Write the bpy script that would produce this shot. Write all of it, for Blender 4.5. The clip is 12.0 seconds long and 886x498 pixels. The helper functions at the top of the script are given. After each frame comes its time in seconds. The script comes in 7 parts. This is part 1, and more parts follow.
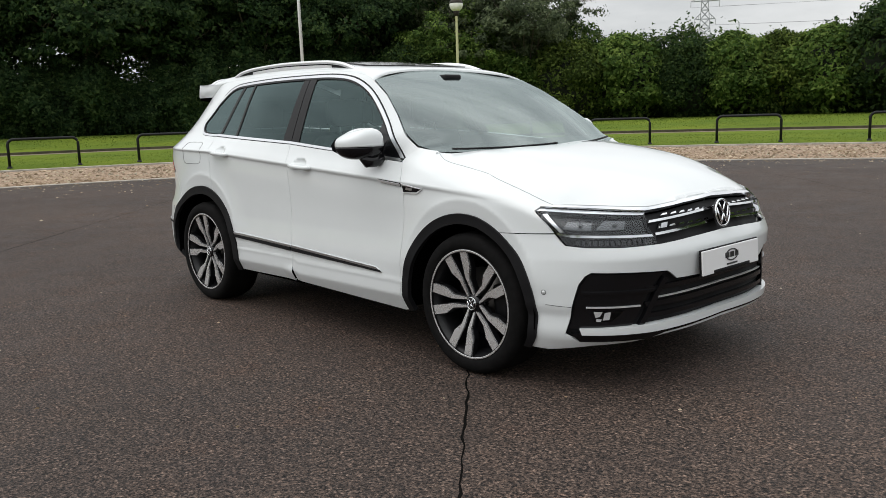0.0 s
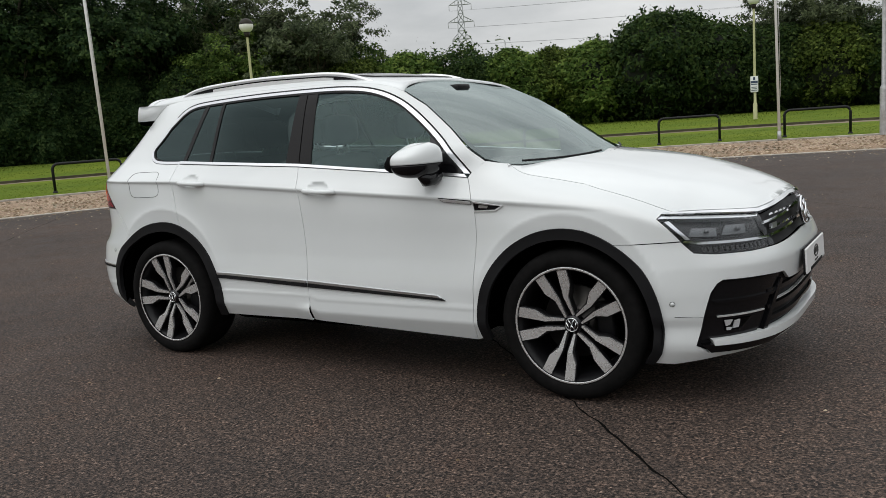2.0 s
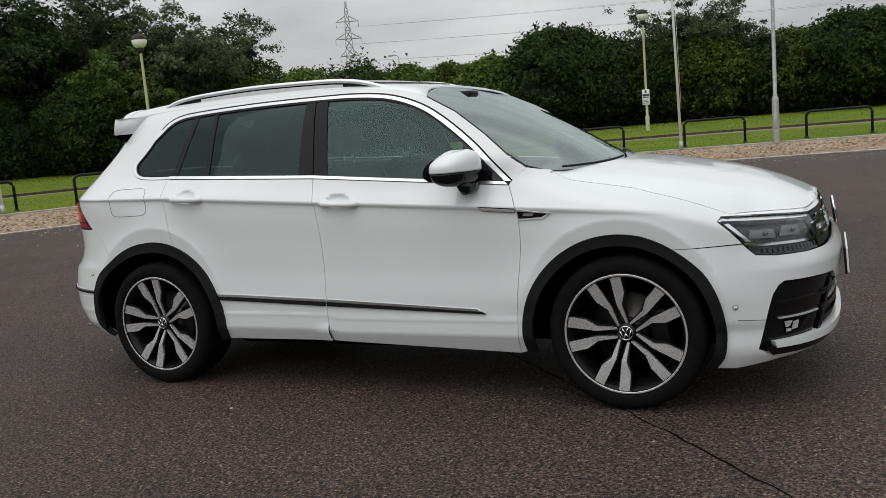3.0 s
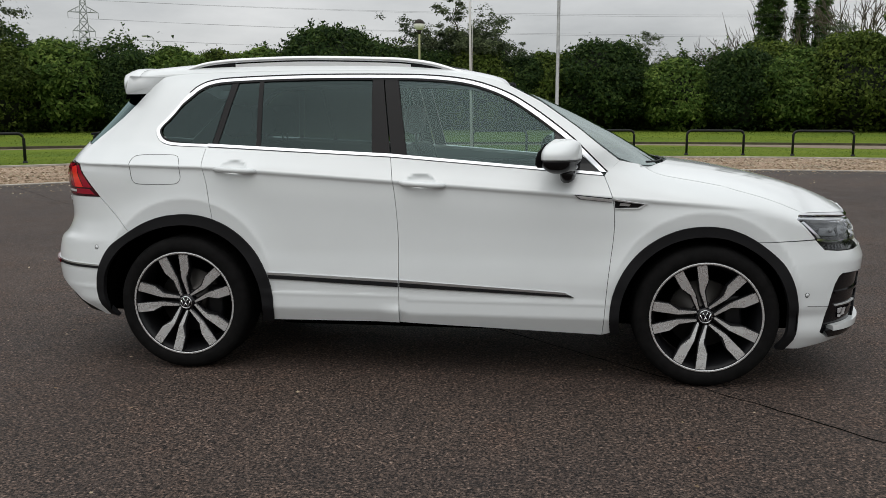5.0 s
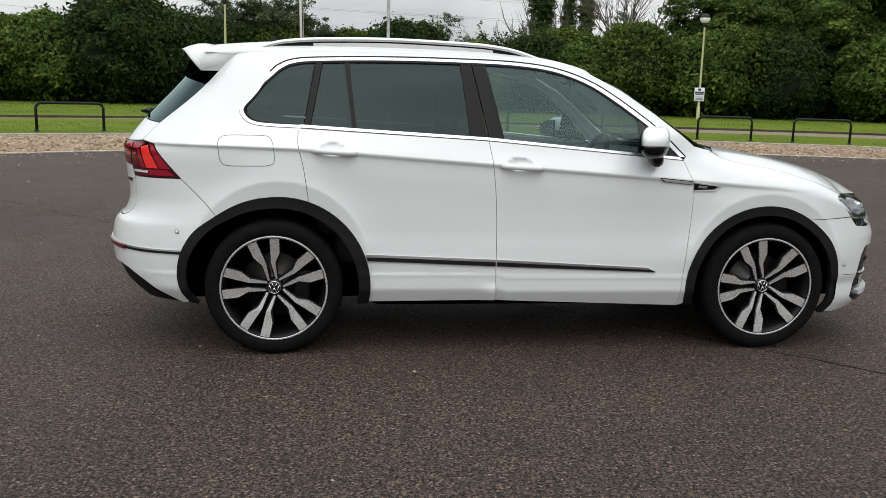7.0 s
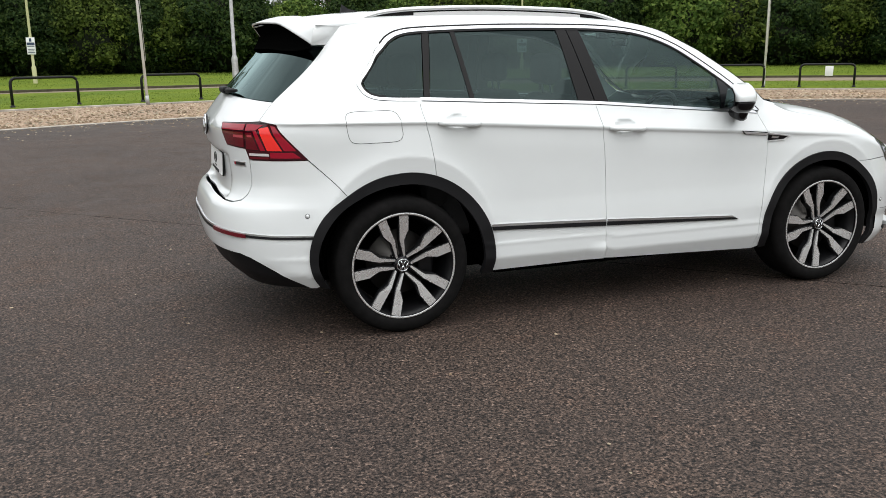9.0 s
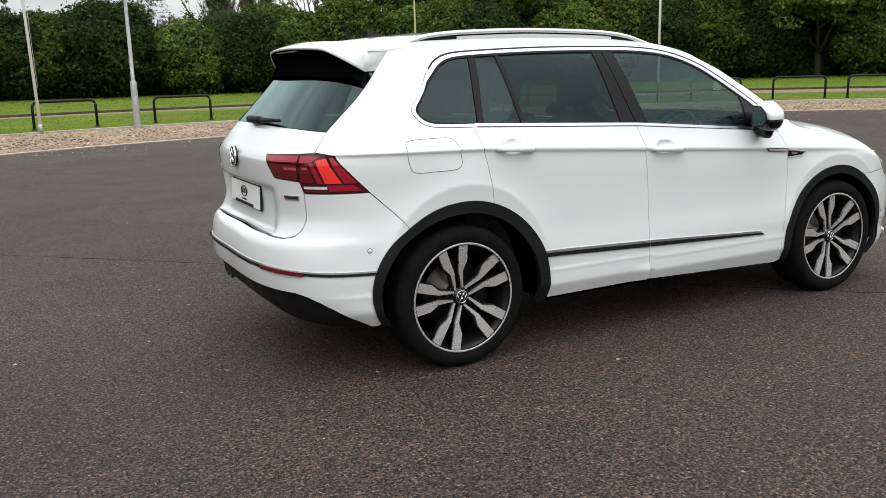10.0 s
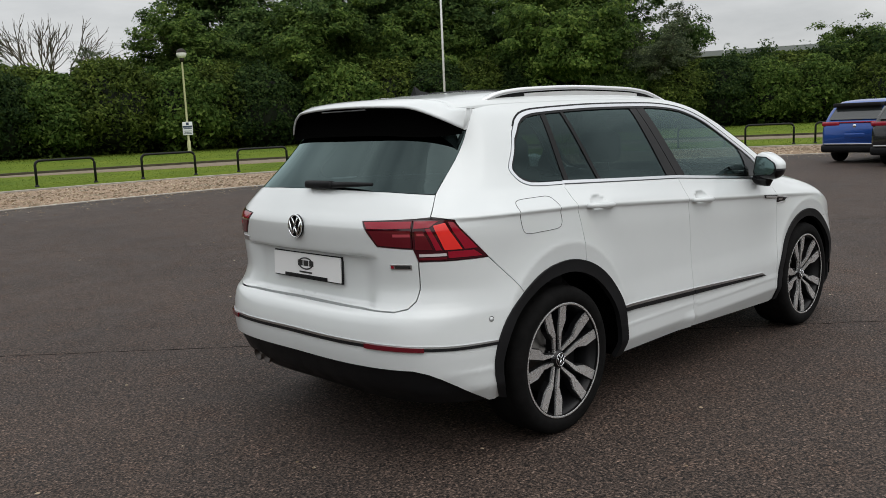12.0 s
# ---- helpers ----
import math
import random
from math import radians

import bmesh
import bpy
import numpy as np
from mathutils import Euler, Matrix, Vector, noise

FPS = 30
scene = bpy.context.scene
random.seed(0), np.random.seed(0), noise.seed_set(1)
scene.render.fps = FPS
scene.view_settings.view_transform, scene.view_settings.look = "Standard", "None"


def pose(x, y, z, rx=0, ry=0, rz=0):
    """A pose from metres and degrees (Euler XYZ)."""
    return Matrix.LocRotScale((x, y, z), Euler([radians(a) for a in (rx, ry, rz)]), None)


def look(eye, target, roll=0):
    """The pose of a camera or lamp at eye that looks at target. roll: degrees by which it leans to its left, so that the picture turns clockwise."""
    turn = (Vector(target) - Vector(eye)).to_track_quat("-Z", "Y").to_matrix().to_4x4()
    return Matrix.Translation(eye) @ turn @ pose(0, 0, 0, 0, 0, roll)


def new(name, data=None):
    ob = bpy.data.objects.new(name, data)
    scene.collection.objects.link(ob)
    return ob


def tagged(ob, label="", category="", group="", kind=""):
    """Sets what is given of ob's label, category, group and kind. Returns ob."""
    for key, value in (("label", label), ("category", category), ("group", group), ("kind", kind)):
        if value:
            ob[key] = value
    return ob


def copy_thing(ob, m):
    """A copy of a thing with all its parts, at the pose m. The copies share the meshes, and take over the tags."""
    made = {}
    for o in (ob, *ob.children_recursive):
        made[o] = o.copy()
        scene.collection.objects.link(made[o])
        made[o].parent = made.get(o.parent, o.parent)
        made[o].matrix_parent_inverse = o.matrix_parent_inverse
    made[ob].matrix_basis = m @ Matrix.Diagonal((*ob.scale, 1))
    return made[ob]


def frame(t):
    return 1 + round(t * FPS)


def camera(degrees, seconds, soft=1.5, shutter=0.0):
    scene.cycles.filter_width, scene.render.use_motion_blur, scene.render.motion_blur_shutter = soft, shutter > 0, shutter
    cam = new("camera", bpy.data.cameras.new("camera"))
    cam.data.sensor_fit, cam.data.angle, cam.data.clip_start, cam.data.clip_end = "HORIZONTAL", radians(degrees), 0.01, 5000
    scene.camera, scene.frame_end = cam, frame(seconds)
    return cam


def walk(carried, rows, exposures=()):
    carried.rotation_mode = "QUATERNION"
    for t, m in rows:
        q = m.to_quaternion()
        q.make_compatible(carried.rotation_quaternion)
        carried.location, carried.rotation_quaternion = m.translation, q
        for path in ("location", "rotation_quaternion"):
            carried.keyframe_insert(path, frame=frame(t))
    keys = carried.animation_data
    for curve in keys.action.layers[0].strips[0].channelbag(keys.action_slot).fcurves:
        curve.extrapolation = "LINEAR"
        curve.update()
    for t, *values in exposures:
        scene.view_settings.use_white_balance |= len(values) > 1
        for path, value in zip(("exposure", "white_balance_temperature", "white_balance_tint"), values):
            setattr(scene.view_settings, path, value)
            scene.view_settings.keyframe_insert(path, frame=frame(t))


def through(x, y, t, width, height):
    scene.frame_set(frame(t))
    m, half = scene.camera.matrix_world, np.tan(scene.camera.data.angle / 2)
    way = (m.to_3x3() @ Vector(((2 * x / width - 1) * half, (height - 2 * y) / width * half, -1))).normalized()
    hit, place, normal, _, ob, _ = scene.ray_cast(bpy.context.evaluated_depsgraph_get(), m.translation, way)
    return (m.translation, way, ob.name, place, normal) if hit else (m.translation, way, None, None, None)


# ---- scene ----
cam = camera(55.0, 12.0, soft=0.8)
PATH = [
    (0, (5.611, -3.77, 1.303), (4.164, -2.426, 0.982), -1.8),
    (0.5, (5.239, -3.945, 1.312), (3.88, -2.515, 0.984), -2.2),
    (1, (4.864, -4.074, 1.283), (3.62, -2.54, 0.968), -2.9),
    (1.5, (4.527, -4.187, 1.328), (3.39, -2.575, 1.003), -3.5),
    (2, (4.223, -4.397, 1.325), (3.174, -2.721, 1.026), -4.1),
    (2.5, (3.889, -4.509, 1.335), (2.946, -2.771, 1.039), -4.3),
    (2.7, (3.745, -4.529, 1.334), (2.845, -2.766, 1.045), -4.7),
    (4.5, (2.32, -4.932, 1.324), (1.927, -2.994, 1.027), -1.0),
    (5, (1.905, -5.091, 1.329), (1.66, -3.13, 1.022), -0.0),
    (5.5, (1.468, -5.117, 1.326), (1.379, -3.148, 0.988), 0.9),
    (6, (1.091, -5.173, 1.369), (1.128, -3.207, 1.002), 1.3),
    (6.5, (0.679, -5.273, 1.376), (0.821, -3.31, 1.02), 1.5),
    (7, (0.295, -5.243, 1.353), (0.554, -3.292, 0.999), 1.5),
    (7.2, (0.13, -5.246, 1.36), (0.423, -3.3, 1.002), 1.6),
    (8.8, (-1.111, -4.964, 1.372), (-0.476, -3.116, 0.946), -0.7),
    (9, (-1.253, -4.893, 1.401), (-0.584, -3.062, 0.954), -0.7),
    (9.5, (-1.612, -4.721, 1.427), (-0.826, -2.935, 0.988), -1.2),
    (10, (-1.954, -4.411, 1.442), (-1.045, -2.677, 1.033), -1.6),
    (10.5, (-2.268, -4.145, 1.454), (-1.254, -2.459, 1.095), -2.1),
    (11, (-2.557, -3.865, 1.489), (-1.419, -2.254, 1.157), -2.1),
    (11.5, (-2.804, -3.545, 1.495), (-1.532, -2.033, 1.186), -2.2),
    (12, (-3.096, -3.308, 1.483), (-1.722, -1.884, 1.191), -2.5),
]
walk(cam, [(t, look(eye, target, roll)) for t, eye, target, roll in PATH],
     exposures=[(0, 0.72), (1, 0.64), (2.5, 0.43), (4.5, 0.37), (5.5, 0.58), (6.5, 0.64), (7, 0.74), (9, 1.02), (9.5, 1.06), (10.5, 0.84), (12, 0.5)])

# ---- world, sun, exposure ----
SUN_EL, SUN_AZ = radians(56), radians(192)
world = bpy.data.worlds.new("overcast_sky")
scene.world = world
world.use_nodes = True
wn, wl = world.node_tree.nodes, world.node_tree.links
wn.clear()
w_out = wn.new("ShaderNodeOutputWorld")
w_bg = wn.new("ShaderNodeBackground")
w_sky = wn.new("ShaderNodeTexSky")
w_sky.sky_type = "NISHITA"
w_sky.sun_disc = False
w_sky.sun_elevation = SUN_EL
w_sky.sun_rotation = SUN_AZ
w_sky.dust_density = 4.0
w_co = wn.new("ShaderNodeTexCoord")
w_map = wn.new("ShaderNodeMapping")
w_map.inputs["Scale"].default_value = (1.0, 1.0, 3.2)
w_noise = wn.new("ShaderNodeTexNoise")
w_noise.inputs["Scale"].default_value = 2.3
w_noise.inputs["Detail"].default_value = 8
w_noise.inputs["Roughness"].default_value = 0.55
w_ramp = wn.new("ShaderNodeValToRGB")
w_ramp.color_ramp.elements[0].position = 0.30
w_ramp.color_ramp.elements[0].color = (4.3, 4.5, 4.65, 1)
w_ramp.color_ramp.elements[1].position = 0.72
w_ramp.color_ramp.elements[1].color = (9.0, 9.1, 9.1, 1)
w_mix = wn.new("ShaderNodeMix")
w_mix.data_type = "RGBA"
w_mix.inputs[0].default_value = 0.94
wl.new(w_co.outputs["Generated"], w_map.inputs["Vector"])
wl.new(w_map.outputs["Vector"], w_noise.inputs["Vector"])
wl.new(w_noise.outputs["Fac"], w_ramp.inputs["Fac"])
wl.new(w_sky.outputs["Color"], w_mix.inputs[6])
wl.new(w_ramp.outputs["Color"], w_mix.inputs[7])
w_sep = wn.new("ShaderNodeSeparateXYZ")
w_up = wn.new("ShaderNodeMapRange")
w_up.inputs["From Min"].default_value = 0.0
w_up.inputs["From Max"].default_value = 1.0
w_up.inputs["To Min"].default_value = 0.60
w_up.inputs["To Max"].default_value = 1.42
w_grad = wn.new("ShaderNodeMix")
w_grad.data_type, w_grad.blend_type = "RGBA", "MULTIPLY"
w_grad.inputs[0].default_value = 1.0
wl.new(w_co.outputs["Generated"], w_sep.inputs["Vector"])
wl.new(w_sep.outputs["Z"], w_up.inputs["Value"])
wl.new(w_mix.outputs[2], w_grad.inputs[6])
wl.new(w_up.outputs["Result"], w_grad.inputs[7])
wl.new(w_grad.outputs[2], w_bg.inputs["Color"])
w_bg.inputs["Strength"].default_value = 0.1
wl.new(w_bg.outputs["Background"], w_out.inputs["Surface"])

sun = new("sun", bpy.data.lights.new("sun", "SUN"))
sun.data.energy = 0.6
sun.data.angle = radians(70)
sun.data.color = (1.0, 0.99, 0.97)
sun.matrix_world = look((30 * math.sin(SUN_AZ), 30 * math.cos(SUN_AZ), 30 * math.tan(SUN_EL)), (0, 0, 0))


# ---- materials ----
def mat(name, color, rough=0.5, metal=0.0, coat=0.0, spec=0.5):
    m = bpy.data.materials.new(name)
    m.use_nodes = True
    b = m.node_tree.nodes["Principled BSDF"]
    b.inputs["Base Color"].default_value = (*color, 1)
    b.inputs["Roughness"].default_value = rough
    b.inputs["Metallic"].default_value = metal
    b.inputs["Coat Weight"].default_value = coat
    b.inputs["Coat Roughness"].default_value = 0.04
    b.inputs["Specular IOR Level"].default_value = spec
    return m


def tex(m, kind, scale, detail=4, rough=0.6, coord="Object"):
    n = m.node_tree.nodes
    co = n.new("ShaderNodeTexCoord")
    t = n.new(kind)
    t.inputs["Scale"].default_value = scale
    if kind == "ShaderNodeTexNoise":
        t.inputs["Detail"].default_value = detail
        t.inputs["Roughness"].default_value = rough
    m.node_tree.links.new(co.outputs[coord], t.inputs["Vector"])
    return t


def ramp(m, src, stops):
    r = m.node_tree.nodes.new("ShaderNodeValToRGB")
    e = r.color_ramp.elements
    while len(e) < len(stops):
        e.new(0.5)
    for k, (p, c) in enumerate(stops):
        e[k].position = p
        e[k].color = (*c, 1) if len(c) == 3 else c
    m.node_tree.links.new(src, r.inputs["Fac"])
    return r.outputs["Color"]


def blend(m, a, b, fac, how="MIX"):
    x = m.node_tree.nodes.new("ShaderNodeMix")
    x.data_type, x.blend_type = "RGBA", how
    for sock, v in ((x.inputs[6], a), (x.inputs[7], b), (x.inputs[0], fac)):
        if isinstance(v, (int, float)):
            sock.default_value = v
        elif isinstance(v, tuple):
            sock.default_value = (*v, 1)
        else:
            m.node_tree.links.new(v, sock)
    return x.outputs[2]


def put(m, socket, src):
    m.node_tree.links.new(src, m.node_tree.nodes["Principled BSDF"].inputs[socket])


def bump(m, src, strength, distance):
    b = m.node_tree.nodes.new("ShaderNodeBump")
    b.inputs["Strength"].default_value = strength
    b.inputs["Distance"].default_value = distance
    m.node_tree.links.new(src, b.inputs["Height"])
    put(m, "Normal", b.outputs["Normal"])


def glassy(name, tint, through, mirror=(0.60, 0.80, 0.80)):
    """Thin sheet of tinted glass: a share passes straight through, the rest mirrors by its angle."""
    m = bpy.data.materials.new(name)
    m.use_nodes = True
    n, l = m.node_tree.nodes, m.node_tree.links
    n.clear()
    out = n.new("ShaderNodeOutputMaterial")
    mix = n.new("ShaderNodeMixShader")
    lw = n.new("ShaderNodeLayerWeight")
    lw.inputs["Blend"].default_value = 0.5
    pw = n.new("ShaderNodeMath")
    pw.operation = "POWER"
    pw.inputs[1].default_value = 4.0
    fr = n.new("ShaderNodeMath")
    fr.operation = "MULTIPLY_ADD"
    fr.inputs[1].default_value = 1.0 - through
    fr.inputs[2].default_value = through
    l.new(lw.outputs["Facing"], pw.inputs[0])
    l.new(pw.outputs["Value"], fr.inputs[0])
    tr = n.new("ShaderNodeBsdfTransparent")
    tr.inputs["Color"].default_value = (*tint, 1)
    gl = n.new("ShaderNodeBsdfGlossy")
    gl.inputs["Roughness"].default_value = 0.01
    gl.inputs["Color"].default_value = (*mirror, 1)
    l.new(fr.outputs["Value"], mix.inputs["Fac"])
    l.new(tr.outputs["BSDF"], mix.inputs[1])
    l.new(gl.outputs["BSDF"], mix.inputs[2])
    l.new(mix.outputs["Shader"], out.inputs["Surface"])
    return m


# car
PAINT = mat("white_car_paint", (0.80, 0.81, 0.82), 0.32, 0.0, 0.9)
_n = tex(PAINT, "ShaderNodeTexNoise", 3.0, 3)
put(PAINT, "Base Color", ramp(PAINT, _n.outputs["Fac"], [(0.35, (0.690, 0.717, 0.720)), (0.65, (0.706, 0.733, 0.736))]))
_n = tex(PAINT, "ShaderNodeTexNoise", 900.0, 1)
bump(PAINT, _n.outputs["Fac"], 0.02, 0.0004)
BLACK = mat("textured_black_plastic", (0.008, 0.008, 0.009), 0.6, spec=0.2)
_n = tex(BLACK, "ShaderNodeTexNoise", 600.0, 2)
bump(BLACK, _n.outputs["Fac"], 0.25, 0.0006)
_n = tex(BLACK, "ShaderNodeTexNoise", 6.0, 5)
put(BLACK, "Roughness", ramp(BLACK, _n.outputs["Fac"], [(0.3, (0.45,) * 3), (0.7, (0.68,) * 3)]))
GLOSS = mat("gloss_black_trim", (0.005, 0.005, 0.006), 0.08, 0.0, 0.1, 0.3)
PILLARM = mat("black_pillar_film", (0.007, 0.0065, 0.007), 0.35, spec=0.15)
# almost no reflectance: paints cavities as full shade; black spoiler underside shares it
DARK = mat("shade_black", (0.002, 0.002, 0.002), 0.95, spec=0.0)
CHROME = mat("chrome", (0.82, 0.83, 0.85), 0.10, 1.0)
SATIN = mat("satin_aluminium", (0.74, 0.75, 0.77), 0.28, 1.0)
RAILSILVER = mat("bright_anodised_rail", (0.86, 0.87, 0.88), 0.35, 0.6)
ALLOY = mat("machined_alloy", (0.80, 0.80, 0.80), 0.30, 0.75)
_n = tex(ALLOY, "ShaderNodeTexNoise", 14.0, 6)
put(ALLOY, "Roughness", ramp(ALLOY, _n.outputs["Fac"], [(0.3, (0.20,) * 3), (0.7, (0.34,) * 3)]))
RIMDARK = mat("anthracite_rim_paint", (0.006, 0.006, 0.007), 0.40, 0.0, 0.0, 0.3)
RUBBER = mat("tyre_rubber", (0.007, 0.007, 0.007), 0.85, spec=0.10)
_n = tex(RUBBER, "ShaderNodeTexNoise", 24.0, 6)
put(RUBBER, "Base Color", ramp(RUBBER, _n.outputs["Fac"], [(0.35, (0.004, 0.004, 0.004)), (0.7, (0.009, 0.0085, 0.0085))]))
DISC = mat("brake_disc_steel", (0.10, 0.095, 0.09), 0.45, 1.0)
GLASS = glassy("green_tinted_glass", (0.54, 0.64, 0.62), 0.055)
PRIVACY = glassy("dark_privacy_glass", (0.085, 0.122, 0.12), 0.036)
REARGLASS = glassy("dark_tailgate_glass", (0.035, 0.05, 0.05), 0.06)
SCREEN = glassy("windscreen_glass", (0.42, 0.49, 0.475), 0.23, (0.72, 0.81, 0.80))
CLEAR = glassy("clear_lamp_cover", (0.90, 0.91, 0.92), 0.03, (0.9, 0.92, 0.94))
REDMID = mat("deep_red_reflector", (0.11, 0.004, 0.010), 0.15, 0.0, 0.3)
RED = mat("red_lamp_lens", (0.30, 0.006, 0.022), 0.12, 0.0, 0.3)
REDBLACK = mat("black_cherry_lamp_lens", (0.045, 0.0015, 0.006), 0.10, 0.0, 0.4)
REDPALE = mat("pink_lamp_line", (0.42, 0.06, 0.08), 0.2, 0.0, 0.3)
LAMPPALE = mat("white_lamp_lens", (0.62, 0.60, 0.60), 0.2, 0.0, 0.4)
REDHOT = mat("bright_red_lamp_lens", (0.85, 0.035, 0.028), 0.15, 0.0, 0.3)
PLATE = mat("white_plate", (0.80, 0.80, 0.80), 0.35)
SEAT = mat("dark_grey_seat_cloth", (0.035, 0.036, 0.038), 0.8)
DASH = mat("charcoal_dash_plastic", (0.045, 0.047, 0.048), 0.6)
PRINT = mat("black_print", (0.02, 0.02, 0.02), 0.4)

# ground
TARMAC = mat("brown_bitumen_macadam", (0.06, 0.05, 0.045), 0.85, spec=0.27)
_a = tex(TARMAC, "ShaderNodeTexVoronoi", 88.0)
_b = tex(TARMAC, "ShaderNodeTexNoise", 78.0, 3, 0.7)
_c = tex(TARMAC, "ShaderNodeTexNoise", 0.35, 6)
_d = tex(TARMAC, "ShaderNodeTexNoise", 2.2, 6, 0.7)
_e = tex(TARMAC, "ShaderNodeTexNoise", 30.0, 3, 0.65)
_mottle = ramp(TARMAC, _e.outputs["Fac"], [(0.32, (0.62, 0.62, 0.63)), (0.5, (1.0, 1.0, 1.0)), (0.68, (1.36, 1.33, 1.31))])
_grain = ramp(TARMAC, _b.outputs["Fac"], [(0.41, (0.006, 0.005, 0.0048)), (0.46, (0.050, 0.0375, 0.0305)), (0.56, (0.082, 0.0615, 0.0495)), (0.72, (0.23, 0.183, 0.154))])
_stain = ramp(TARMAC, _c.outputs["Fac"], [(0.35, (0.78, 0.76, 0.78)), (0.65, (1.15, 1.08, 1.05))])
_patch = ramp(TARMAC, _d.outputs["Fac"], [(0.30, (0.80, 0.80, 0.82)), (0.55, (1.0, 1.0, 1.0)), (0.75, (1.16, 1.05, 1.0))])
_cell = ramp(TARMAC, _a.outputs["Color"], [(0.1, (0.20, 0.20, 0.21)), (0.35, (0.80, 0.79, 0.79)), (0.65, (1.05, 1.03, 1.02)), (0.9, (1.95, 1.88, 1.82))])
_tone = blend(TARMAC, blend(TARMAC, _stain, _patch, 1.0, "MULTIPLY"), _mottle, 1.0, "MULTIPLY")
put(TARMAC, "Base Color", blend(TARMAC, blend(TARMAC, _grain, _cell, 1.0, "MULTIPLY"), _tone, 1.0, "MULTIPLY"))
bump(TARMAC, _b.outputs["Fac"], 1.0, 0.012)
put(TARMAC, "Roughness", ramp(TARMAC, _d.outputs["Fac"], [(0.3, (0.62,) * 3), (0.7, (0.82,) * 3)]))
JOINT = mat("black_bitumen_joint", (0.006, 0.0055, 0.005), 0.95, spec=0.02)
GRAVEL = mat("tan_gravel", (0.34, 0.27, 0.20), 0.9, spec=0.15)
_a = tex(GRAVEL, "ShaderNodeTexVoronoi", 26.0)
_c = tex(GRAVEL, "ShaderNodeTexNoise", 0.7, 5)
put(GRAVEL, "Base Color", blend(GRAVEL, ramp(GRAVEL, _a.outputs["Color"], [(0.15, (0.19, 0.13, 0.088)), (0.5, (0.34, 0.25, 0.178)), (0.85, (0.50, 0.40, 0.31))]), ramp(GRAVEL, _c.outputs["Fac"], [(0.3, (0.8, 0.78, 0.75)), (0.7, (1.1, 1.08, 1.05))]), 1.0, "MULTIPLY"))
bump(GRAVEL, _a.outputs["Distance"], 1.0, 0.02)
KERB = mat("pale_concrete_edging", (0.42, 0.38, 0.32), 0.85)
_n = tex(KERB, "ShaderNodeTexNoise", 5.0, 6)
put(KERB, "Base Color", ramp(KERB, _n.outputs["Fac"], [(0.3, (0.28, 0.25, 0.21)), (0.7, (0.50, 0.46, 0.40))]))
GRASS = mat("mown_grass", (0.08, 0.13, 0.03), 0.95, spec=0.08)
_a = tex(GRASS, "ShaderNodeTexNoise", 30.0, 6, 0.75)
_c = tex(GRASS, "ShaderNodeTexNoise", 0.25, 5)
put(GRASS, "Base Color", blend(GRASS, ramp(GRASS, _a.outputs["Fac"], [(0.3, (0.090, 0.138, 0.018)), (0.7, (0.165, 0.228, 0.038))]), ramp(GRASS, _c.outputs["Fac"], [(0.35, (0.8, 0.85, 0.8)), (0.65, (1.2, 1.1, 0.9))]), 1.0, "MULTIPLY"))
bump(GRASS, _a.outputs["Fac"], 0.8, 0.05)
PATHM = mat("worn_tan_path", (0.28, 0.22, 0.15), 0.9)
_n = tex(PATHM, "ShaderNodeTexNoise", 3.0, 8)
put(PATHM, "Base Color", ramp(PATHM, _n.outputs["Fac"], [(0.3, (0.15, 0.115, 0.075)), (0.7, (0.25, 0.20, 0.14))]))


def leafy(name, lo, mid, hi):
    m = bpy.data.materials.new(name)
    m.use_nodes = True
    n, l = m.node_tree.nodes, m.node_tree.links
    b = n["Principled BSDF"]
    b.inputs["Roughness"].default_value = 0.75
    b.inputs["Specular IOR Level"].default_value = 0.12
    geo = n.new("ShaderNodeNewGeometry")
    c = ramp(m, geo.outputs["Random Per Island"], [(0.05, lo), (0.5, mid), (0.97, hi)])
    big = tex(m, "ShaderNodeTexNoise", 0.45, 4)
    c = blend(m, c, ramp(m, big.outputs["Fac"], [(0.35, (0.62, 0.66, 0.62)), (0.65, (1.25, 1.2, 1.05))]), 1.0, "MULTIPLY")
    l.new(c, b.inputs["Base Color"])
    tr = n.new("ShaderNodeBsdfTranslucent")
    l.new(c, tr.inputs["Color"])
    mix = n.new("ShaderNodeMixShader")
    mix.inputs["Fac"].default_value = 0.36
    l.new(b.outputs["BSDF"], mix.inputs[1])
    l.new(tr.outputs["BSDF"], mix.inputs[2])
    l.new(mix.outputs["Shader"], n["Material Output"].inputs["Surface"])
    return m


LEAF_HEDGE = leafy("hawthorn_hedge_leaves", (0.015, 0.036, 0.010), (0.036, 0.072, 0.018), (0.095, 0.135, 0.036))
# darker leaf copy: shade on the left-hand trees is put into its colour
LEAF_SHADED = leafy("shade_darkened_leaves", (0.011, 0.028, 0.010), (0.026, 0.056, 0.019), (0.070, 0.110, 0.040))
LEAF_DARK = leafy("dark_green_leaves", (0.028, 0.060, 0.017), (0.065, 0.118, 0.034), (0.130, 0.190, 0.060))
LEAF_DARK2 = leafy("hawthorn_bush_leaves", (0.013, 0.030, 0.010), (0.029, 0.058, 0.016), (0.065, 0.100, 0.030))
LEAF_OLIVE = leafy("hazel_bush_leaves", (0.032, 0.053, 0.011), (0.068, 0.106, 0.020), (0.135, 0.175, 0.040))
LEAF_LIGHT = leafy("bright_green_leaves", (0.038, 0.076, 0.015), (0.080, 0.140, 0.030), (0.165, 0.230, 0.058))
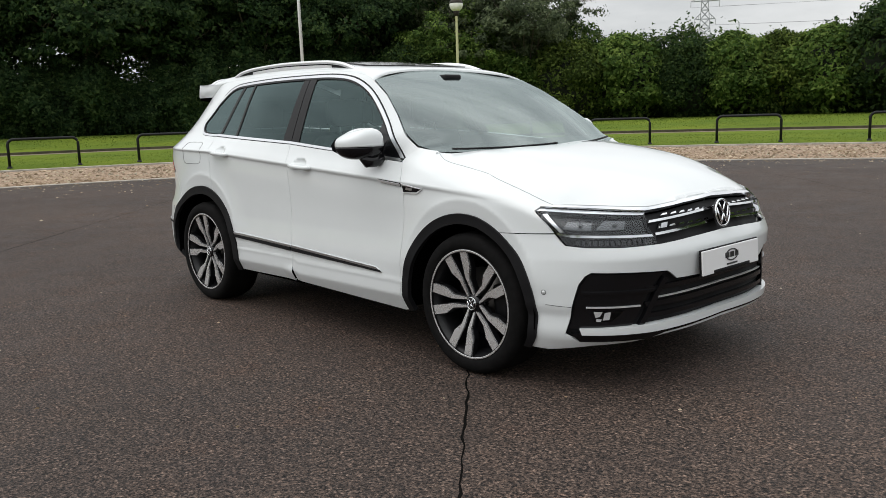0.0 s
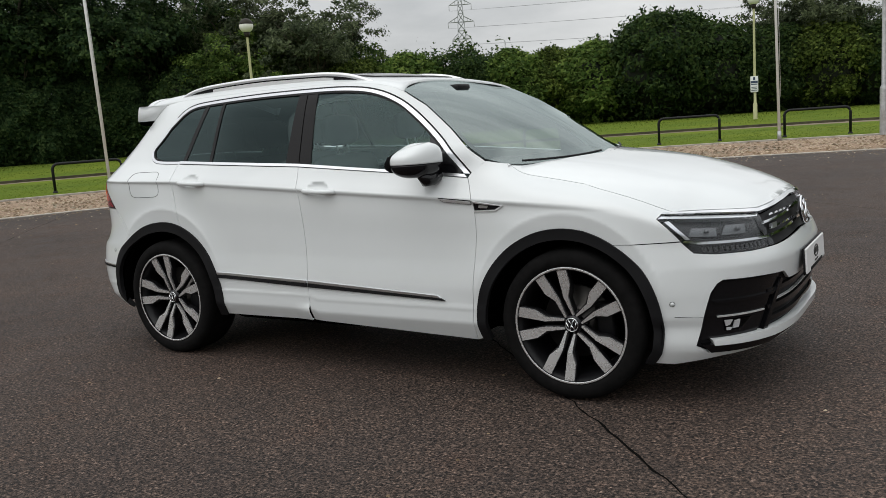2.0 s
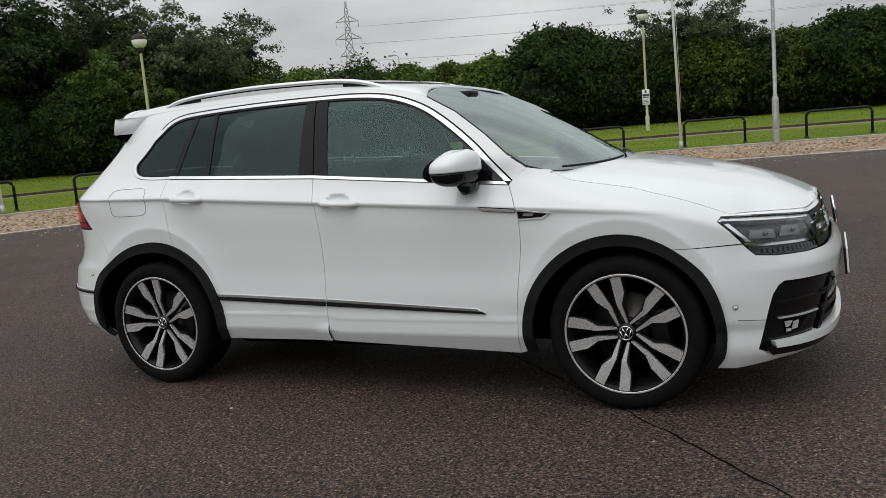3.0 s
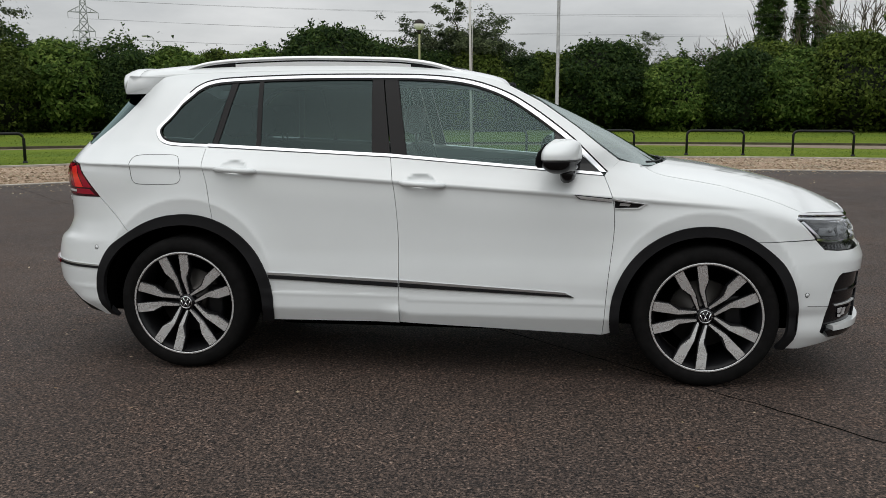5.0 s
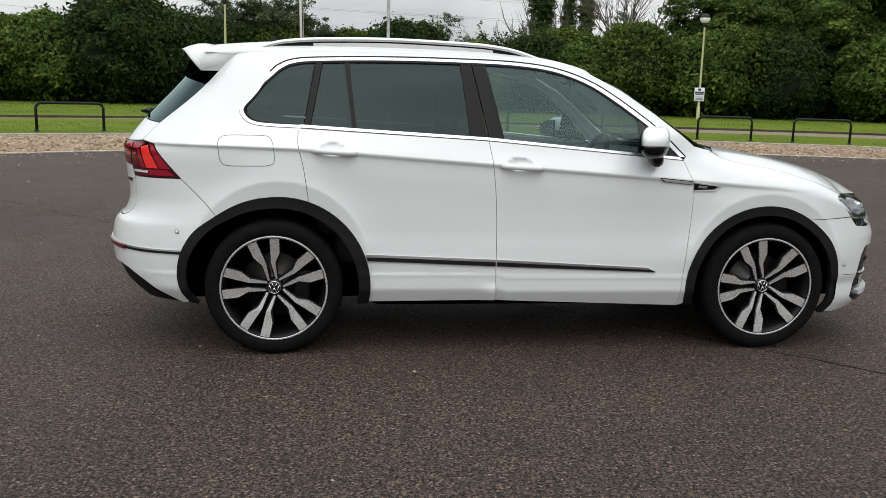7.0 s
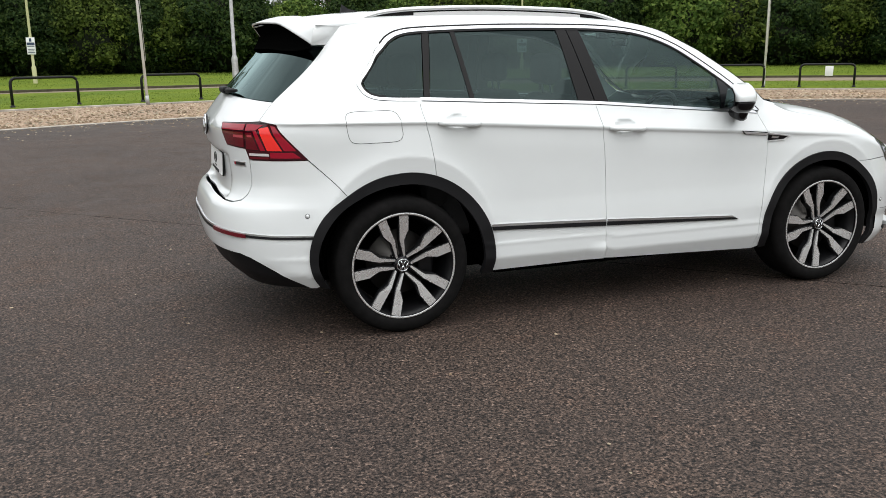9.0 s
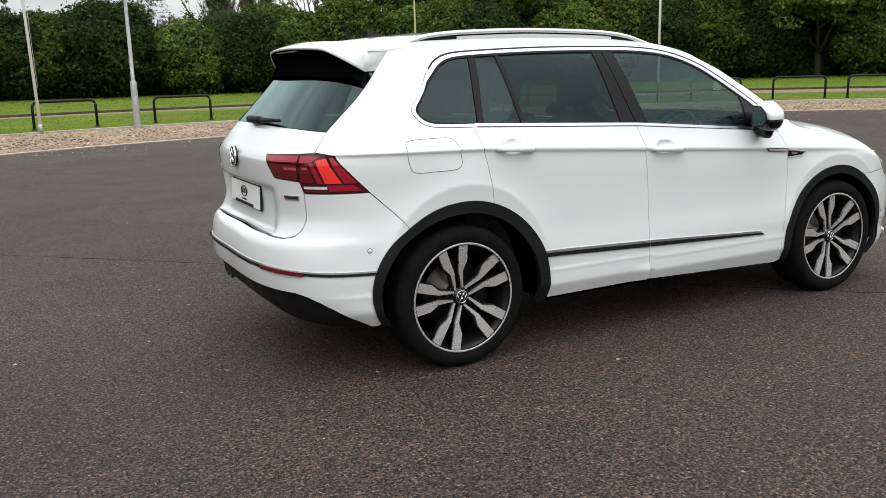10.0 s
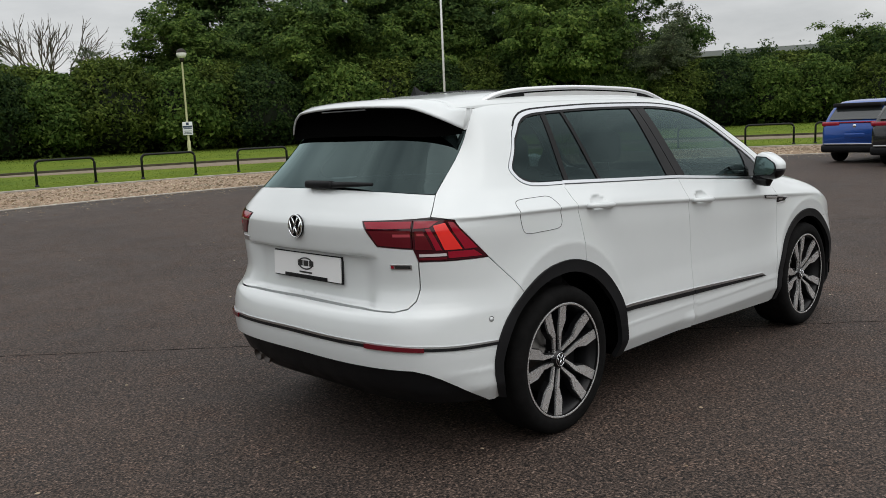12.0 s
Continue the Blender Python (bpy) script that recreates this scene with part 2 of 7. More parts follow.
LEAF_GREY = leafy("grey_green_leaves", (0.045, 0.062, 0.035), (0.085, 0.11, 0.06), (0.15, 0.18, 0.11))
# near-black colour standing for shade between leaves, on solid filler cores
CORE = mat("foliage_shade", (0.012, 0.016, 0.009), 1.0)
BARK = mat("bark", (0.07, 0.055, 0.04), 0.95)
_n = tex(BARK, "ShaderNodeTexNoise", 12.0, 6)
put(BARK, "Base Color", ramp(BARK, _n.outputs["Fac"], [(0.3, (0.035, 0.028, 0.02)), (0.7, (0.11, 0.09, 0.065))]))
bump(BARK, _n.outputs["Fac"], 0.6, 0.03)
RAILM = mat("black_painted_rail", (0.007, 0.0075, 0.008), 0.5, spec=0.25)
GALV = mat("galvanised_steel", (0.42, 0.43, 0.43), 0.5, 0.5)
_n = tex(GALV, "ShaderNodeTexNoise", 9.0, 5)
put(GALV, "Base Color", ramp(GALV, _n.outputs["Fac"], [(0.3, (0.33, 0.34, 0.34)), (0.7, (0.50, 0.51, 0.51))]))
FLAGW = mat("white_painted_pole", (0.72, 0.73, 0.72), 0.4)
EDGING = mat("weathered_timber_edging", (0.05, 0.038, 0.024), 0.9)
_n = tex(EDGING, "ShaderNodeTexNoise", 4.0, 6)
put(EDGING, "Base Color", ramp(EDGING, _n.outputs["Fac"], [(0.3, (0.03, 0.024, 0.015)), (0.7, (0.075, 0.065, 0.035))]))
OLIVE = mat("olive_lamp_post_paint", (0.46, 0.46, 0.25), 0.5)


# ---- building helpers ----
def mesh_from(bm, name, material, smooth_faces=True):
    me = bpy.data.meshes.new(name)
    bm.to_mesh(me)
    bm.free()
    mats = material if isinstance(material, (list, tuple)) else [material]
    for m in mats:
        me.materials.append(m)
    if smooth_faces:
        me.shade_smooth()
    return me


def part(name, bm, material, parent, label="", flat=False):
    ob = new(name, mesh_from(bm, name, material, not flat))
    ob.parent = parent
    if label:
        ob["label"] = label
    return ob


def thing(name, label, category, group="", at=None, kind=""):
    e = new(name)
    if at is not None:
        e.matrix_basis = at
    return tagged(e, label, category, group, kind)


def box(bm, lo, hi, bevel=0.0):
    r = bmesh.ops.create_cube(bm, size=1.0)
    size = [h - l for l, h in zip(lo, hi)]
    mid = [(h + l) / 2 for l, h in zip(lo, hi)]
    bmesh.ops.transform(bm, matrix=Matrix.Translation(mid) @ Matrix.Diagonal((*size, 1)), verts=r["verts"])
    if bevel:
        edges = {e for v in r["verts"] for e in v.link_edges}
        bmesh.ops.bevel(bm, geom=list(edges), offset=bevel, segments=2, profile=0.5, affect="EDGES")
    return r["verts"]


def rod(bm, a, b, r0, r1=None, n=10, caps=True):
    """A tapered round bar from a to b."""
    a, b = Vector(a), Vector(b)
    r1 = r0 if r1 is None else r1
    q = (b - a).to_track_quat("Z", "Y").to_matrix()
    rings = []
    for p, r in ((a, r0), (b, r1)):
        rings.append([bm.verts.new(p + q @ Vector((r * math.cos(2 * math.pi * k / n), r * math.sin(2 * math.pi * k / n), 0))) for k in range(n)])
    for k in range(n):
        bm.faces.new((rings[0][k], rings[0][(k + 1) % n], rings[1][(k + 1) % n], rings[1][k]))
    if caps:
        bm.faces.new(rings[0][::-1])
        bm.faces.new(rings[1])


def tube(bm, pts, r, n=10, flat=1.0, closed=False):
    """A round bar along points; flat squeezes it upright."""
    pts = [Vector(p) for p in pts]
    rings = []
    for i, p in enumerate(pts):
        if closed:
            d = pts[(i + 1) % len(pts)] - pts[i - 1]
        else:
            d = pts[min(i + 1, len(pts) - 1)] - pts[max(i - 1, 0)]
        d.normalize()
        up = Vector((0, 0, 1)) if abs(d.z) < 0.95 else Vector((1, 0, 0))
        s = d.cross(up).normalized()
        t = s.cross(d)
        rr = r[i] if isinstance(r, (list, tuple)) else r
        rings.append([bm.verts.new(p + s * rr * math.cos(2 * math.pi * k / n) + t * rr * flat * math.sin(2 * math.pi * k / n)) for k in range(n)])
    count = len(rings) if closed else len(rings) - 1
    for i in range(count):
        a, b = rings[i], rings[(i + 1) % len(rings)]
        for k in range(n):
            bm.faces.new((a[k], a[(k + 1) % n], b[(k + 1) % n], b[k]))
    if not closed:
        bm.faces.new(rings[0][::-1])
        bm.faces.new(rings[-1])


def revolve(bm, profile, n, axis="Y", centre=(0, 0, 0)):
    """Turns a profile of (radius, along) round an axis through centre."""
    rings = []
    for r, a in profile:
        ring = []
        for k in range(n):
            c, s = r * math.cos(2 * math.pi * k / n), r * math.sin(2 * math.pi * k / n)
            p = (c, a, s) if axis == "Y" else (c, s, a) if axis == "Z" else (a, c, s)
            ring.append(bm.verts.new(Vector(p) + Vector(centre)))
        rings.append(ring)
    for a, b in zip(rings, rings[1:]):
        for k in range(n):
            bm.faces.new((a[k], a[(k + 1) % n], b[(k + 1) % n], b[k]))
    return rings


def ease(pts, n=6, closed=False):
    """A smooth line through points."""
    pts = [Vector(p) for p in pts]
    out = []
    m = len(pts)
    for i in range(m if closed else m - 1):
        if closed:
            p0, p1, p2, p3 = pts[i - 1], pts[i], pts[(i + 1) % m], pts[(i + 2) % m]
        else:
            p0, p1, p2, p3 = pts[max(i - 1, 0)], pts[i], pts[i + 1], pts[min(i + 2, m - 1)]
        for k in range(n):
            t = k / n
            out.append(0.5 * ((2 * p1) + (p2 - p0) * t + (2 * p0 - 5 * p1 + 4 * p2 - p3) * t * t + (3 * p1 - p0 - 3 * p2 + p3) * t ** 3))
    if not closed:
        out.append(pts[-1])
    return out


# ---- ground: a round car park with a gravel border, lawn, footpath and hedge ----
CX, CY = 7.0, -4.0


def polar(r, deg, z=0.0):
    return Vector((CX + r * math.cos(radians(deg)), CY + r * math.sin(radians(deg)), z))


def lawn_z(r):
    return 0.03 + 0.45 * smooth(40, 60, r)


def smooth(a, b, x):
    t = min(max((x - a) / (b - a), 0.0), 1.0)
    return t * t * (3 - 2 * t)


def rings(name, radii, heights, material, n=180, kind="structure", label="", flat=False):
    bm = bmesh.new()
    loops = [[bm.verts.new(polar(r, 360 * k / n, z)) for k in range(n)] for r, z in zip(radii, heights)]
    for a, b in zip(loops, loops[1:]):
        for k in range(n):
            bm.faces.new((a[k], b[k], b[(k + 1) % n], a[(k + 1) % n]))
    if radii[0] < 1.0:
        bm.faces.new(loops[0])
    ob = new(name, mesh_from(bm, name, material, not flat))
    return tagged(ob, label=label, kind=kind)


gr = [0.5, 27.9, 28.0, 34, 40, 46, 52, 60, 90, 200, 600, 2500]
rings("ground", gr, [-0.08, -0.08, 0.03] + [lawn_z(r) for r in gr[3:]], GRASS, label="mown green lawn running out to rough ground behind the hedge")
rings("pavement_car_park", [0.5, 8, 14, 18, 21.18, 21.2], [0, 0, 0, 0, 0, -0.07], TARMAC, n=240, label="worn dark brown bitumen car park surface")
rings("pavement_gravel_border", [21.34, 21.36, 24.5, 27.7, 27.78, 27.8], [-0.07, -0.005, 0.0, 0.005, 0.0, -0.07], GRAVEL, n=240, label="tan gravel border round the car park")
rings("trim_kerb_inner", [21.2, 21.2, 21.22, 21.32, 21.34, 21.34], [-0.07, 0.012, 0.018, 0.018, 0.012, -0.07], KERB, n=240, label="pale concrete edging flush with the tarmac", flat=True)
rings("trim_kerb_outer", [27.8, 27.8, 27.82, 27.93, 27.95, 27.95], [-0.07, 0.045, 0.05, 0.05, 0.045, -0.07], KERB, n=240, label="pale concrete edging between gravel and lawn", flat=True)
bm = bmesh.new()
edge = []
for k in range(241):
    deg = 360 * k / 240
    r0 = 40.4 - 0.35 - 0.7 * smooth(112, 98, deg) - 2.9 * smooth(92, 76, deg)
    edge.append([bm.verts.new(polar(r, deg, z)) for r, z in ((r0, 0.0), (r0 + 0.05, 0.045), (40.38, 0.052), (40.44, 0.0))])
for a, b in zip(edge, edge[1:]):
    for j in range(3):
        bm.faces.new((a[j], a[j + 1], b[j + 1], b[j]))
tagged(new("path_footpath", mesh_from(bm, "path_footpath", PATHM)), label="worn tan footpath across the lawn", kind="structure")

rings("trim_path_edging", [40.45, 40.47, 40.66, 40.68], [0.0, 0.15, 0.15, 0.0], EDGING, n=240, label="dark weathered timber edging along the footpath", flat=True)

# ---- hooped guard rails ----
HOOP_ANGLES = (164.3, 157.3, 150.0, 143.2, 136.6, 129.2, 121.5, 113.0, 105.5, 98.2, 91.0, 84.2, 77.4, 70.9, 64.6, 58.4, 52.35, 47.1, 41.8, 36.5, 31.2, 25.9, 20.6, 15.3, 10.0)
HOOP_R, HOOP_W, HOOP_H = 29.2, 1.88, 0.86


def hoop_rail():
    e = thing("hoop_rail", "black painted steel hoop guard rail on the lawn edge", "guard rail", "hoop rails round the car park")
    bm = bmesh.new()
    w, h, c = HOOP_W / 2, HOOP_H, 0.16
    pts = [(-w, 0, -0.1), (-w, 0, h - c)]
    pts += [(-w + c - c * math.cos(a), 0, h - c + c * math.sin(a)) for a in np.linspace(0.2, math.pi / 2, 6)]
    pts += [(w - c + c * math.sin(a), 0, h - c + c * math.cos(a)) for a in np.linspace(0, math.pi / 2 - 0.2, 6)]
    pts += [(w, 0, h - c), (w, 0, -0.1)]
    tube(bm, pts, 0.042, 10)
    part("rail", bm, RAILM, e)
    for s in (-w, w):
        bm = bmesh.new()
        revolve(bm, [(0.043, 0.06), (0.065, 0.05), (0.075, 0.0)], 12, "Z", (s, 0, 0.03))
        part("foot_collar", bm, RAILM, e)
    return e


def hoop_pose(a):
    mid = a - 2.0
    p = polar(HOOP_R, mid)
    return Matrix.Translation(p) @ Matrix.Rotation(radians(mid + 90), 4, "Z")


first = hoop_rail()
first.matrix_basis = hoop_pose(HOOP_ANGLES[0])
for a in HOOP_ANGLES[1:]:
    copy_thing(first, hoop_pose(a))


notice = thing("paper_notice", "small white paper notice tied to a black hoop rail", "sign", "", Matrix.Translation(polar(HOOP_R - 0.05, 56.3)) @ Matrix.Rotation(radians(56.3 + 90), 4, "Z"))
bm = bmesh.new()
box(bm, (-0.14, -0.004, 0.44), (0.14, 0.004, 0.80), 0.002)
part("sheet", bm, FLAGW, notice)
for x in (-0.1, 0.1):
    bm = bmesh.new()
    tube(bm, [(x, 0.0, 0.79), (x, -0.02, 0.84), (x, -0.05, 0.90), (x, -0.09, 0.84), (x, 0.0, 0.79)], 0.004, 5)
    part("cable_tie", bm, RAILM, notice)


# ---- poles and lamps ----
def flag_pole(x, y, lean=(0, 0), h=9.5):
    e = thing("flag_pole", "tall slim white painted flagpole standing on the lawn edge", "flagpole", "flagpoles", pose(x, y, 0.0, lean[0], lean[1], 0))
    bm = bmesh.new()
    rod(bm, (0, 0, -0.1), (0, 0, h), 0.045, 0.028, 12)
    part("pole", bm, FLAGW, e)
    bm = bmesh.new()
    rod(bm, (0, 0, 0), (0, 0, 0.28), 0.06, 0.055, 12)
    part("base_sleeve", bm, GALV, e)
    bm = bmesh.new()
    bmesh.ops.create_uvsphere(bm, u_segments=12, v_segments=8, radius=0.05, matrix=Matrix.Translation((0, 0, h)))
    part("finial", bm, FLAGW, e)
    bm = bmesh.new()
    tube(bm, [(0.07, 0, 1.3), (0.075, 0.01, 4), (0.05, 0, h - 0.2)], 0.006, 5)
    part("halyard", bm, FLAGW, e)
    return e


flag_pole(-16.6, 11.3, (0, -1.2))
flag_pole(-0.63, 22.75, (0, -1.0))
flag_pole(21.3, 21.5)

lamp = thing("lamp_column", "grey galvanised steel lamp column with a wider base", "lamp post", at=pose(2.1, 23.3, 0))
bm = bmesh.new()
revolve(bm, [(0.10, -0.1), (0.10, 1.30), (0.095, 1.36), (0.058, 1.44), (0.05, 5.0), (0.042, 8.4)], 16, "Z")
part("column", bm, GALV, lamp)
bm = bmesh.new()
box(bm, (-0.05, -0.112, 0.45), (0.05, -0.095, 0.95), 0.006)
part("access_door", bm, GALV, lamp)
bm = bmesh.new()
tube(bm, [(0, 0, 8.3), (0.1, 0, 8.6), (0.5, 0, 8.7)], 0.035, 8)
part("arm", bm, GALV, lamp)
bm = bmesh.new()
box(bm, (0.45, -0.12, 8.62), (1.05, 0.12, 8.76), 0.04)
part("lantern", bm, GALV, lamp)

SIGNW = mat("white_sign_face", (0.75, 0.76, 0.77), 0.4)
SIGNB = mat("navy_sign_print", (0.03, 0.05, 0.10), 0.4)
GLOBE = mat("white_opal_globe", (0.86, 0.85, 0.80), 0.2)
GLOBETOP = mat("bronze_globe_cap", (0.025, 0.02, 0.015), 0.5, spec=0.2)


def globe_lamp(x, y, z, h, sign=True, turn=0.0, half=0.30, low=1.34):
    e = thing("globe_lamp", "olive lamp post with a dark-capped globe" + (" and white notice" if sign else ""), "lamp post", "globe lamp posts", pose(x, y, z, 0, 0, turn))
    bm = bmesh.new()
    revolve(bm, [(0.11, -0.1), (0.11, 0.95), (0.07, 1.02), (0.065, 3.0), (0.052, h - 0.3)], 14, "Z")
    part("post", bm, OLIVE, e)
    bm = bmesh.new()
    revolve(bm, [(0.055, h - 0.50), (0.10, h - 0.46), (0.15, h - 0.27), (0.02, h - 0.25)], 16, "Z")
    part("collar", bm, GLOBETOP, e)
    bm = bmesh.new()
    bmesh.ops.create_uvsphere(bm, u_segments=20, v_segments=12, radius=0.31, matrix=Matrix.Translation((0, 0, h)))
    bmesh.ops.bisect_plane(bm, geom=bm.verts[:] + bm.edges[:] + bm.faces[:], plane_co=(0, 0, h + 0.05), plane_no=(0, 0, 1), clear_outer=True)
    part("globe_lower", bm, GLOBE, e, "white opal lower half of the globe")
    bm = bmesh.new()
    bmesh.ops.create_uvsphere(bm, u_segments=20, v_segments=12, radius=0.316, matrix=Matrix.Translation((0, 0, h)))
    bmesh.ops.bisect_plane(bm, geom=bm.verts[:] + bm.edges[:] + bm.faces[:], plane_co=(0, 0, h + 0.05), plane_no=(0, 0, 1), clear_inner=True)
    part("globe_cap", bm, GLOBETOP, e, "dark bronze upper half of the globe")
    if sign:
        bm = bmesh.new()
        box(bm, (-half, -0.10, low), (half, -0.075, low + 0.82), 0.008)
        plate = part("notice", bm, SIGNW, e, "white parking notice with dark print")
        for x, lo, hi in ((0.27, 0.62, 0.78), (0.90, 0.46, 0.58), (0.80, 0.38, 0.43), (0.73, 0.24, 0.27), (0.66, 0.16, 0.19), (0.80, 0.08, 0.11)):
            bm = bmesh.new()
            box(bm, (-half * x, -0.104, low + lo), (half * x, -0.1015, low + hi))
            part("print_bar", bm, SIGNB, plate, flat=True)
    return e


globe_lamp(-5.4, 42.8, 0.05, 6.3, True, -6, 0.20, 1.56)
globe_lamp(22.9, 46.0, 0.10, 6.3, True, -28)
globe_lamp(-22.7, 23.8, 0.03, 5.95, False)

# ---- teal notice board on the lawn ----
TEAL = mat("pale_teal_paint", (0.24, 0.46, 0.45), 0.5)
board = thing("notice_board", "pale teal wooden notice board on two posts with a dark emblem", "sign", at=pose(-33.4, 17.7, 0.1, 0, 0, 62))
for s in (-1, 1):
    bm = bmesh.new()
    box(bm, (s * 0.30 - 0.05, -0.05, -0.15), (s * 0.30 + 0.05, 0.05, 2.45), 0.01)
    part("post", bm, TEAL, board)
bm = bmesh.new()
face = [(-0.34, 1.5), (0.34, 1.5), (0.34, 2.5)] + [(0.34 - 0.11 * k + 0.0, 2.5 + 0.28 * math.sin(math.pi * k / 6)) for k in range(1, 6)] + [(-0.34, 2.5)]
vs = [bm.verts.new((x, -0.07, z)) for x, z in face]
f = bm.faces.new(vs)
r = bmesh.ops.extrude_face_region(bm, geom=[f])
bmesh.ops.translate(bm, vec=(0, -0.04, 0), verts=[v for v in r["geom"] if isinstance(v, bmesh.types.BMVert)])
bmesh.ops.recalc_face_normals(bm, faces=bm.faces)
part("panel", bm, TEAL, board, flat=True)
bm = bmesh.new()
tube(bm, [(0.16 * math.cos(a), -0.118, 2.36 + 0.19 * math.sin(a)) for a in np.linspace(0, 2 * math.pi, 24, endpoint=False)], 0.02, 6, closed=True)
part("emblem_ring", bm, PRINT, board)
for s in (-1, 1):
    bm = bmesh.new()
    rod(bm, (-s * 0.16, -0.118, 1.72), (s * 0.16, -0.118, 2.12), 0.035, 0.02, 6)
    part("emblem_bar", bm, PRINT, board)
bm = bmesh.new()
box(bm, (-0.2, -0.122, 1.56), (0.2, -0.112, 1.63))
part("print_bar", bm, PRINT, board, flat=True)


# ---- foliage ----
def leaf_mesh(name, centres, normals, size, material, rng):
    """Many small pointed leaves, two at each centre, facing about the normals."""
    centres = np.concatenate([centres, centres + rng.normal(0, size * 0.8, centres.shape)])
    normals = np.concatenate([normals, normals])
    n = len(centres)
    nrm = normals + rng.normal(0, 0.65, (n, 3))
    nrm /= np.linalg.norm(nrm, axis=1)[:, None] + 1e-9
    a = np.cross(nrm, rng.normal(0, 1, (n, 3)))
    a /= np.linalg.norm(a, axis=1)[:, None] + 1e-9
    b = np.cross(nrm, a)
    s = (size * 0.82 * rng.uniform(0.5, 1.35, n))[:, None]
    v = np.stack([centres - a * s, centres + a * s * 0.7 + b * s * 0.6, centres + a * s * 0.7 - b * s * 0.6], 1).reshape(-1, 3)
    me = bpy.data.meshes.new(name)
    me.from_pydata(v.tolist(), [], np.arange(3 * n).reshape(-1, 3).tolist())
    me.materials.append(material)
    return me


RNG = np.random.default_rng(7)


def hedge_top(deg):
    t = 4.7 + 0.5 * math.sin(deg * 0.31) + 0.45 * math.sin(deg * 0.83 + 1) + 0.25 * math.sin(deg * 2.1 + 2)
    return t - 1.0 * smooth(92, 82, deg) * smooth(70, 79, deg) + 0.8 * smooth(60, 66, deg) * smooth(80, 72, deg)


def hedge(a0, a1, leaves, label, material=LEAF_HEDGE):
    """One run of hedge between two angles round the car park."""
    # dark core sheet: blocks the sky and stands in for the hedge's inner shade
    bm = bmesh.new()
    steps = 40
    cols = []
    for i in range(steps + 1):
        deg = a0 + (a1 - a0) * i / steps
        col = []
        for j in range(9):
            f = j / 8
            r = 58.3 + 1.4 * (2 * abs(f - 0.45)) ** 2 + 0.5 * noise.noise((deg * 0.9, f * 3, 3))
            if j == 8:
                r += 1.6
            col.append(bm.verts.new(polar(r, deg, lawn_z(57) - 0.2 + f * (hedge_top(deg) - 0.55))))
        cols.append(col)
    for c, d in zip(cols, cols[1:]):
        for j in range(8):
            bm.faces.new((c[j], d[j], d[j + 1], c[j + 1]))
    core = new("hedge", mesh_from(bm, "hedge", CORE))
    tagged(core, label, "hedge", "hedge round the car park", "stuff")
    deg = RNG.uniform(a0, a1, leaves)
    f = RNG.uniform(0, 1, leaves) ** 0.85
    top = np.array([hedge_top(d) for d in deg])
    lump = np.array([noise.noise((d * 0.55, h * 2.2, 0)) for d, h in zip(deg, f)])
    fine = np.array([noise.noise((d * 2.1, h * 6, 5)) for d, h in zip(deg, f)])
    r = 57.2 + 1.3 * (2 * np.abs(f - 0.42)) ** 2 - 1.3 * lump - 0.6 * fine + np.abs(RNG.normal(0, 0.28, leaves))
    z = lawn_z(57) + f * (top + 0.5 * lump + 0.3 * fine) + RNG.exponential(0.22, leaves) * (f > 0.92)
    ca, sa = np.cos(np.radians(deg)), np.sin(np.radians(deg))
    cen = np.stack([CX + r * ca, CY + r * sa, z], 1)
    nor = np.stack([-ca, -sa, 1.3 * f], 1)
    ob = new("foliage", leaf_mesh("foliage", cen, nor, 0.15, material, RNG))
    ob.parent = core
    ob["kind"] = "stuff"
    return core


for k in range(8):
    # the last two runs, on the left, take the leaves darkened for shade
    hedge(18 + k * 20, 38 + k * 20, 32000, "tall clipped green hawthorn hedge behind the lawn", LEAF_SHADED if k > 5 else LEAF_HEDGE)
# unseen runs, added behind the camera so the car has surroundings to reflect
for k in range(5):
    hedge(178 + k * 40, 218 + k * 40, 6000, "tall green hedge added out of view for the car to reflect")


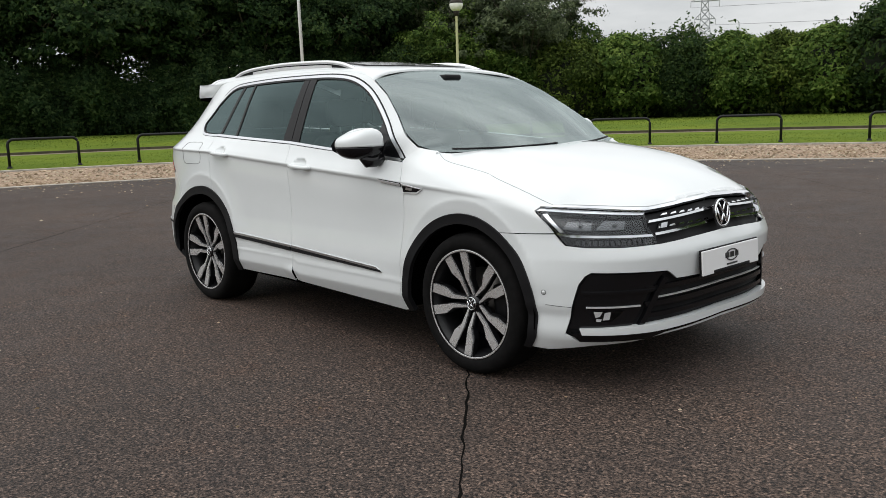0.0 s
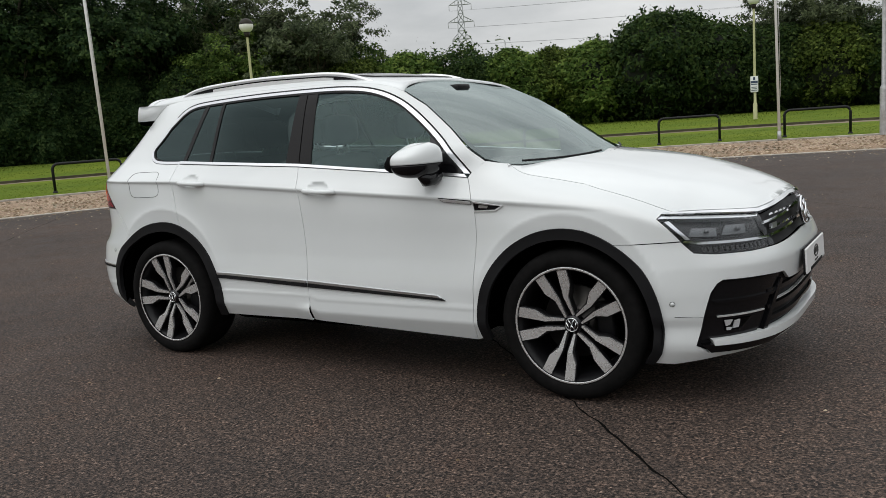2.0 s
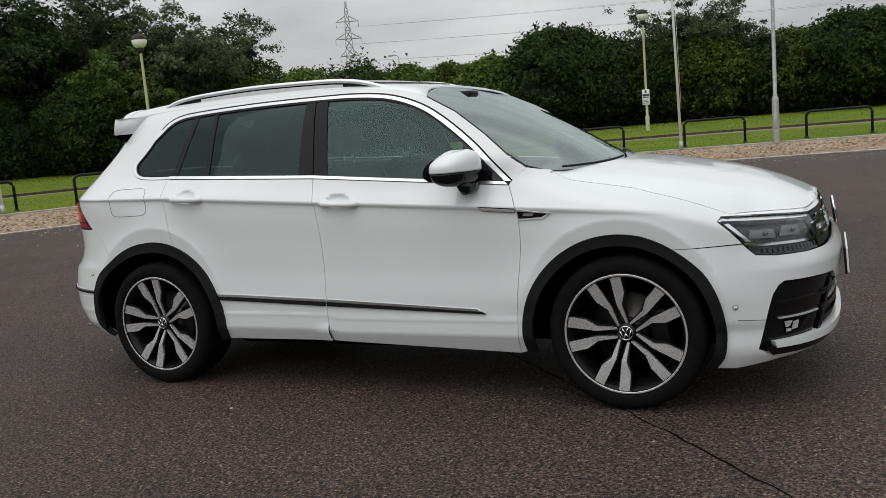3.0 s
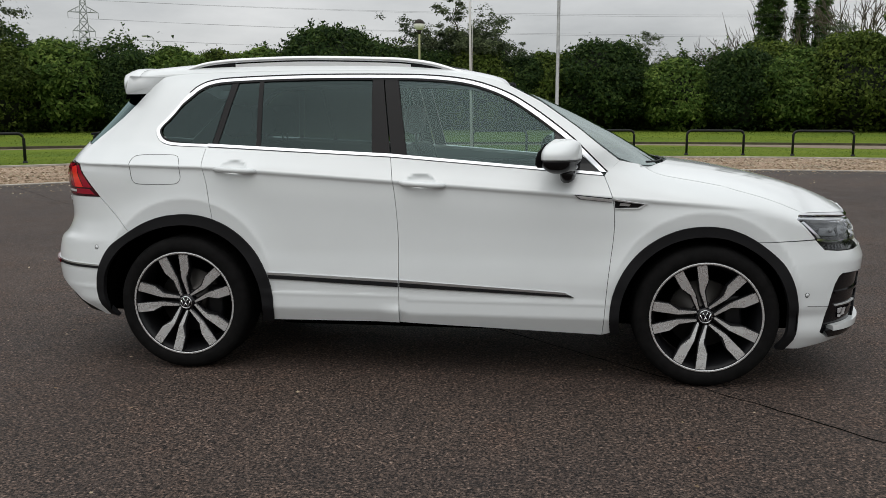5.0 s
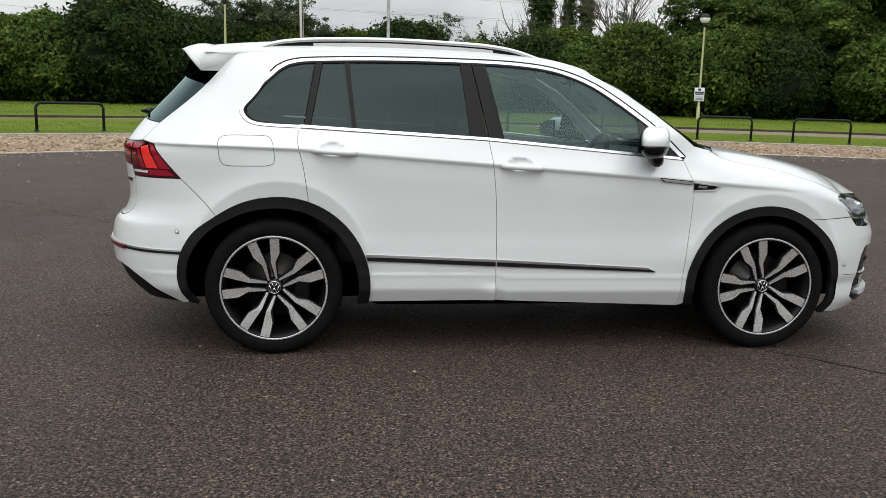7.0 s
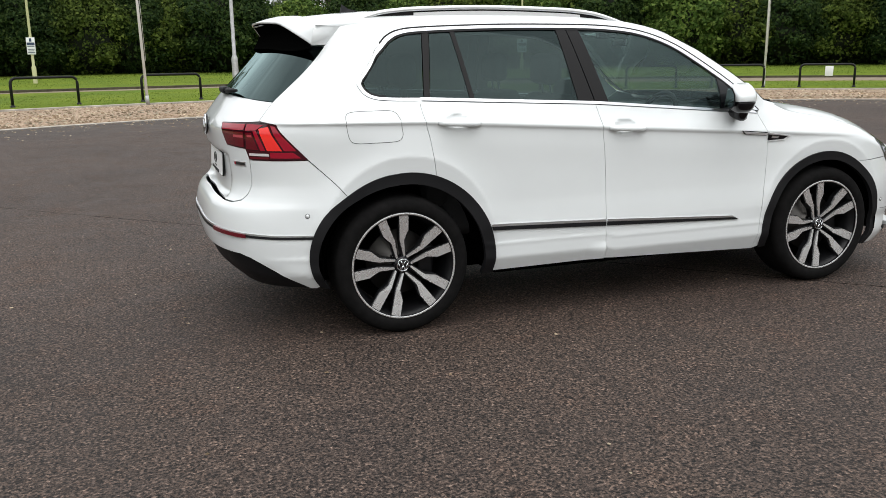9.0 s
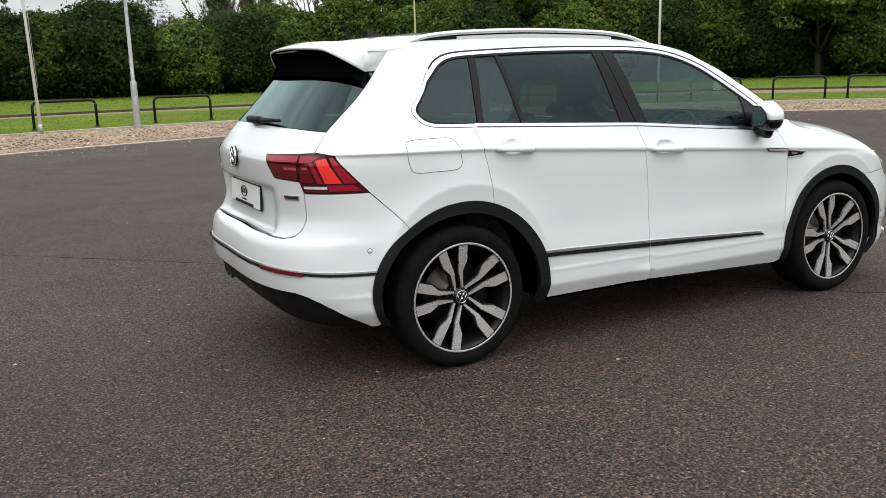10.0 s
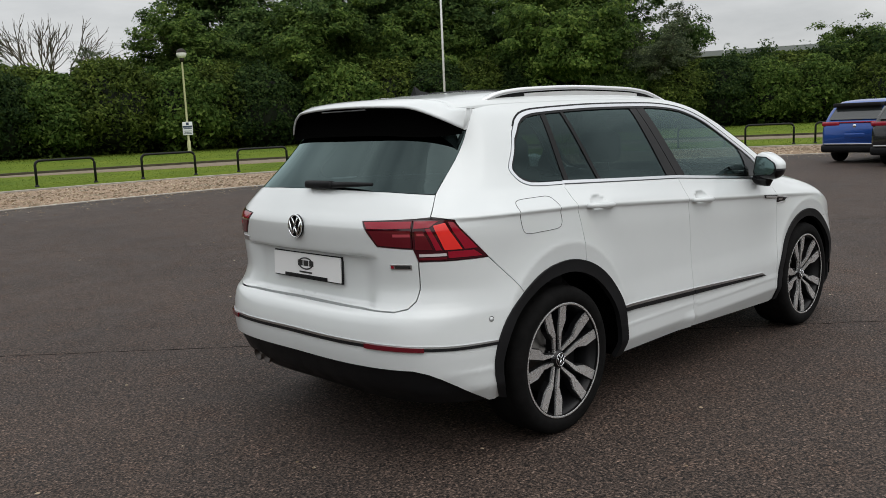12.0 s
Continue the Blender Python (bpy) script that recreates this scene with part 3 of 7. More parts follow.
def tree(name, label, height, spread, leaves, leaf, material, seed, trunk_r=0.22, bare=0.25, clumps=70, puff=0.9):
    """Trunk, forked limbs and a crown of leaf clumps at the limb ends."""
    rng = np.random.default_rng(seed)
    e = thing(name, label, "tree", "trees behind the hedge")
    bm = bmesh.new()
    tips = []

    def limb(p, d, length, r, depth):
        pts, q = [p], Vector(p)
        dd = Vector(d)
        for i in range(4):
            dd = (dd + Vector(rng.normal(0, 0.13, 3)) + Vector((0, 0, 0.06))).normalized()
            q = q + dd * length / 4
            pts.append(q.copy())
        tube(bm, pts, [r * (1 - 0.16 * i) for i in range(5)], 6)
        if depth == 0:
            tips.append(q)
            tips.append(pts[3])
            return
        for i in range(3 if depth > 1 else 4):
            a = rng.uniform(0, 2 * math.pi)
            out = Vector((math.cos(a), math.sin(a), rng.uniform(0.1, 0.9)))
            out = Vector((out.x * spread / height * 2.2, out.y * spread / height * 2.2, out.z))
            nd = (dd * 0.6 + out).normalized()
            limb(pts[int(rng.integers(2, 5))], nd, length * rng.uniform(0.5, 0.75), r * 0.5, depth - 1)

    trunk_len = height * bare
    tube(bm, [(0, 0, -0.3), (0.03, 0, trunk_len * 0.5), (0.0, 0.05, trunk_len)], [trunk_r * 1.25, trunk_r, trunk_r * 0.85], 9)
    for i in range(5):
        a = 2 * math.pi * i / 5 + rng.uniform(-0.4, 0.4)
        limb(Vector((0, 0, trunk_len * rng.uniform(0.75, 1.0))), Vector((math.cos(a) * spread / height * 1.6, math.sin(a) * spread / height * 1.6, 1)).normalized(), height * rng.uniform(0.32, 0.42), trunk_r * 0.55, 2)
    limb(Vector((0, 0, trunk_len)), Vector((0, 0, 1)), height * 0.42, trunk_r * 0.7, 2)
    part("trunk", bm, BARK, e)
    cen, nor = [], []
    mid = np.array((0, 0, trunk_len + (height - trunk_len) * 0.42))
    ends = [tips[int(k)] for k in rng.integers(0, len(tips), clumps)]
    if spread < 2.5:
        # a column: clumps all the way up, drawn in at the tip
        up = rng.uniform(0.06, 1.0, clumps)
        turn = rng.uniform(0, 2 * math.pi, clumps)
        wide = spread * 0.42 * np.minimum(1.0, 3.2 * (1.02 - up)) * rng.uniform(0.3, 1.0, clumps)
        ends = np.stack([wide * np.cos(turn), wide * np.sin(turn), up * height], 1)
    for t in ends:
        m = max(4, int(leaves / clumps * rng.uniform(0.4, 1.6)))
        rad = rng.uniform(0.3, 1.0) * puff
        d = rng.normal(0, 1, (m, 3))
        d /= np.linalg.norm(d, axis=1)[:, None]
        p = d * (rad * rng.uniform(0.1, 1.0, m) ** 0.45)[:, None] * [1.15, 1.15, 0.55]
        p[:, 2] -= 0.10 * (p[:, 0] ** 2 + p[:, 1] ** 2) / max(rad, 0.1)
        t = np.array(t) + rng.normal(0, 1, 3) * spread * np.array((0.13, 0.13, 0.11))
        cen.append(p + t)
        away = np.array(t) - mid
        nor.append(d * 0.5 + away / (np.linalg.norm(away) + 0.1) + [0, 0, 0.7])
    cen, nor = np.concatenate(cen), np.concatenate(nor)
    ob = new("crown", leaf_mesh("crown", cen, nor, leaf, material, rng))
    ob.parent = e
    return e


def stand(proto, spots):
    """Puts copies of a tree at (angle, radius, scale, turn), with the first spot for the tree itself."""
    for i, (deg, r, s, turn) in enumerate(spots):
        m = Matrix.Translation(polar(r, deg, lawn_z(r) - 0.1)) @ Matrix.Rotation(radians(turn), 4, "Z")
        if i:
            proto_copy = copy_thing(proto, m)
            proto_copy.scale = (s, s, s)
        else:
            first_pose = m @ Matrix.Diagonal((s, s, s, 1))
    proto.matrix_basis = first_pose


def bush(name, label, width, height, leaves, leaf, material, seed, lobes=46):
    """A shrub of many overlapping leafy lobes round a core coloured as shade."""
    rng = np.random.default_rng(seed)
    e = thing(name, label, "shrub", "shrubs along the hedge")
    # solid lump, its near-black colour painted as the shade among the lobes
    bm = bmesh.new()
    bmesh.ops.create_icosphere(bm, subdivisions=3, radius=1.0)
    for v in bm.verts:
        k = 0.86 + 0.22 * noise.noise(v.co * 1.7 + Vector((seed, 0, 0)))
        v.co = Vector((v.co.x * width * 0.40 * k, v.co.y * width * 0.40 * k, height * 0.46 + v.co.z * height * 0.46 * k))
    part("heart", bm, CORE, e, "near-black filler body standing for the shade inside the shrub")
    cen, nor = [], []
    for i in range(lobes):
        a, b = rng.uniform(0, 2 * math.pi), math.asin(rng.uniform(-0.55, 1.0))
        d = np.array((math.cos(a) * math.cos(b), math.sin(a) * math.cos(b), math.sin(b)))
        c = np.array((0, 0, height * 0.45)) + d * (width * 0.40, width * 0.40, height * 0.42) * rng.uniform(0.85, 1.06)
        rad = width * rng.uniform(0.07, 0.19)
        m = int(leaves / lobes * (rad / (width * 0.13)) ** 1.6)
        q = rng.normal(0, 1, (m, 3)) + d * 0.5 + [0, 0, 0.3]
        q /= np.linalg.norm(q, axis=1)[:, None]
        cen.append(c + q * (rad * rng.uniform(0.55, 1.12, m))[:, None] * [1, 1, 0.72])
        nor.append(q + [0, 0, 0.25])
    # a thin overall cover with stray shoots
    m = leaves // 3
    q = rng.normal(0, 1, (m, 3))
    q /= np.linalg.norm(q, axis=1)[:, None]
    q[:, 2] = np.abs(q[:, 2]) * np.where(rng.uniform(0, 1, m) < 0.7, 1, -1)
    cen.append(np.array((0, 0, height * 0.45)) + q * (width * 0.44, width * 0.44, height * 0.47) * rng.normal(1.0, 0.06, (m, 1)))
    nor.append(q + [0, 0, 0.2])
    cen, nor = np.concatenate(cen), np.concatenate(nor)
    keep = cen[:, 2] > 0.05
    ob = new("leafage", leaf_mesh("leafage", cen[keep], nor[keep], leaf, material, rng))
    ob.parent = e
    return e


dark_tree = tree("broadleaf_tree", "tall dark green broadleaf tree behind the hedge", 13.0, 6.0, 40000, 0.17, LEAF_DARK, 3, 0.26, 0.14, 620, 1.0)
stand(dark_tree, [(66.0, 66, 1.15, 170), (58, 67, 1.25, 15), (50.5, 66, 1.25, 200), (40.5, 63, 0.98, 130)])
# left-hand trees, with their shade painted into the leaf colour
shaded_tree = tree("lime_tree", "tall dense broadleaf tree behind the hedge, shade painted into its leaves", 13.0, 6.2, 27000, 0.17, LEAF_SHADED, 5, 0.26, 0.12, 430, 1.0)
stand(shaded_tree, [(171, 60, 1.15, 0), (165, 62, 1.2, 80), (159.5, 60, 1.15, 200), (154, 62, 1.1, 260), (148.5, 62, 1.2, 30), (143.5, 61, 1.0, 310), (140, 65, 1.1, 100), (177, 64, 1.3, 45)])
light_tree = tree("broadleaf_tree", "rounded bright green tree standing over the hedge", 10.5, 5.2, 34000, 0.16, LEAF_LIGHT, 11, 0.2, 0.14, 560, 0.85)
# the spots at 240 and 300 stand unseen, added for reflections
stand(light_tree, [(44.0, 57.5, 1.22, 0), (70.5, 62, 1.02, 120), (62.5, 60, 1.10, 220), (54.5, 62, 1.12, 300), (23.7, 62, 0.76, 10), (20, 62, 0.78, 70), (136.5, 58, 0.85, 30), (240, 62, 0.9, 40), (300, 62, 0.9, 40)])
grey_tree = tree("open_crowned_tree", "loose pale grey-green tree with a thin see-through crown", 11.0, 5.0, 15000, 0.13, LEAF_GREY, 21, 0.2, 0.14, 330, 0.7)
stand(grey_tree, [(133.4, 58.5, 1.14, 0), (136.4, 61, 1.05, 90), (131.4, 60, 0.84, 200), (38.2, 58.0, 0.86, 150), (88.3, 62, 0.62, 60), (76.0, 62, 0.66, 33), (100.6, 59.5, 0.92, 70)])
poplar = tree("poplar_tree", "tall narrow dark green poplar rising over the hedge", 15.0, 1.7, 15000, 0.15, LEAF_DARK, 31, 0.22, 0.06, 420, 0.55)
stand(poplar, [(77.55, 420, 4.5, 0), (76.95, 424, 4.3, 60), (75.5, 418, 4.0, 130), (74.35, 419, 4.2, 20)])

# shrubs that break the line of the hedge: (angle, radius, width scale, turn)
dark_bush = bush("hawthorn_bush", "dense dark green hawthorn bush in the hedge line", 5.6, 5.6, 9000, 0.15, LEAF_DARK2, 41)
stand(dark_bush, [(92.3, 57, 1.12, 0), (110.0, 57, 1.28, 50), (107.0, 57.5, 1.12, 130), (97.0, 58, 0.95, 200), (83.0, 57, 0.98, 260), (139.5, 57, 1.0, 20), (122.0, 58, 0.9, 300), (66.5, 56.5, 1.05, 90), (54.0, 56.5, 1.05, 10), (33.0, 56.5, 0.92, 160), (47.5, 57, 1.0, 230), (103.5, 58, 1.0, 330)])
green_bush = bush("elder_bush", "bright green leafy elder bush in the hedge line", 5.4, 5.0, 8000, 0.17, LEAF_LIGHT, 43)
stand(green_bush, [(87.0, 56.5, 0.95, 0), (126.0, 58, 1.1, 70), (119.2, 58, 1.05, 150), (114.0, 58, 1.08, 10), (79.5, 57, 1.05, 220), (71.8, 56.5, 1.12, 300), (60.5, 56.5, 1.15, 40), (30.2, 57, 0.95, 110), (40.5, 57, 1.05, 190), (26.8, 58, 0.98, 260), (133.5, 58, 1.05, 330)])
olive_bush = bush("hazel_bush", "yellowish green hazel bush in the hedge line", 6.0, 5.2, 8500, 0.15, LEAF_OLIVE, 47)
stand(olive_bush, [(76.3, 57, 1.2, 0), (81.0, 60, 1.15, 60), (94.8, 58.5, 1.02, 120), (116.5, 59, 1.0, 190), (100.2, 58, 1.05, 240), (69.2, 57.5, 1.15, 300), (57.2, 57.5, 1.15, 30), (35.8, 57, 0.98, 90), (50.8, 57.5, 1.1, 150), (28.3, 59, 1.0, 210), (22.0, 57, 0.9, 270), (129.5, 57.5, 1.0, 330)])


# ---- car body surface: u runs along the plan outline (u = x on the flanks), z up ----
XA, XB = 2.75, -0.05


def knots(*pairs):
    """A smooth curve through (at, value) pairs, monotone between them."""
    xs = np.array([p[0] for p in pairs], float)
    ys = np.array([p[1] for p in pairs], float)
    h = np.diff(xs)
    d = np.diff(ys) / h
    m = np.zeros(len(xs))
    m[0], m[-1] = d[0], d[-1]
    for i in range(1, len(xs) - 1):
        if d[i - 1] * d[i] > 0:
            w1, w2 = 2 * h[i] + h[i - 1], h[i] + 2 * h[i - 1]
            m[i] = (w1 + w2) / (w1 / d[i - 1] + w2 / d[i])

    def at(x):
        x = min(max(x, xs[0]), xs[-1])
        i = min(max(int(np.searchsorted(xs, x)) - 1, 0), len(xs) - 2)
        t = (x - xs[i]) / h[i]
        return float((1 + 2 * t) * (1 - t) ** 2 * ys[i] + t * (1 - t) ** 2 * h[i] * m[i] + t * t * (3 - 2 * t) * ys[i + 1] + t * t * (t - 1) * h[i] * m[i + 1])
    return at


# front face, rear face and flank, each over height
NOSE = knots((0.15, 3.40), (0.22, 3.50), (0.27, 3.545), (0.33, 3.55), (0.45, 3.555), (0.55, 3.566), (0.60, 3.572), (0.626, 3.574), (0.640, 3.570), (0.68, 3.552), (0.72, 3.532), (0.80, 3.51), (0.86, 3.47), (0.90, 3.42), (1.0, 3.2))
TAIL = knots((0.15, -0.70), (0.25, -0.76), (0.36, -0.87), (0.45, -0.903), (0.54, -0.914), (0.585, -0.912), (0.64, -0.902), (0.672, -0.888), (0.698, -0.850), (0.712, -0.80), (0.80, -0.79), (0.905, -0.796), (0.918, -0.800), (0.928, -0.826), (0.97, -0.834), (1.045, -0.8405), (1.055, -0.838), (1.12, -0.796), (1.20, -0.735), (1.46, -0.50), (1.6, -0.40))
TAIL_SIDE = knots((0.15, -0.70), (0.25, -0.76), (0.36, -0.87), (0.45, -0.903), (0.54, -0.914), (0.585, -0.912), (0.64, -0.904), (0.672, -0.892), (0.71, -0.852), (0.735, -0.836), (0.80, -0.818), (0.90, -0.828), (0.97, -0.835), (1.045, -0.8405), (1.055, -0.838), (1.12, -0.796), (1.20, -0.735), (1.46, -0.50), (1.6, -0.40))
FLANK = knots((0.15, 0.80), (0.22, 0.838), (0.30, 0.879), (0.352, 0.905), (0.360, 0.9085), (0.372, 0.9105), (0.42, 0.9105), (0.436, 0.9125), (0.446, 0.9095), (0.50, 0.910), (0.535, 0.908), (0.565, 0.905), (0.66, 0.896), (0.80, 0.893), (0.90, 0.894), (0.975, 0.8925), (0.992, 0.8935), (1.008, 0.9015), (1.014, 0.902), (1.026, 0.896), (1.07, 0.871), (1.15, 0.832), (1.25, 0.780), (1.35, 0.726), (1.45, 0.668), (1.52, 0.62), (1.60, 0.54))
PLAIN = knots((0.15, 0.85), (0.22, 0.88), (0.30, 0.900), (0.36, 0.896), (0.42, 0.910), (0.50, 0.910), (0.535, 0.908), (0.565, 0.905), (0.66, 0.896), (0.80, 0.893), (0.90, 0.893), (0.97, 0.888), (1.026, 0.879), (1.07, 0.865), (1.15, 0.832), (1.25, 0.780), (1.35, 0.726), (1.45, 0.668), (1.52, 0.62), (1.60, 0.54))
SHEAR = 0.064
CREST = knots((2.0, 1.12), (2.2, 1.095), (2.4, 1.062), (2.6, 1.025), (2.8, 0.985), (3.0, 0.94), (3.1, 0.907), (3.22, 0.857), (3.6, 0.82))
RIM = knots((2.0, 1.13), (2.2, 1.112), (2.34, 1.100), (2.36, 1.090), (2.40, 1.066), (2.45, 1.047), (2.52, 1.033), (2.6, 1.020), (2.8, 0.984), (3.0, 0.944), (3.1, 0.909), (3.22, 0.857), (3.6, 0.82))


def wing(x, z):
    """Half width of the flank at x and z."""
    k = smooth(0.62, 0.85, z) * (1 - smooth(1.06, 1.2, z))
    f = smooth(-0.74, -0.55, x) * (1 - smooth(2.3, 3.1, x))
    xs = min(max(x, -0.8), 2.9)
    xs = xs if xs > 0.1 else 0.1 + (xs - 0.1) * 0.45
    zz = z + k * SHEAR * (xs - 1.1) + (0.012 + 0.014 * smooth(1.16, 1.22, x)) * (1 - smooth(0.40, 0.46, z))
    y = f * FLANK(zz) + (1 - f) * PLAIN(z + k * 0.03 * (min(max(x, -0.6), 2.9) - 1.1))
    y -= 0.030 * smooth(0.7, -0.3, x) * smooth(1.0, 1.3, z) + 0.012 * smooth(0.5, -0.4, x) * smooth(0.6, 0.95, z)
    y -= 0.02 * smooth(1.2, 2.2, x) * smooth(1.1, 1.4, z)
    # raised lips over the wheels
    for cx, cz, rad, d in ((0.03, 0.365, 0.463, 0.075), (2.668, 0.35, 0.457, 0.060)):
        r = math.hypot(x - cx, z - cz)
        s = max(0.0, (z - cz) / max(r, 0.01))
        e = r - rad - 0.004 - d * s ** 1.3
        f = smooth(-0.022, 0.020, e)
        flare = (1 - f) * (0.014 + 0.10 * max(e, -0.1)) + f * 0.014 * (1 - min(max(e / 0.17, 0.0), 1.0)) ** 2
        y += flare * smooth(0.10, 0.55, s)
    # bowls behind the door handles, and the wedge at the foot of the rear door
    for hx, hz in ((1.268, 1.012), (0.298, 1.073)):
        q = ((x - hx) / 0.072) ** 2 + ((z - hz) / 0.034) ** 2
        if q < 1:
            y -= 0.020 * (1 - q) ** 0.9
    if x < 1.157:
        y += 0.014 * min(max((x - 1.04) / 0.11, 0.0), 1.0) * min(max((0.385 - z) / 0.05, 0.0), 1.0)
    # the wing rolls over to the bonnet ahead of the screen
    if x > 2.0:
        top = CREST(x)
        f = smooth(2.15, 2.55, x)
        y -= f * (0.085 + 0.05 * smooth(2.9, 3.15, x)) * max(0.0, (z - (top - 0.10)) / 0.10) ** 2.2
    return y


_th = np.linspace(0, math.pi / 2, 181)


def _arc(a, b):
    x, y = a * np.cos(_th) ** (2 / 3), b * np.sin(_th) ** (2 / 3)
    s = np.r_[0, np.cumsum(np.hypot(np.diff(x), np.diff(y)))]
    return s[-1] - s, x, y           # length from the flank end, falling with the angle from the nose


SF, FX, FY = _arc(3.57 - XA, 0.9)
SR, RX, RY = _arc(XB + 0.89, 0.9)
UF, UR = XA + SF[0], XB - SR[0]      # u at the middle of nose and tail


def skin(u, z):
    """The body's outer surface on the car's right-hand side (y < 0)."""
    if u > XA:
        th = float(np.interp(u - XA, SF[::-1], _th[::-1]))
        x = XA + (NOSE(z) - XA) * math.cos(th) ** (2 / 3)
        return x, -wing(XA + (x - XA) * 0.999, z) * math.sin(th) ** (2 / 3), z
    if u < XB:
        th = float(np.interp(XB - u, SR[::-1], _th[::-1]))
        e = 2 / 3 - 0.02 * (1 - smooth(0.66, 0.80, z)) - 0.08 * (1 - smooth(1.1, 1.35, z))
        side = smooth(0.40, 0.56, math.sin(th) ** (2 / 3))
        x = XB + ((1 - side) * TAIL(z) + side * TAIL_SIDE(z) - XB) * math.cos(th) ** e
        return x, -wing(x, z) * math.sin(th) ** e, z
    return u, -wing(u, z), z


def front(y):
    """u on the nose at the side distance y."""
    return XA + float(np.interp(abs(y), FY, SF))


def back(y):
    return XB - float(np.interp(abs(y), RY, SR))


# ---- panels cut out of the skin ----
def inset(poly, d):
    """The outline shrunk by d."""
    n = len(poly)
    area = sum(poly[i][0] * poly[(i + 1) % n][1] - poly[(i + 1) % n][0] * poly[i][1] for i in range(n))
    sgn = 1 if area > 0 else -1
    out = []
    for i in range(n):
        p, q, r = Vector(poly[i - 1]), Vector(poly[i]), Vector(poly[(i + 1) % n])
        e0, e1 = (q - p), (r - q)
        if e0.length < 1e-6 or e1.length < 1e-6:
            continue
        n0, n1 = Vector((-e0.y, e0.x)).normalized() * sgn, Vector((-e1.y, e1.x)).normalized() * sgn
        m = n0 + n1
        k = d / max(0.35, 1 + n0.dot(n1))
        x = q + m * k
        if abs(q.x - UF) < 1e-6 or abs(q.x - UR) < 1e-6:
            x.x = q.x
        out.append((x.x, x.y))
    return out


def arc(cx, cz, r, a0, a1, n=22):
    return [(cx + r * math.cos(radians(a)), cz + r * math.sin(radians(a))) for a in np.linspace(a0, a1, n)]


FOLDS = (0.975, 0.984, 0.992, 1.000, 1.008, 1.014, 1.020, 1.026)


TAIL_FOLDS = (0.64, 0.656, 0.672, 0.685, 0.698, 0.712, 0.735, 0.905, 0.912, 0.918, 0.923, 0.928, 0.94, 1.045, 1.05, 1.055)


def flat_sheet(poly, step, folds=()):
    bm = bmesh.new()
    bm.faces.new([bm.verts.new((x, y, 0)) for x, y in poly])
    bm.normal_update()
    bmesh.ops.triangulate(bm, faces=bm.faces[:])
    for axis in (0, 1):
        vals = [p[axis] for p in poly]
        k0, k1 = math.ceil(min(vals) / step), math.floor(max(vals) / step)
        for k in range(k0, k1 + 1):
            no = (1, 0, 0) if axis == 0 else (0, 1, 0)
            co = (k * step + 1e-5, 0, 0) if axis == 0 else (0, k * step + 1e-5, 0)
            bmesh.ops.bisect_plane(bm, geom=bm.verts[:] + bm.edges[:] + bm.faces[:], dist=1e-6, plane_co=co, plane_no=no)
    for h in folds:
        bmesh.ops.bisect_plane(bm, geom=bm.verts[:] + bm.edges[:] + bm.faces[:], dist=1e-6, plane_co=(1.1, h, 0), plane_no=(SHEAR if h > 0.8 and folds is FOLDS else 0, 1, 0))
    bmesh.ops.remove_doubles(bm, verts=bm.verts, dist=1e-5)
    return bm


def outward(fn, u, z):
    h = 0.004
    a = Vector(fn(u + h, z)) - Vector(fn(u - h, z))
    b = Vector(fn(u, z + h)) - Vector(fn(u, z - h))
    return a.cross(b).normalized()


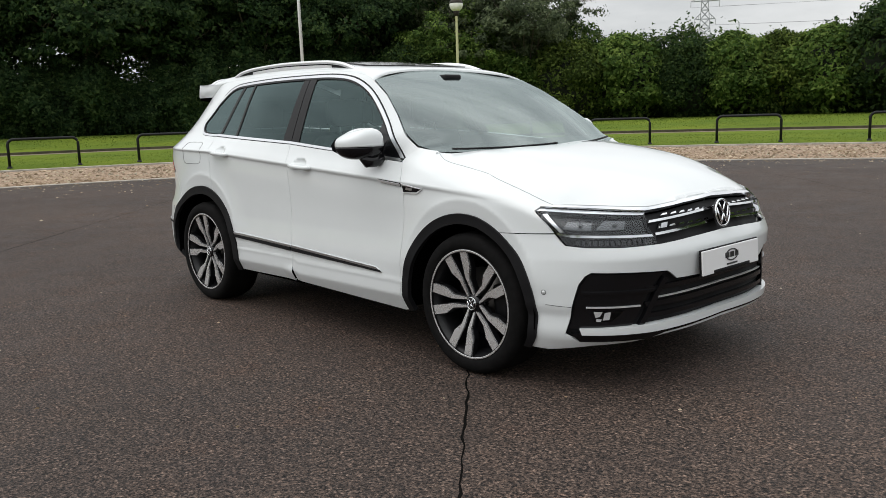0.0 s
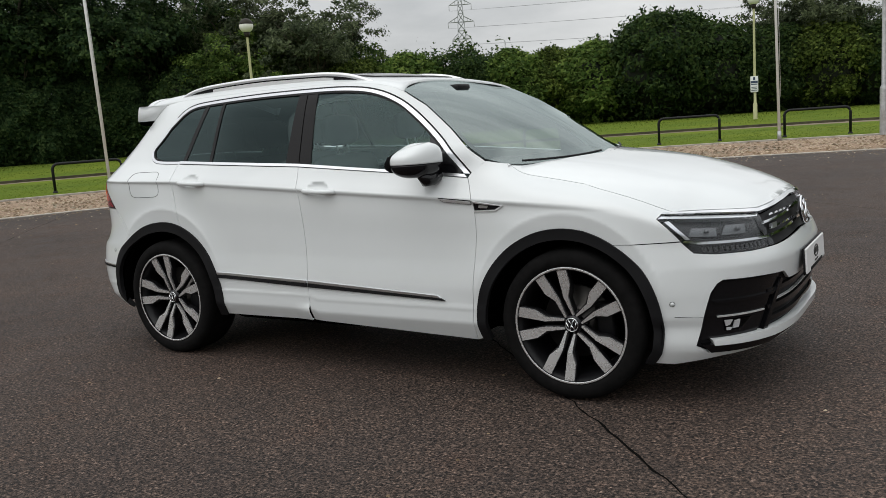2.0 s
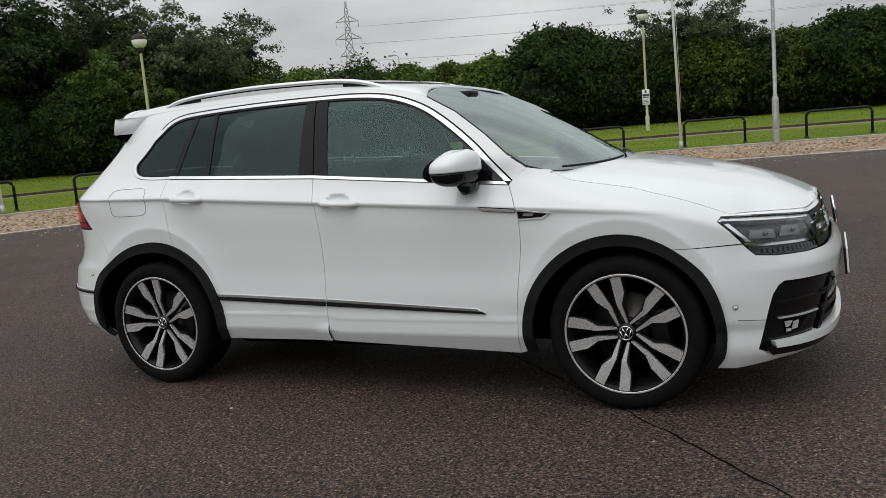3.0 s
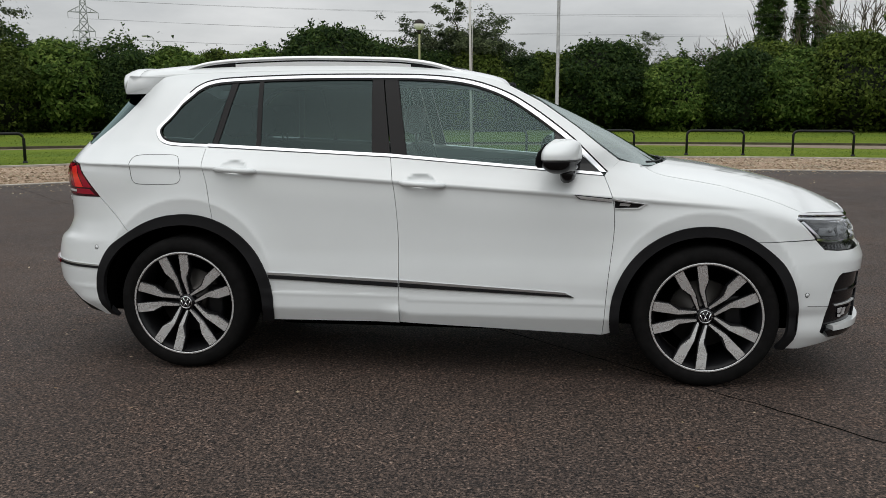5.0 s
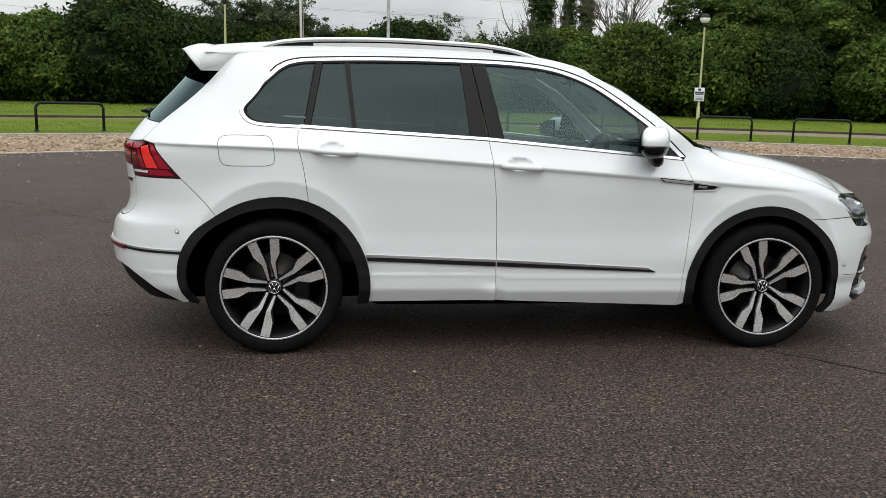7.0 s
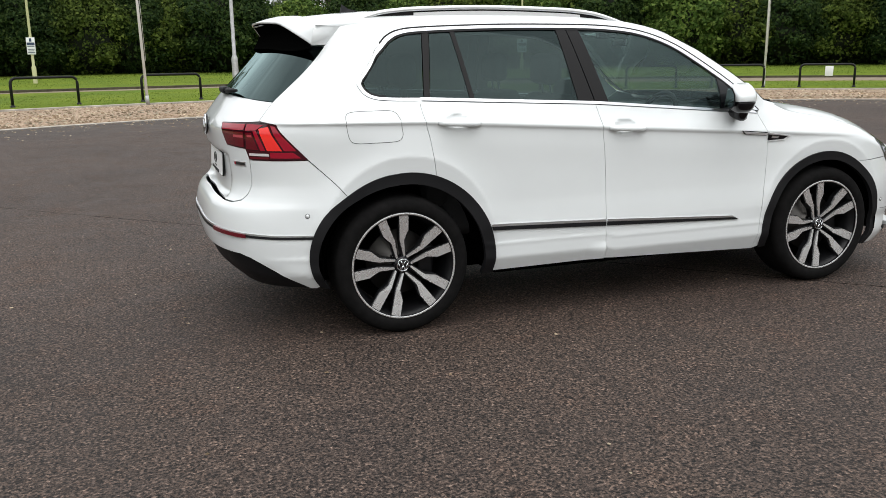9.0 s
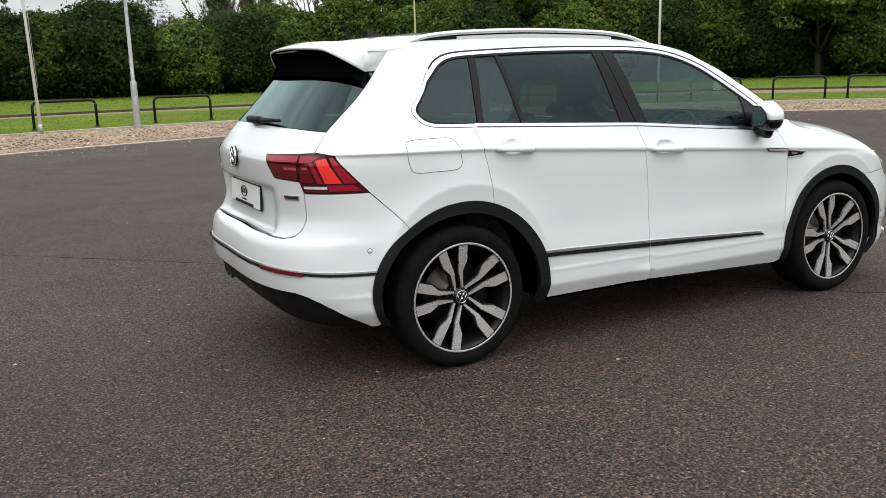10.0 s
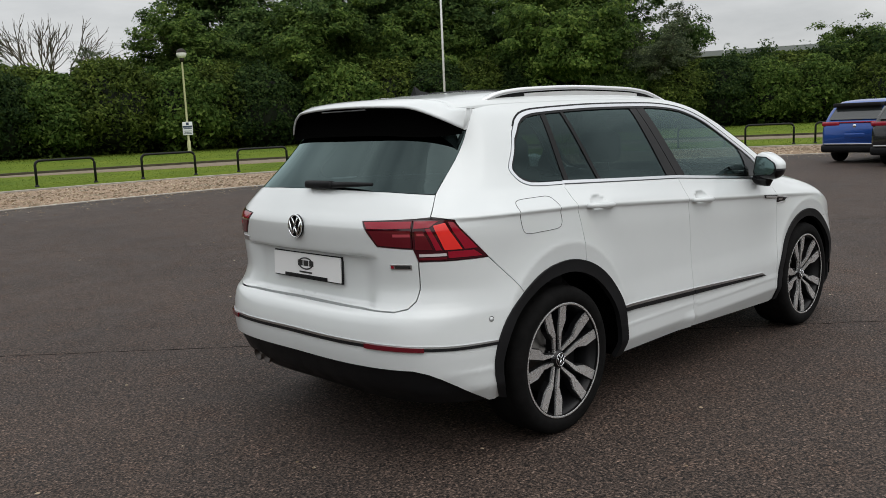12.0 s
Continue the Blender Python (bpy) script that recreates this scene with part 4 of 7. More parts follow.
def sheet(poly, side="R", off=0.0, thick=0.016, gap=0.0013, step=0.045, fn=None, flip=False, folds=FOLDS):
    """A curved panel: an outline in (u, z) laid on the skin, raised by off, with its edge turned in by thick."""
    fn = fn or skin
    if gap:
        poly = inset(poly, gap)
    bm = flat_sheet(poly, step, folds if fn is skin and step < 0.04 else ())
    lay = bm.verts.layers.float_vector.new("lie")
    outline = [(Vector(p), Vector(poly[(i + 1) % len(poly)])) for i, p in enumerate(poly)]

    def on_outline(e):
        m = ((e.verts[0].co + e.verts[1].co) / 2).to_2d()
        for p, q in outline:
            d = q - p
            t = min(max((m - p).dot(d) / max(d.length_squared, 1e-12), 0.0), 1.0)
            if (m - p - d * t).length < 2e-4:
                return True
        return False

    edges = [e for e in bm.edges if e.is_boundary and on_outline(e)] if thick else []
    nor = {}
    for v in bm.verts:
        u, z = v.co.x, v.co.y
        uu = min(max(u, UR + 0.004), UF - 0.004) if fn is skin else u
        n = outward(fn, uu, z)
        if flip:
            n = -n
        nor[v] = n
        v.co = Vector(fn(u, z)) + n * off
        v[lay] = n
        if fn is skin and (abs(u - UF) < 1e-4 or abs(u - UR) < 1e-4):
            v.co.y = 0.0
    edges = [e for e in edges if not all(abs(v.co.y) < 1e-4 for v in e.verts)]
    if thick:
        ring = {}
        for e in edges:
            for v in e.verts:
                if v not in ring:
                    ring[v] = bm.verts.new(v.co - nor[v] * thick)
        for e in edges:
            a, b = e.verts
            bm.faces.new((a, b, ring[b], ring[a]))
    bmesh.ops.recalc_face_normals(bm, faces=bm.faces)
    mid = max(bm.faces, key=lambda f: f.calc_area())
    vn = sum((nor[v] for v in mid.verts if v in nor), Vector())
    if mid.normal.dot(vn) < 0:
        bmesh.ops.reverse_faces(bm, faces=bm.faces)
    if side != "R":
        other = bm.copy()
        olay = other.verts.layers.float_vector["lie"]
        for v in other.verts:
            v.co.y = -v.co.y
            v[olay] = Vector((v[olay][0], -v[olay][1], v[olay][2]))
        bmesh.ops.reverse_faces(other, faces=other.faces)
        if side == "L":
            bm.free()
            return other
        tmp = bpy.data.meshes.new("half")
        other.to_mesh(tmp)
        other.free()
        bm.from_mesh(tmp)
        bpy.data.meshes.remove(tmp)
        bmesh.ops.remove_doubles(bm, verts=[v for v in bm.verts if abs(v.co.y) < 1e-4], dist=2e-4)
    return bm


def crisp(ob):
    """Shades the face of a panel by the true lie of the surface and its turned-in edge flat."""
    me = ob.data
    lie = [Vector(d.vector) for d in me.attributes["lie"].data]
    out = [None] * len(me.loops)
    for p in me.polygons:
        edge = any(lie[v].length < 0.5 for v in p.vertices)
        for li in p.loop_indices:
            n = p.normal if edge else lie[me.loops[li].vertex_index]
            out[li] = n if edge or n.dot(p.normal) > 0 else -n
    me.normals_split_custom_set(out)
    return ob


def panel(name, poly, material, parent, side="R", label="", **kw):
    return crisp(part(name, sheet(poly, side, **kw), material, parent, label))


def both(name, poly, material, parents, label="", **kw):
    bm = sheet(poly, "R", **kw)
    other = bm.copy()
    lay = other.verts.layers.float_vector["lie"]
    for v in other.verts:
        v.co.y = -v.co.y
        v[lay] = Vector((v[lay][0], -v[lay][1], v[lay][2]))
    bmesh.ops.reverse_faces(other, faces=other.faces)
    return [crisp(part(name, b, material, parents[i], label)) for i, b in enumerate((bm, other))]


# ---- the white car ----
car = thing("white_suv", "white five-door family car with black arch trim, parked on tarmac", "car")
SIDE = (car, car)

FRONT_ARCH, REAR_ARCH = (2.668, 0.35, 0.455), (0.03, 0.365, 0.463)
B_SEAM = [(1.157, 0.285), (1.155, 0.50), (1.153, 0.716), (1.138, 0.916), (1.107, 1.127)]
A_SEAM = [(2.181, 0.246), (2.198, 0.517), (2.222, 0.74), (2.223, 0.854), (2.212, 0.938), (2.172, 1.043)]
C_SEAM = [(0.176, 0.804), (0.173, 0.839), (0.151, 0.98), (0.125, 1.09), (0.124, 1.172)]


def line(pts, n=5):
    return [(p.x, p.y) for p in ease([(x, y, 0) for x, y in pts], n)]


B_SEAM, A_SEAM, C_SEAM = line(B_SEAM), line(A_SEAM), line(C_SEAM)

# doors
front_door = B_SEAM + A_SEAM[::-1]
fdoors = both("front_door", front_door, PAINT, SIDE, step=0.013)
rear_door = [(0.484, 0.279)] + B_SEAM + C_SEAM[::-1] + arc(*REAR_ARCH, 71, -10.8, 18)
rdoors = both("rear_door", rear_door, PAINT, SIDE, step=0.012)

# wings, quarters and the frames of the side windows
RIM_U = [2.342, 2.35, 2.36, 2.375, 2.39, 2.41, 2.43, 2.46, 2.50, 2.55] + list(np.linspace(2.62, 3.205, 11))
top_line = [(float(x), RIM(x)) for x in RIM_U]
wing_poly = A_SEAM + [(2.184, 1.064), (2.25, 1.118), (2.30, 1.107)] + top_line + [(3.153, 0.858), (3.131, 0.842), (3.175, 0.795), (3.218, 0.744)] + [(2.915, 0.733)] + arc(*FRONT_ARCH, 57, 191.5, 24)
both("front_wing", wing_poly, PAINT, SIDE, step=0.013)

chrome_out = line([(0.139, 1.172), (-0.04, 1.178), (-0.125, 1.194), (-0.18, 1.228), (-0.207, 1.272), (-0.15, 1.335), (-0.024, 1.453), (0.015, 1.488), (0.085, 1.518), (0.219, 1.533), (0.62, 1.546), (1.033, 1.546), (1.296, 1.538), (1.501, 1.511), (1.676, 1.452), (1.82, 1.369), (1.988, 1.245), (2.09, 1.152), (2.184, 1.060)], 4)
frame_poly = chrome_out[::-1] + C_SEAM[::-1] + arc(*REAR_ARCH, 71, 128, 14) + [(-0.455, 0.913), (-0.545, 1.0), (-0.626, 1.080), (-0.742, 1.096), (-0.701, 1.183), (-0.6, 1.318), (-0.505, 1.45), (-0.455, 1.50), (-0.40, 1.543), (-0.2, 1.556), (0.1, 1.566), (0.6, 1.572), (1.05, 1.570), (1.3, 1.562), (1.48, 1.545), (1.60, 1.522), (1.70, 1.487), (1.86, 1.405), (2.035, 1.283), (2.16, 1.183), (2.25, 1.116)]
both("side_frame", frame_poly, PAINT, SIDE, step=0.014, gap=0.0014)

# bright and black trim round the side windows
chrome_in = line([(0.139, 1.187), (-0.04, 1.193), (-0.115, 1.207), (-0.162, 1.236), (-0.180, 1.270), (-0.13, 1.325), (-0.008, 1.439), (0.026, 1.469), (0.09, 1.500), (0.222, 1.516), (0.62, 1.529), (1.033, 1.529), (1.29, 1.521), (1.488, 1.496), (1.66, 1.438), (1.80, 1.356), (1.968, 1.232), (2.065, 1.143), (2.150, 1.062)], 4)
both("window_trim", chrome_out + chrome_in[::-1], SATIN, SIDE, "satin bright window surround", off=0.003, gap=0.001, step=0.05)
both("belt_trim", [(0.128, 1.174), (1.105, 1.129), (2.168, 1.045), (2.152, 1.060), (1.107, 1.144), (0.132, 1.189)], SATIN, SIDE, "satin bright belt strip", off=0.004, gap=0.0006, step=0.05)


def beside(pts, d):
    """The line shifted sideways, away from the windows for d > 0."""
    out = []
    for k, p in enumerate(pts):
        a, b = Vector(pts[max(k - 1, 0)]), Vector(pts[min(k + 1, len(pts) - 1)])
        t = (b - a).normalized()
        n = Vector((-t.y, t.x))
        q = Vector(p)
        if n.dot(q - Vector((1.0, 1.25))) < 0:
            n = -n
        q += n * d
        out.append((q.x, q.y))
    return out


both("window_seal", beside(chrome_out, 0.0075)[24:] + chrome_out[24:][::-1], PILLARM, SIDE, "black rubber seal", off=0.0022, gap=0.0, step=0.05, thick=0.004)
both("window_seal", chrome_in[4:-6] + beside(chrome_in, -0.009)[4:-6][::-1], PILLARM, SIDE, "black rubber seal", off=0.0012, gap=0.0, step=0.05, thick=0.004)


def glass_top(x):
    return float(np.interp(x, [p[0] for p in chrome_in[10 * 2:]], [p[1] for p in chrome_in[10 * 2:]])) - 0.004


def belt(x):
    return float(np.interp(x, (0.13, 1.107, 2.15), (1.190, 1.145, 1.062)))


quarter = [(0.150, 1.192), (-0.03, 1.198), (-0.105, 1.212), (-0.150, 1.240), (-0.166, 1.270), (-0.12, 1.32), (0.0, 1.432), (0.032, 1.462), (0.095, 1.492), (0.205, 1.508)]
both("quarter_window", quarter, PRIVACY, SIDE, "dark tinted quarter window", off=-0.004, thick=0.004, gap=0.001)
both("window_pillar", [(0.152, belt(0.152)), (0.185, belt(0.185)), (0.246, 1.515), (0.207, 1.513)], PILLARM, SIDE, off=-0.001, gap=0.0015)
both("rear_door_window", [(0.187, belt(0.187)), (0.408, belt(0.408)), (0.371, 1.520), (0.248, 1.514)], PRIVACY, SIDE, "dark tinted fixed window", off=-0.004, thick=0.004, gap=0.0)
both("window_bar", [(0.396, belt(0.396)), (0.420, belt(0.42)), (0.383, 1.521), (0.359, 1.519)], PILLARM, SIDE, off=0.0, gap=0.0)
both("rear_door_window", [(0.414, belt(0.414)), (1.008, belt(1.008)), (0.972, 1.526), (0.7, 1.526), (0.377, 1.520)], PRIVACY, SIDE, "dark tinted door window", off=-0.004, thick=0.004, gap=0.0)
both("pillar_cover", [(1.008, belt(1.008)), (1.105, belt(1.105)), (1.034, 1.528), (0.972, 1.528)], PILLARM, SIDE, "gloss black centre pillar cover", off=0.0, gap=0.0018)
both("pillar_cover", [(1.108, belt(1.108)), (1.192, belt(1.192)), (1.112, 1.524), (1.036, 1.528)], PILLARM, SIDE, "gloss black centre pillar cover", off=0.0, gap=0.0018)
fg_top = [(x, glass_top(x)) for x in np.linspace(1.114, 1.93, 20)]
both("front_door_window", [(1.192, belt(1.192)), (1.929, belt(1.929))] + fg_top[::-1], GLASS, SIDE, "lightly tinted door window", off=-0.004, thick=0.004, gap=0.0)
sail_top = [(x, glass_top(x)) for x in np.linspace(1.93, 2.135, 6)]
both("mirror_sail", [(1.927, belt(1.927)), (2.13, belt(2.13))] + sail_top[::-1], GLOSS, SIDE, off=0.0, gap=0.0)

# side rubbing strips and arch cladding
for i, s in enumerate("RL"):
    panel("door_strip", [(1.160, 0.476), (1.160, 0.497), (2.012, 0.455), (2.035, 0.444)], BLACK, fdoors[i], s, "black strip with a bright upper edge", off=0.009, gap=0.0)
    panel("bright_line", [(1.160, 0.498), (1.160, 0.511), (1.99, 0.468), (2.012, 0.456)], SATIN, fdoors[i], s, off=0.007, gap=0.0)
    panel("door_strip", [(0.478, 0.505), (0.473, 0.523), (1.151, 0.497), (1.151, 0.476)], BLACK, rdoors[i], s, "black strip with a bright upper edge", off=0.009, gap=0.0)
    panel("bright_line", [(0.473, 0.524), (0.469, 0.537), (1.151, 0.511), (1.151, 0.498)], SATIN, rdoors[i], s, off=0.007, gap=0.0)
both("arch_trim", arc(2.668, 0.35, 0.457, -19, 192, 60) + arc(2.668, 0.345, 0.410, 192, -20, 60), BLACK, SIDE, "matt black wheel arch trim", off=0.010, thick=0.026, gap=0.0, step=0.5)
both("arch_trim", arc(0.03, 0.365, 0.465, -11, 190, 60) + arc(0.022, 0.358, 0.414, 192, -12, 60), BLACK, SIDE, "matt black wheel arch trim", off=0.010, thick=0.026, gap=0.0, step=0.5)

# front bumper, grille and lamps
bumper_top = [(3.218, 0.741), (3.26, 0.692), (3.347, 0.683), (3.52, 0.679), (3.712, 0.682), (3.95, 0.693), (UF, 0.699)]
bumper_poly = arc(*FRONT_ARCH, -19, 57, 16) + [(2.915, 0.733)] + bumper_top + [(UF, 0.512), (3.971, 0.510), (3.812, 0.514), (3.775, 0.54), (3.745, 0.557), (3.55, 0.566), (3.37, 0.571), (3.345, 0.556), (3.322, 0.520), (3.275, 0.335), (3.261, 0.284), (3.334, 0.246), (3.195, 0.197)]
fbump = panel("front_bumper", bumper_poly, PAINT, car, "B", step=0.018)
panel("lower_grille", [(3.25, 0.27), (3.27, 0.335), (3.318, 0.53), (3.35, 0.578), (3.76, 0.565), (3.82, 0.52), (UF, 0.52), (UF, 0.29), (3.6, 0.285), (3.33, 0.24)], BLACK, fbump, "B", "black lower air intake", off=-0.028, gap=0.0, thick=0.0)
for z0, z1, o in ((0.468, 0.490, -0.012), (0.395, 0.42, -0.008), (0.345, 0.365, -0.008)):
    panel("intake_slat", [(3.66 - (z0 - 0.3) * 0.1, z0), (3.64, z1), (UF, z1 + 0.004), (UF, z0 + 0.004)], GLOSS, fbump, "B", off=o, gap=0.0, thick=0.03)
panel("bright_line", [(3.72, 0.432), (3.72, 0.437), (UF, 0.443), (UF, 0.437)], RAILSILVER, fbump, "B", off=-0.012, gap=0.0, thick=0.012)
for s in "RL":
    panel("fog_surround", [(3.275, 0.31), (3.325, 0.50), (3.36, 0.562), (3.745, 0.549), (3.69, 0.50), (3.57, 0.31)], GLOSS, fbump, s, off=-0.016, gap=0.0, thick=0.02)
    panel("fog_fin", [(3.345, 0.47), (3.335, 0.482), (3.70, 0.478), (3.68, 0.466)], GLOSS, fbump, s, off=-0.006, gap=0.0, thick=0.02)
    panel("bright_line", [(3.358, 0.405), (3.358, 0.411), (3.62, 0.409), (3.617, 0.403)], RAILSILVER, fbump, s, off=-0.008, gap=0.0, thick=0.01)
    fog = panel("fog_lamp", [(3.386, 0.390), (3.535, 0.388), (3.47, 0.340), (3.392, 0.342)], DARK, fbump, s, "fog lamp with bright reflectors", off=-0.014, gap=0.0, thick=0.01)
    for q in ([(3.39, 0.386), (3.43, 0.386), (3.415, 0.366), (3.396, 0.362)], [(3.44, 0.380), (3.468, 0.384), (3.46, 0.352), (3.43, 0.350)], [(3.40, 0.356), (3.425, 0.354), (3.42, 0.344), (3.40, 0.344)]):
        panel("fog_reflector", q, LAMPPALE, fog, s, off=-0.008, gap=0.0, thick=0.006)
    panel("fog_lens", [(3.386, 0.390), (3.535, 0.388), (3.47, 0.340), (3.392, 0.342)], CLEAR, fog, s, off=-0.004, gap=-0.002, thick=0.0)
    panel("intake_brace", [(3.60, 0.31), (3.63, 0.31), (3.76, 0.52), (3.735, 0.53)], GLOSS, fbump, s, off=-0.004, gap=0.0, thick=0.03)
panel("splitter", [(3.326, 0.314), (3.62, 0.318), (UF, 0.326), (UF, 0.294), (3.667, 0.284), (3.338, 0.288)], PAINT, fbump, "B", "white lower splitter blade", off=0.014, gap=0.0, thick=0.05)
panel("lower_lip", [(3.285, 0.290), (3.338, 0.289), (3.667, 0.285), (UF, 0.295), (UF, 0.280), (3.75, 0.268), (3.66, 0.248), (3.33, 0.252)], GLOSS, fbump, "B", off=0.003, gap=0.0, thick=0.03)
panel("chin", [(3.195, 0.197), (3.334, 0.250), (3.66, 0.246), (3.75, 0.266), (UF, 0.278), (UF, 0.266), (3.75, 0.256), (3.6, 0.238), (3.40, 0.228)], PAINT, fbump, "B", off=0.0, gap=0.0, thick=0.03)

LAMPBODY = mat("smoked_lamp_housing", (0.010, 0.0105, 0.0115), 0.25, 0.1)
LAMPDIM = mat("smoked_lamp_facets", (0.035, 0.036, 0.038), 0.3, 0.3)
LAMPGREY = mat("grey_lamp_reflector", (0.13, 0.135, 0.14), 0.22, 0.6)
lamp_poly = [(3.131, 0.842), (3.153, 0.858), (3.269, 0.846), (3.45, 0.834), (3.630, 0.823), (3.668, 0.77), (3.707, 0.717), (3.700, 0.684), (3.52, 0.682), (3.347, 0.686), (3.262, 0.695), (3.218, 0.744), (3.175, 0.795)]
for s in "RL":
    hl = panel("headlamp", lamp_poly, LAMPBODY, car, s, "clear headlamp with dark housing and bright strips", off=-0.035, gap=0.0, thick=0.0)
    panel("lens_cover", lamp_poly, CLEAR, hl, s, off=-0.001, gap=0.002, thick=0.0)
    panel("bright_strip", [(3.136, 0.845), (3.155, 0.857), (3.269, 0.846), (3.630, 0.824), (3.628, 0.815), (3.269, 0.836), (3.165, 0.846)], CHROME, hl, s, off=-0.008, gap=0.0, thick=0.02)
    panel("bright_strip", [(3.228, 0.737), (3.232, 0.746), (3.30, 0.738), (3.692, 0.727), (3.700, 0.717), (3.30, 0.727)], CHROME, hl, s, off=-0.008, gap=0.0, thick=0.02)
    panel("bright_strip", [(3.165, 0.835), (3.185, 0.838), (3.262, 0.748), (3.240, 0.748)], SATIN, hl, s, off=-0.014, gap=0.0, thick=0.02)
    for u0 in (3.27, 3.43):
        cup = panel("reflector", [(u0 - 0.015, 0.762), (u0 + 0.005, 0.808), (u0 + 0.115, 0.802), (u0 + 0.125, 0.758)], LAMPGREY, hl, s, "grey projector surround", off=-0.022, gap=0.0, thick=0.01)
        bm = bmesh.new()
        p = Vector(skin(u0 + 0.07, 0.784)) + outward(skin, u0 + 0.07, 0.784) * -0.015
        bmesh.ops.create_uvsphere(bm, u_segments=14, v_segments=10, radius=0.011, matrix=Matrix.Translation((p.x, p.y * (1 if s == "R" else -1), p.z)))
        part("projector", bm, LAMPGREY, cup)
    for k in range(13):
        u0 = 3.31 + k * 0.028
        panel("diode", [(u0, 0.697), (u0 + 0.004, 0.713), (u0 + 0.019, 0.713), (u0 + 0.016, 0.697)], LAMPDIM, hl, s, off=-0.024, gap=0.0, thick=0.006)
grille = panel("grille", [(3.628, 0.826), (3.9, 0.842), (UF, 0.852), (UF, 0.702), (3.95, 0.695), (3.710, 0.686), (3.707, 0.717)], BLACK, car, "B", "black grille with bright bars", off=-0.03, gap=0.0, thick=0.0)
panel("bright_line", [(3.150, 0.859), (3.269, 0.849), (3.630, 0.826), (3.9, 0.843), (UF, 0.853), (UF, 0.866), (3.9, 0.856), (3.63, 0.838), (3.269, 0.856), (3.16, 0.864)], CHROME, car, "B", "bright strip along the bonnet edge", off=0.004, gap=0.0, thick=0.02)
for z0, dz in ((0.778, 0.024), (0.720, 0.022)):
    lo = 3.672 if z0 > 0.75 else 3.712
    panel("grille_bar", [(lo, z0), (lo, z0 + 0.011), (UF, z0 + dz + 0.011), (UF, z0 + dz)], CHROME, grille, "B", off=-0.006, gap=0.0, thick=0.02)
for k in range(6):
    for z0 in (0.752, 0.807):
        u0 = 3.74 + k * 0.068
        for s in "RL":
            panel("grille_tooth", [(u0, z0), (u0 + 0.012, z0 + 0.008), (u0 + 0.042, z0 + 0.010), (u0 + 0.046, z0 + 0.002)], CHROME, grille, s, off=-0.012, gap=0.0, thick=0.012)
panel("grille_badge", [(3.745, 0.748), (3.75, 0.770), (3.79, 0.772), (3.785, 0.750)], SATIN, grille, "R", off=-0.003, gap=0.0, thick=0.02)


def badge(name, x, z, r, parent, back_face=False, tilt=0.0):
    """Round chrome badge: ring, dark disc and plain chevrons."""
    sx = -1 if back_face else 1
    bm = bmesh.new()
    revolve(bm, [(r, 0), (r * 0.98, 0.012 * sx), (r * 0.86, 0.014 * sx), (r * 0.84, 0.006 * sx), (0.001, 0.008 * sx)], 36, "X")
    disc = part(name, bm, GLOSS, parent, "round chrome-ringed badge")
    disc.matrix_basis = pose(x, 0, z, 0, tilt, 0)
    bm = bmesh.new()
    tube(bm, [(0.012 * sx, r * 0.93 * math.cos(a), r * 0.93 * math.sin(a)) for a in np.linspace(0, 2 * math.pi, 36, endpoint=False)], r * 0.085, 6, closed=True)
    part("ring", bm, CHROME, disc)
    for pts in (((-0.42, 0.72), (0.0, 0.02), (0.42, 0.72)), ((-0.78, 0.40), (-0.36, -0.74), (0.0, -0.06), (0.36, -0.74), (0.78, 0.40))):
        bm = bmesh.new()
        for a, b in zip(pts, pts[1:]):
            rod(bm, (0.013 * sx, a[0] * r, a[1] * r), (0.013 * sx, b[0] * r, b[1] * r), r * 0.085, None, 6)
        part("chevron", bm, CHROME, disc)


badge("front_badge", 3.532, 0.775, 0.068, car, tilt=-9)
badge("rear_badge", -0.842, 1.040, 0.055, car, True, tilt=4)


def dealer_plate(x, z, w, h, back_face, tilt):
    e = part("number_plate", bmesh.new(), PLATE, car, "plain white plate with a black oval mark")
    bm = bmesh.new()
    box(bm, (-0.006, -w / 2, -h / 2), (0.006, w / 2, h / 2), 0.003)
    bm.to_mesh(e.data)
    bm.free()
    e.matrix_basis = pose(x, 0, z, 0, tilt, 180 if back_face else 0)
    bm = bmesh.new()
    box(bm, (-0.012, -w / 2 - 0.006, -h / 2 - 0.006), (-0.002, w / 2 + 0.006, h / 2 + 0.006), 0.003)
    part("plate_holder", bm, BLACK, e)
    bm = bmesh.new()
    tube(bm, [(0.007, 0.055 * math.cos(a), 0.012 + 0.026 * math.sin(a)) for a in np.linspace(0, 2 * math.pi, 28, endpoint=False)], 0.0035, 5, closed=True)
    part("oval_mark", bm, PRINT, e)
    for y0, y1, z0, z1 in ((-0.062, -0.024, 0.0, 0.026), (-0.016, 0.022, 0.0, 0.026), (0.03, 0.062, 0.0, 0.026), (-0.05, 0.05, -0.034, -0.026)):
        bm = bmesh.new()
        box(bm, (0.006, y0, z0), (0.0075, y1, z1))
        part("print_bar", bm, PRINT, e, flat=True)
    bm = bmesh.new()
    box(bm, (0.004, -w * 0.32, -h / 2 + 0.001), (0.009, w * 0.32, -h / 2 + 0.016), 0.002)
    part("holder_strip", bm, BLACK, e)


dealer_plate(3.592, 0.565, 0.53, 0.115, False, -3)
dealer_plate(-0.803, 0.845, 0.53, 0.115, True, -3)


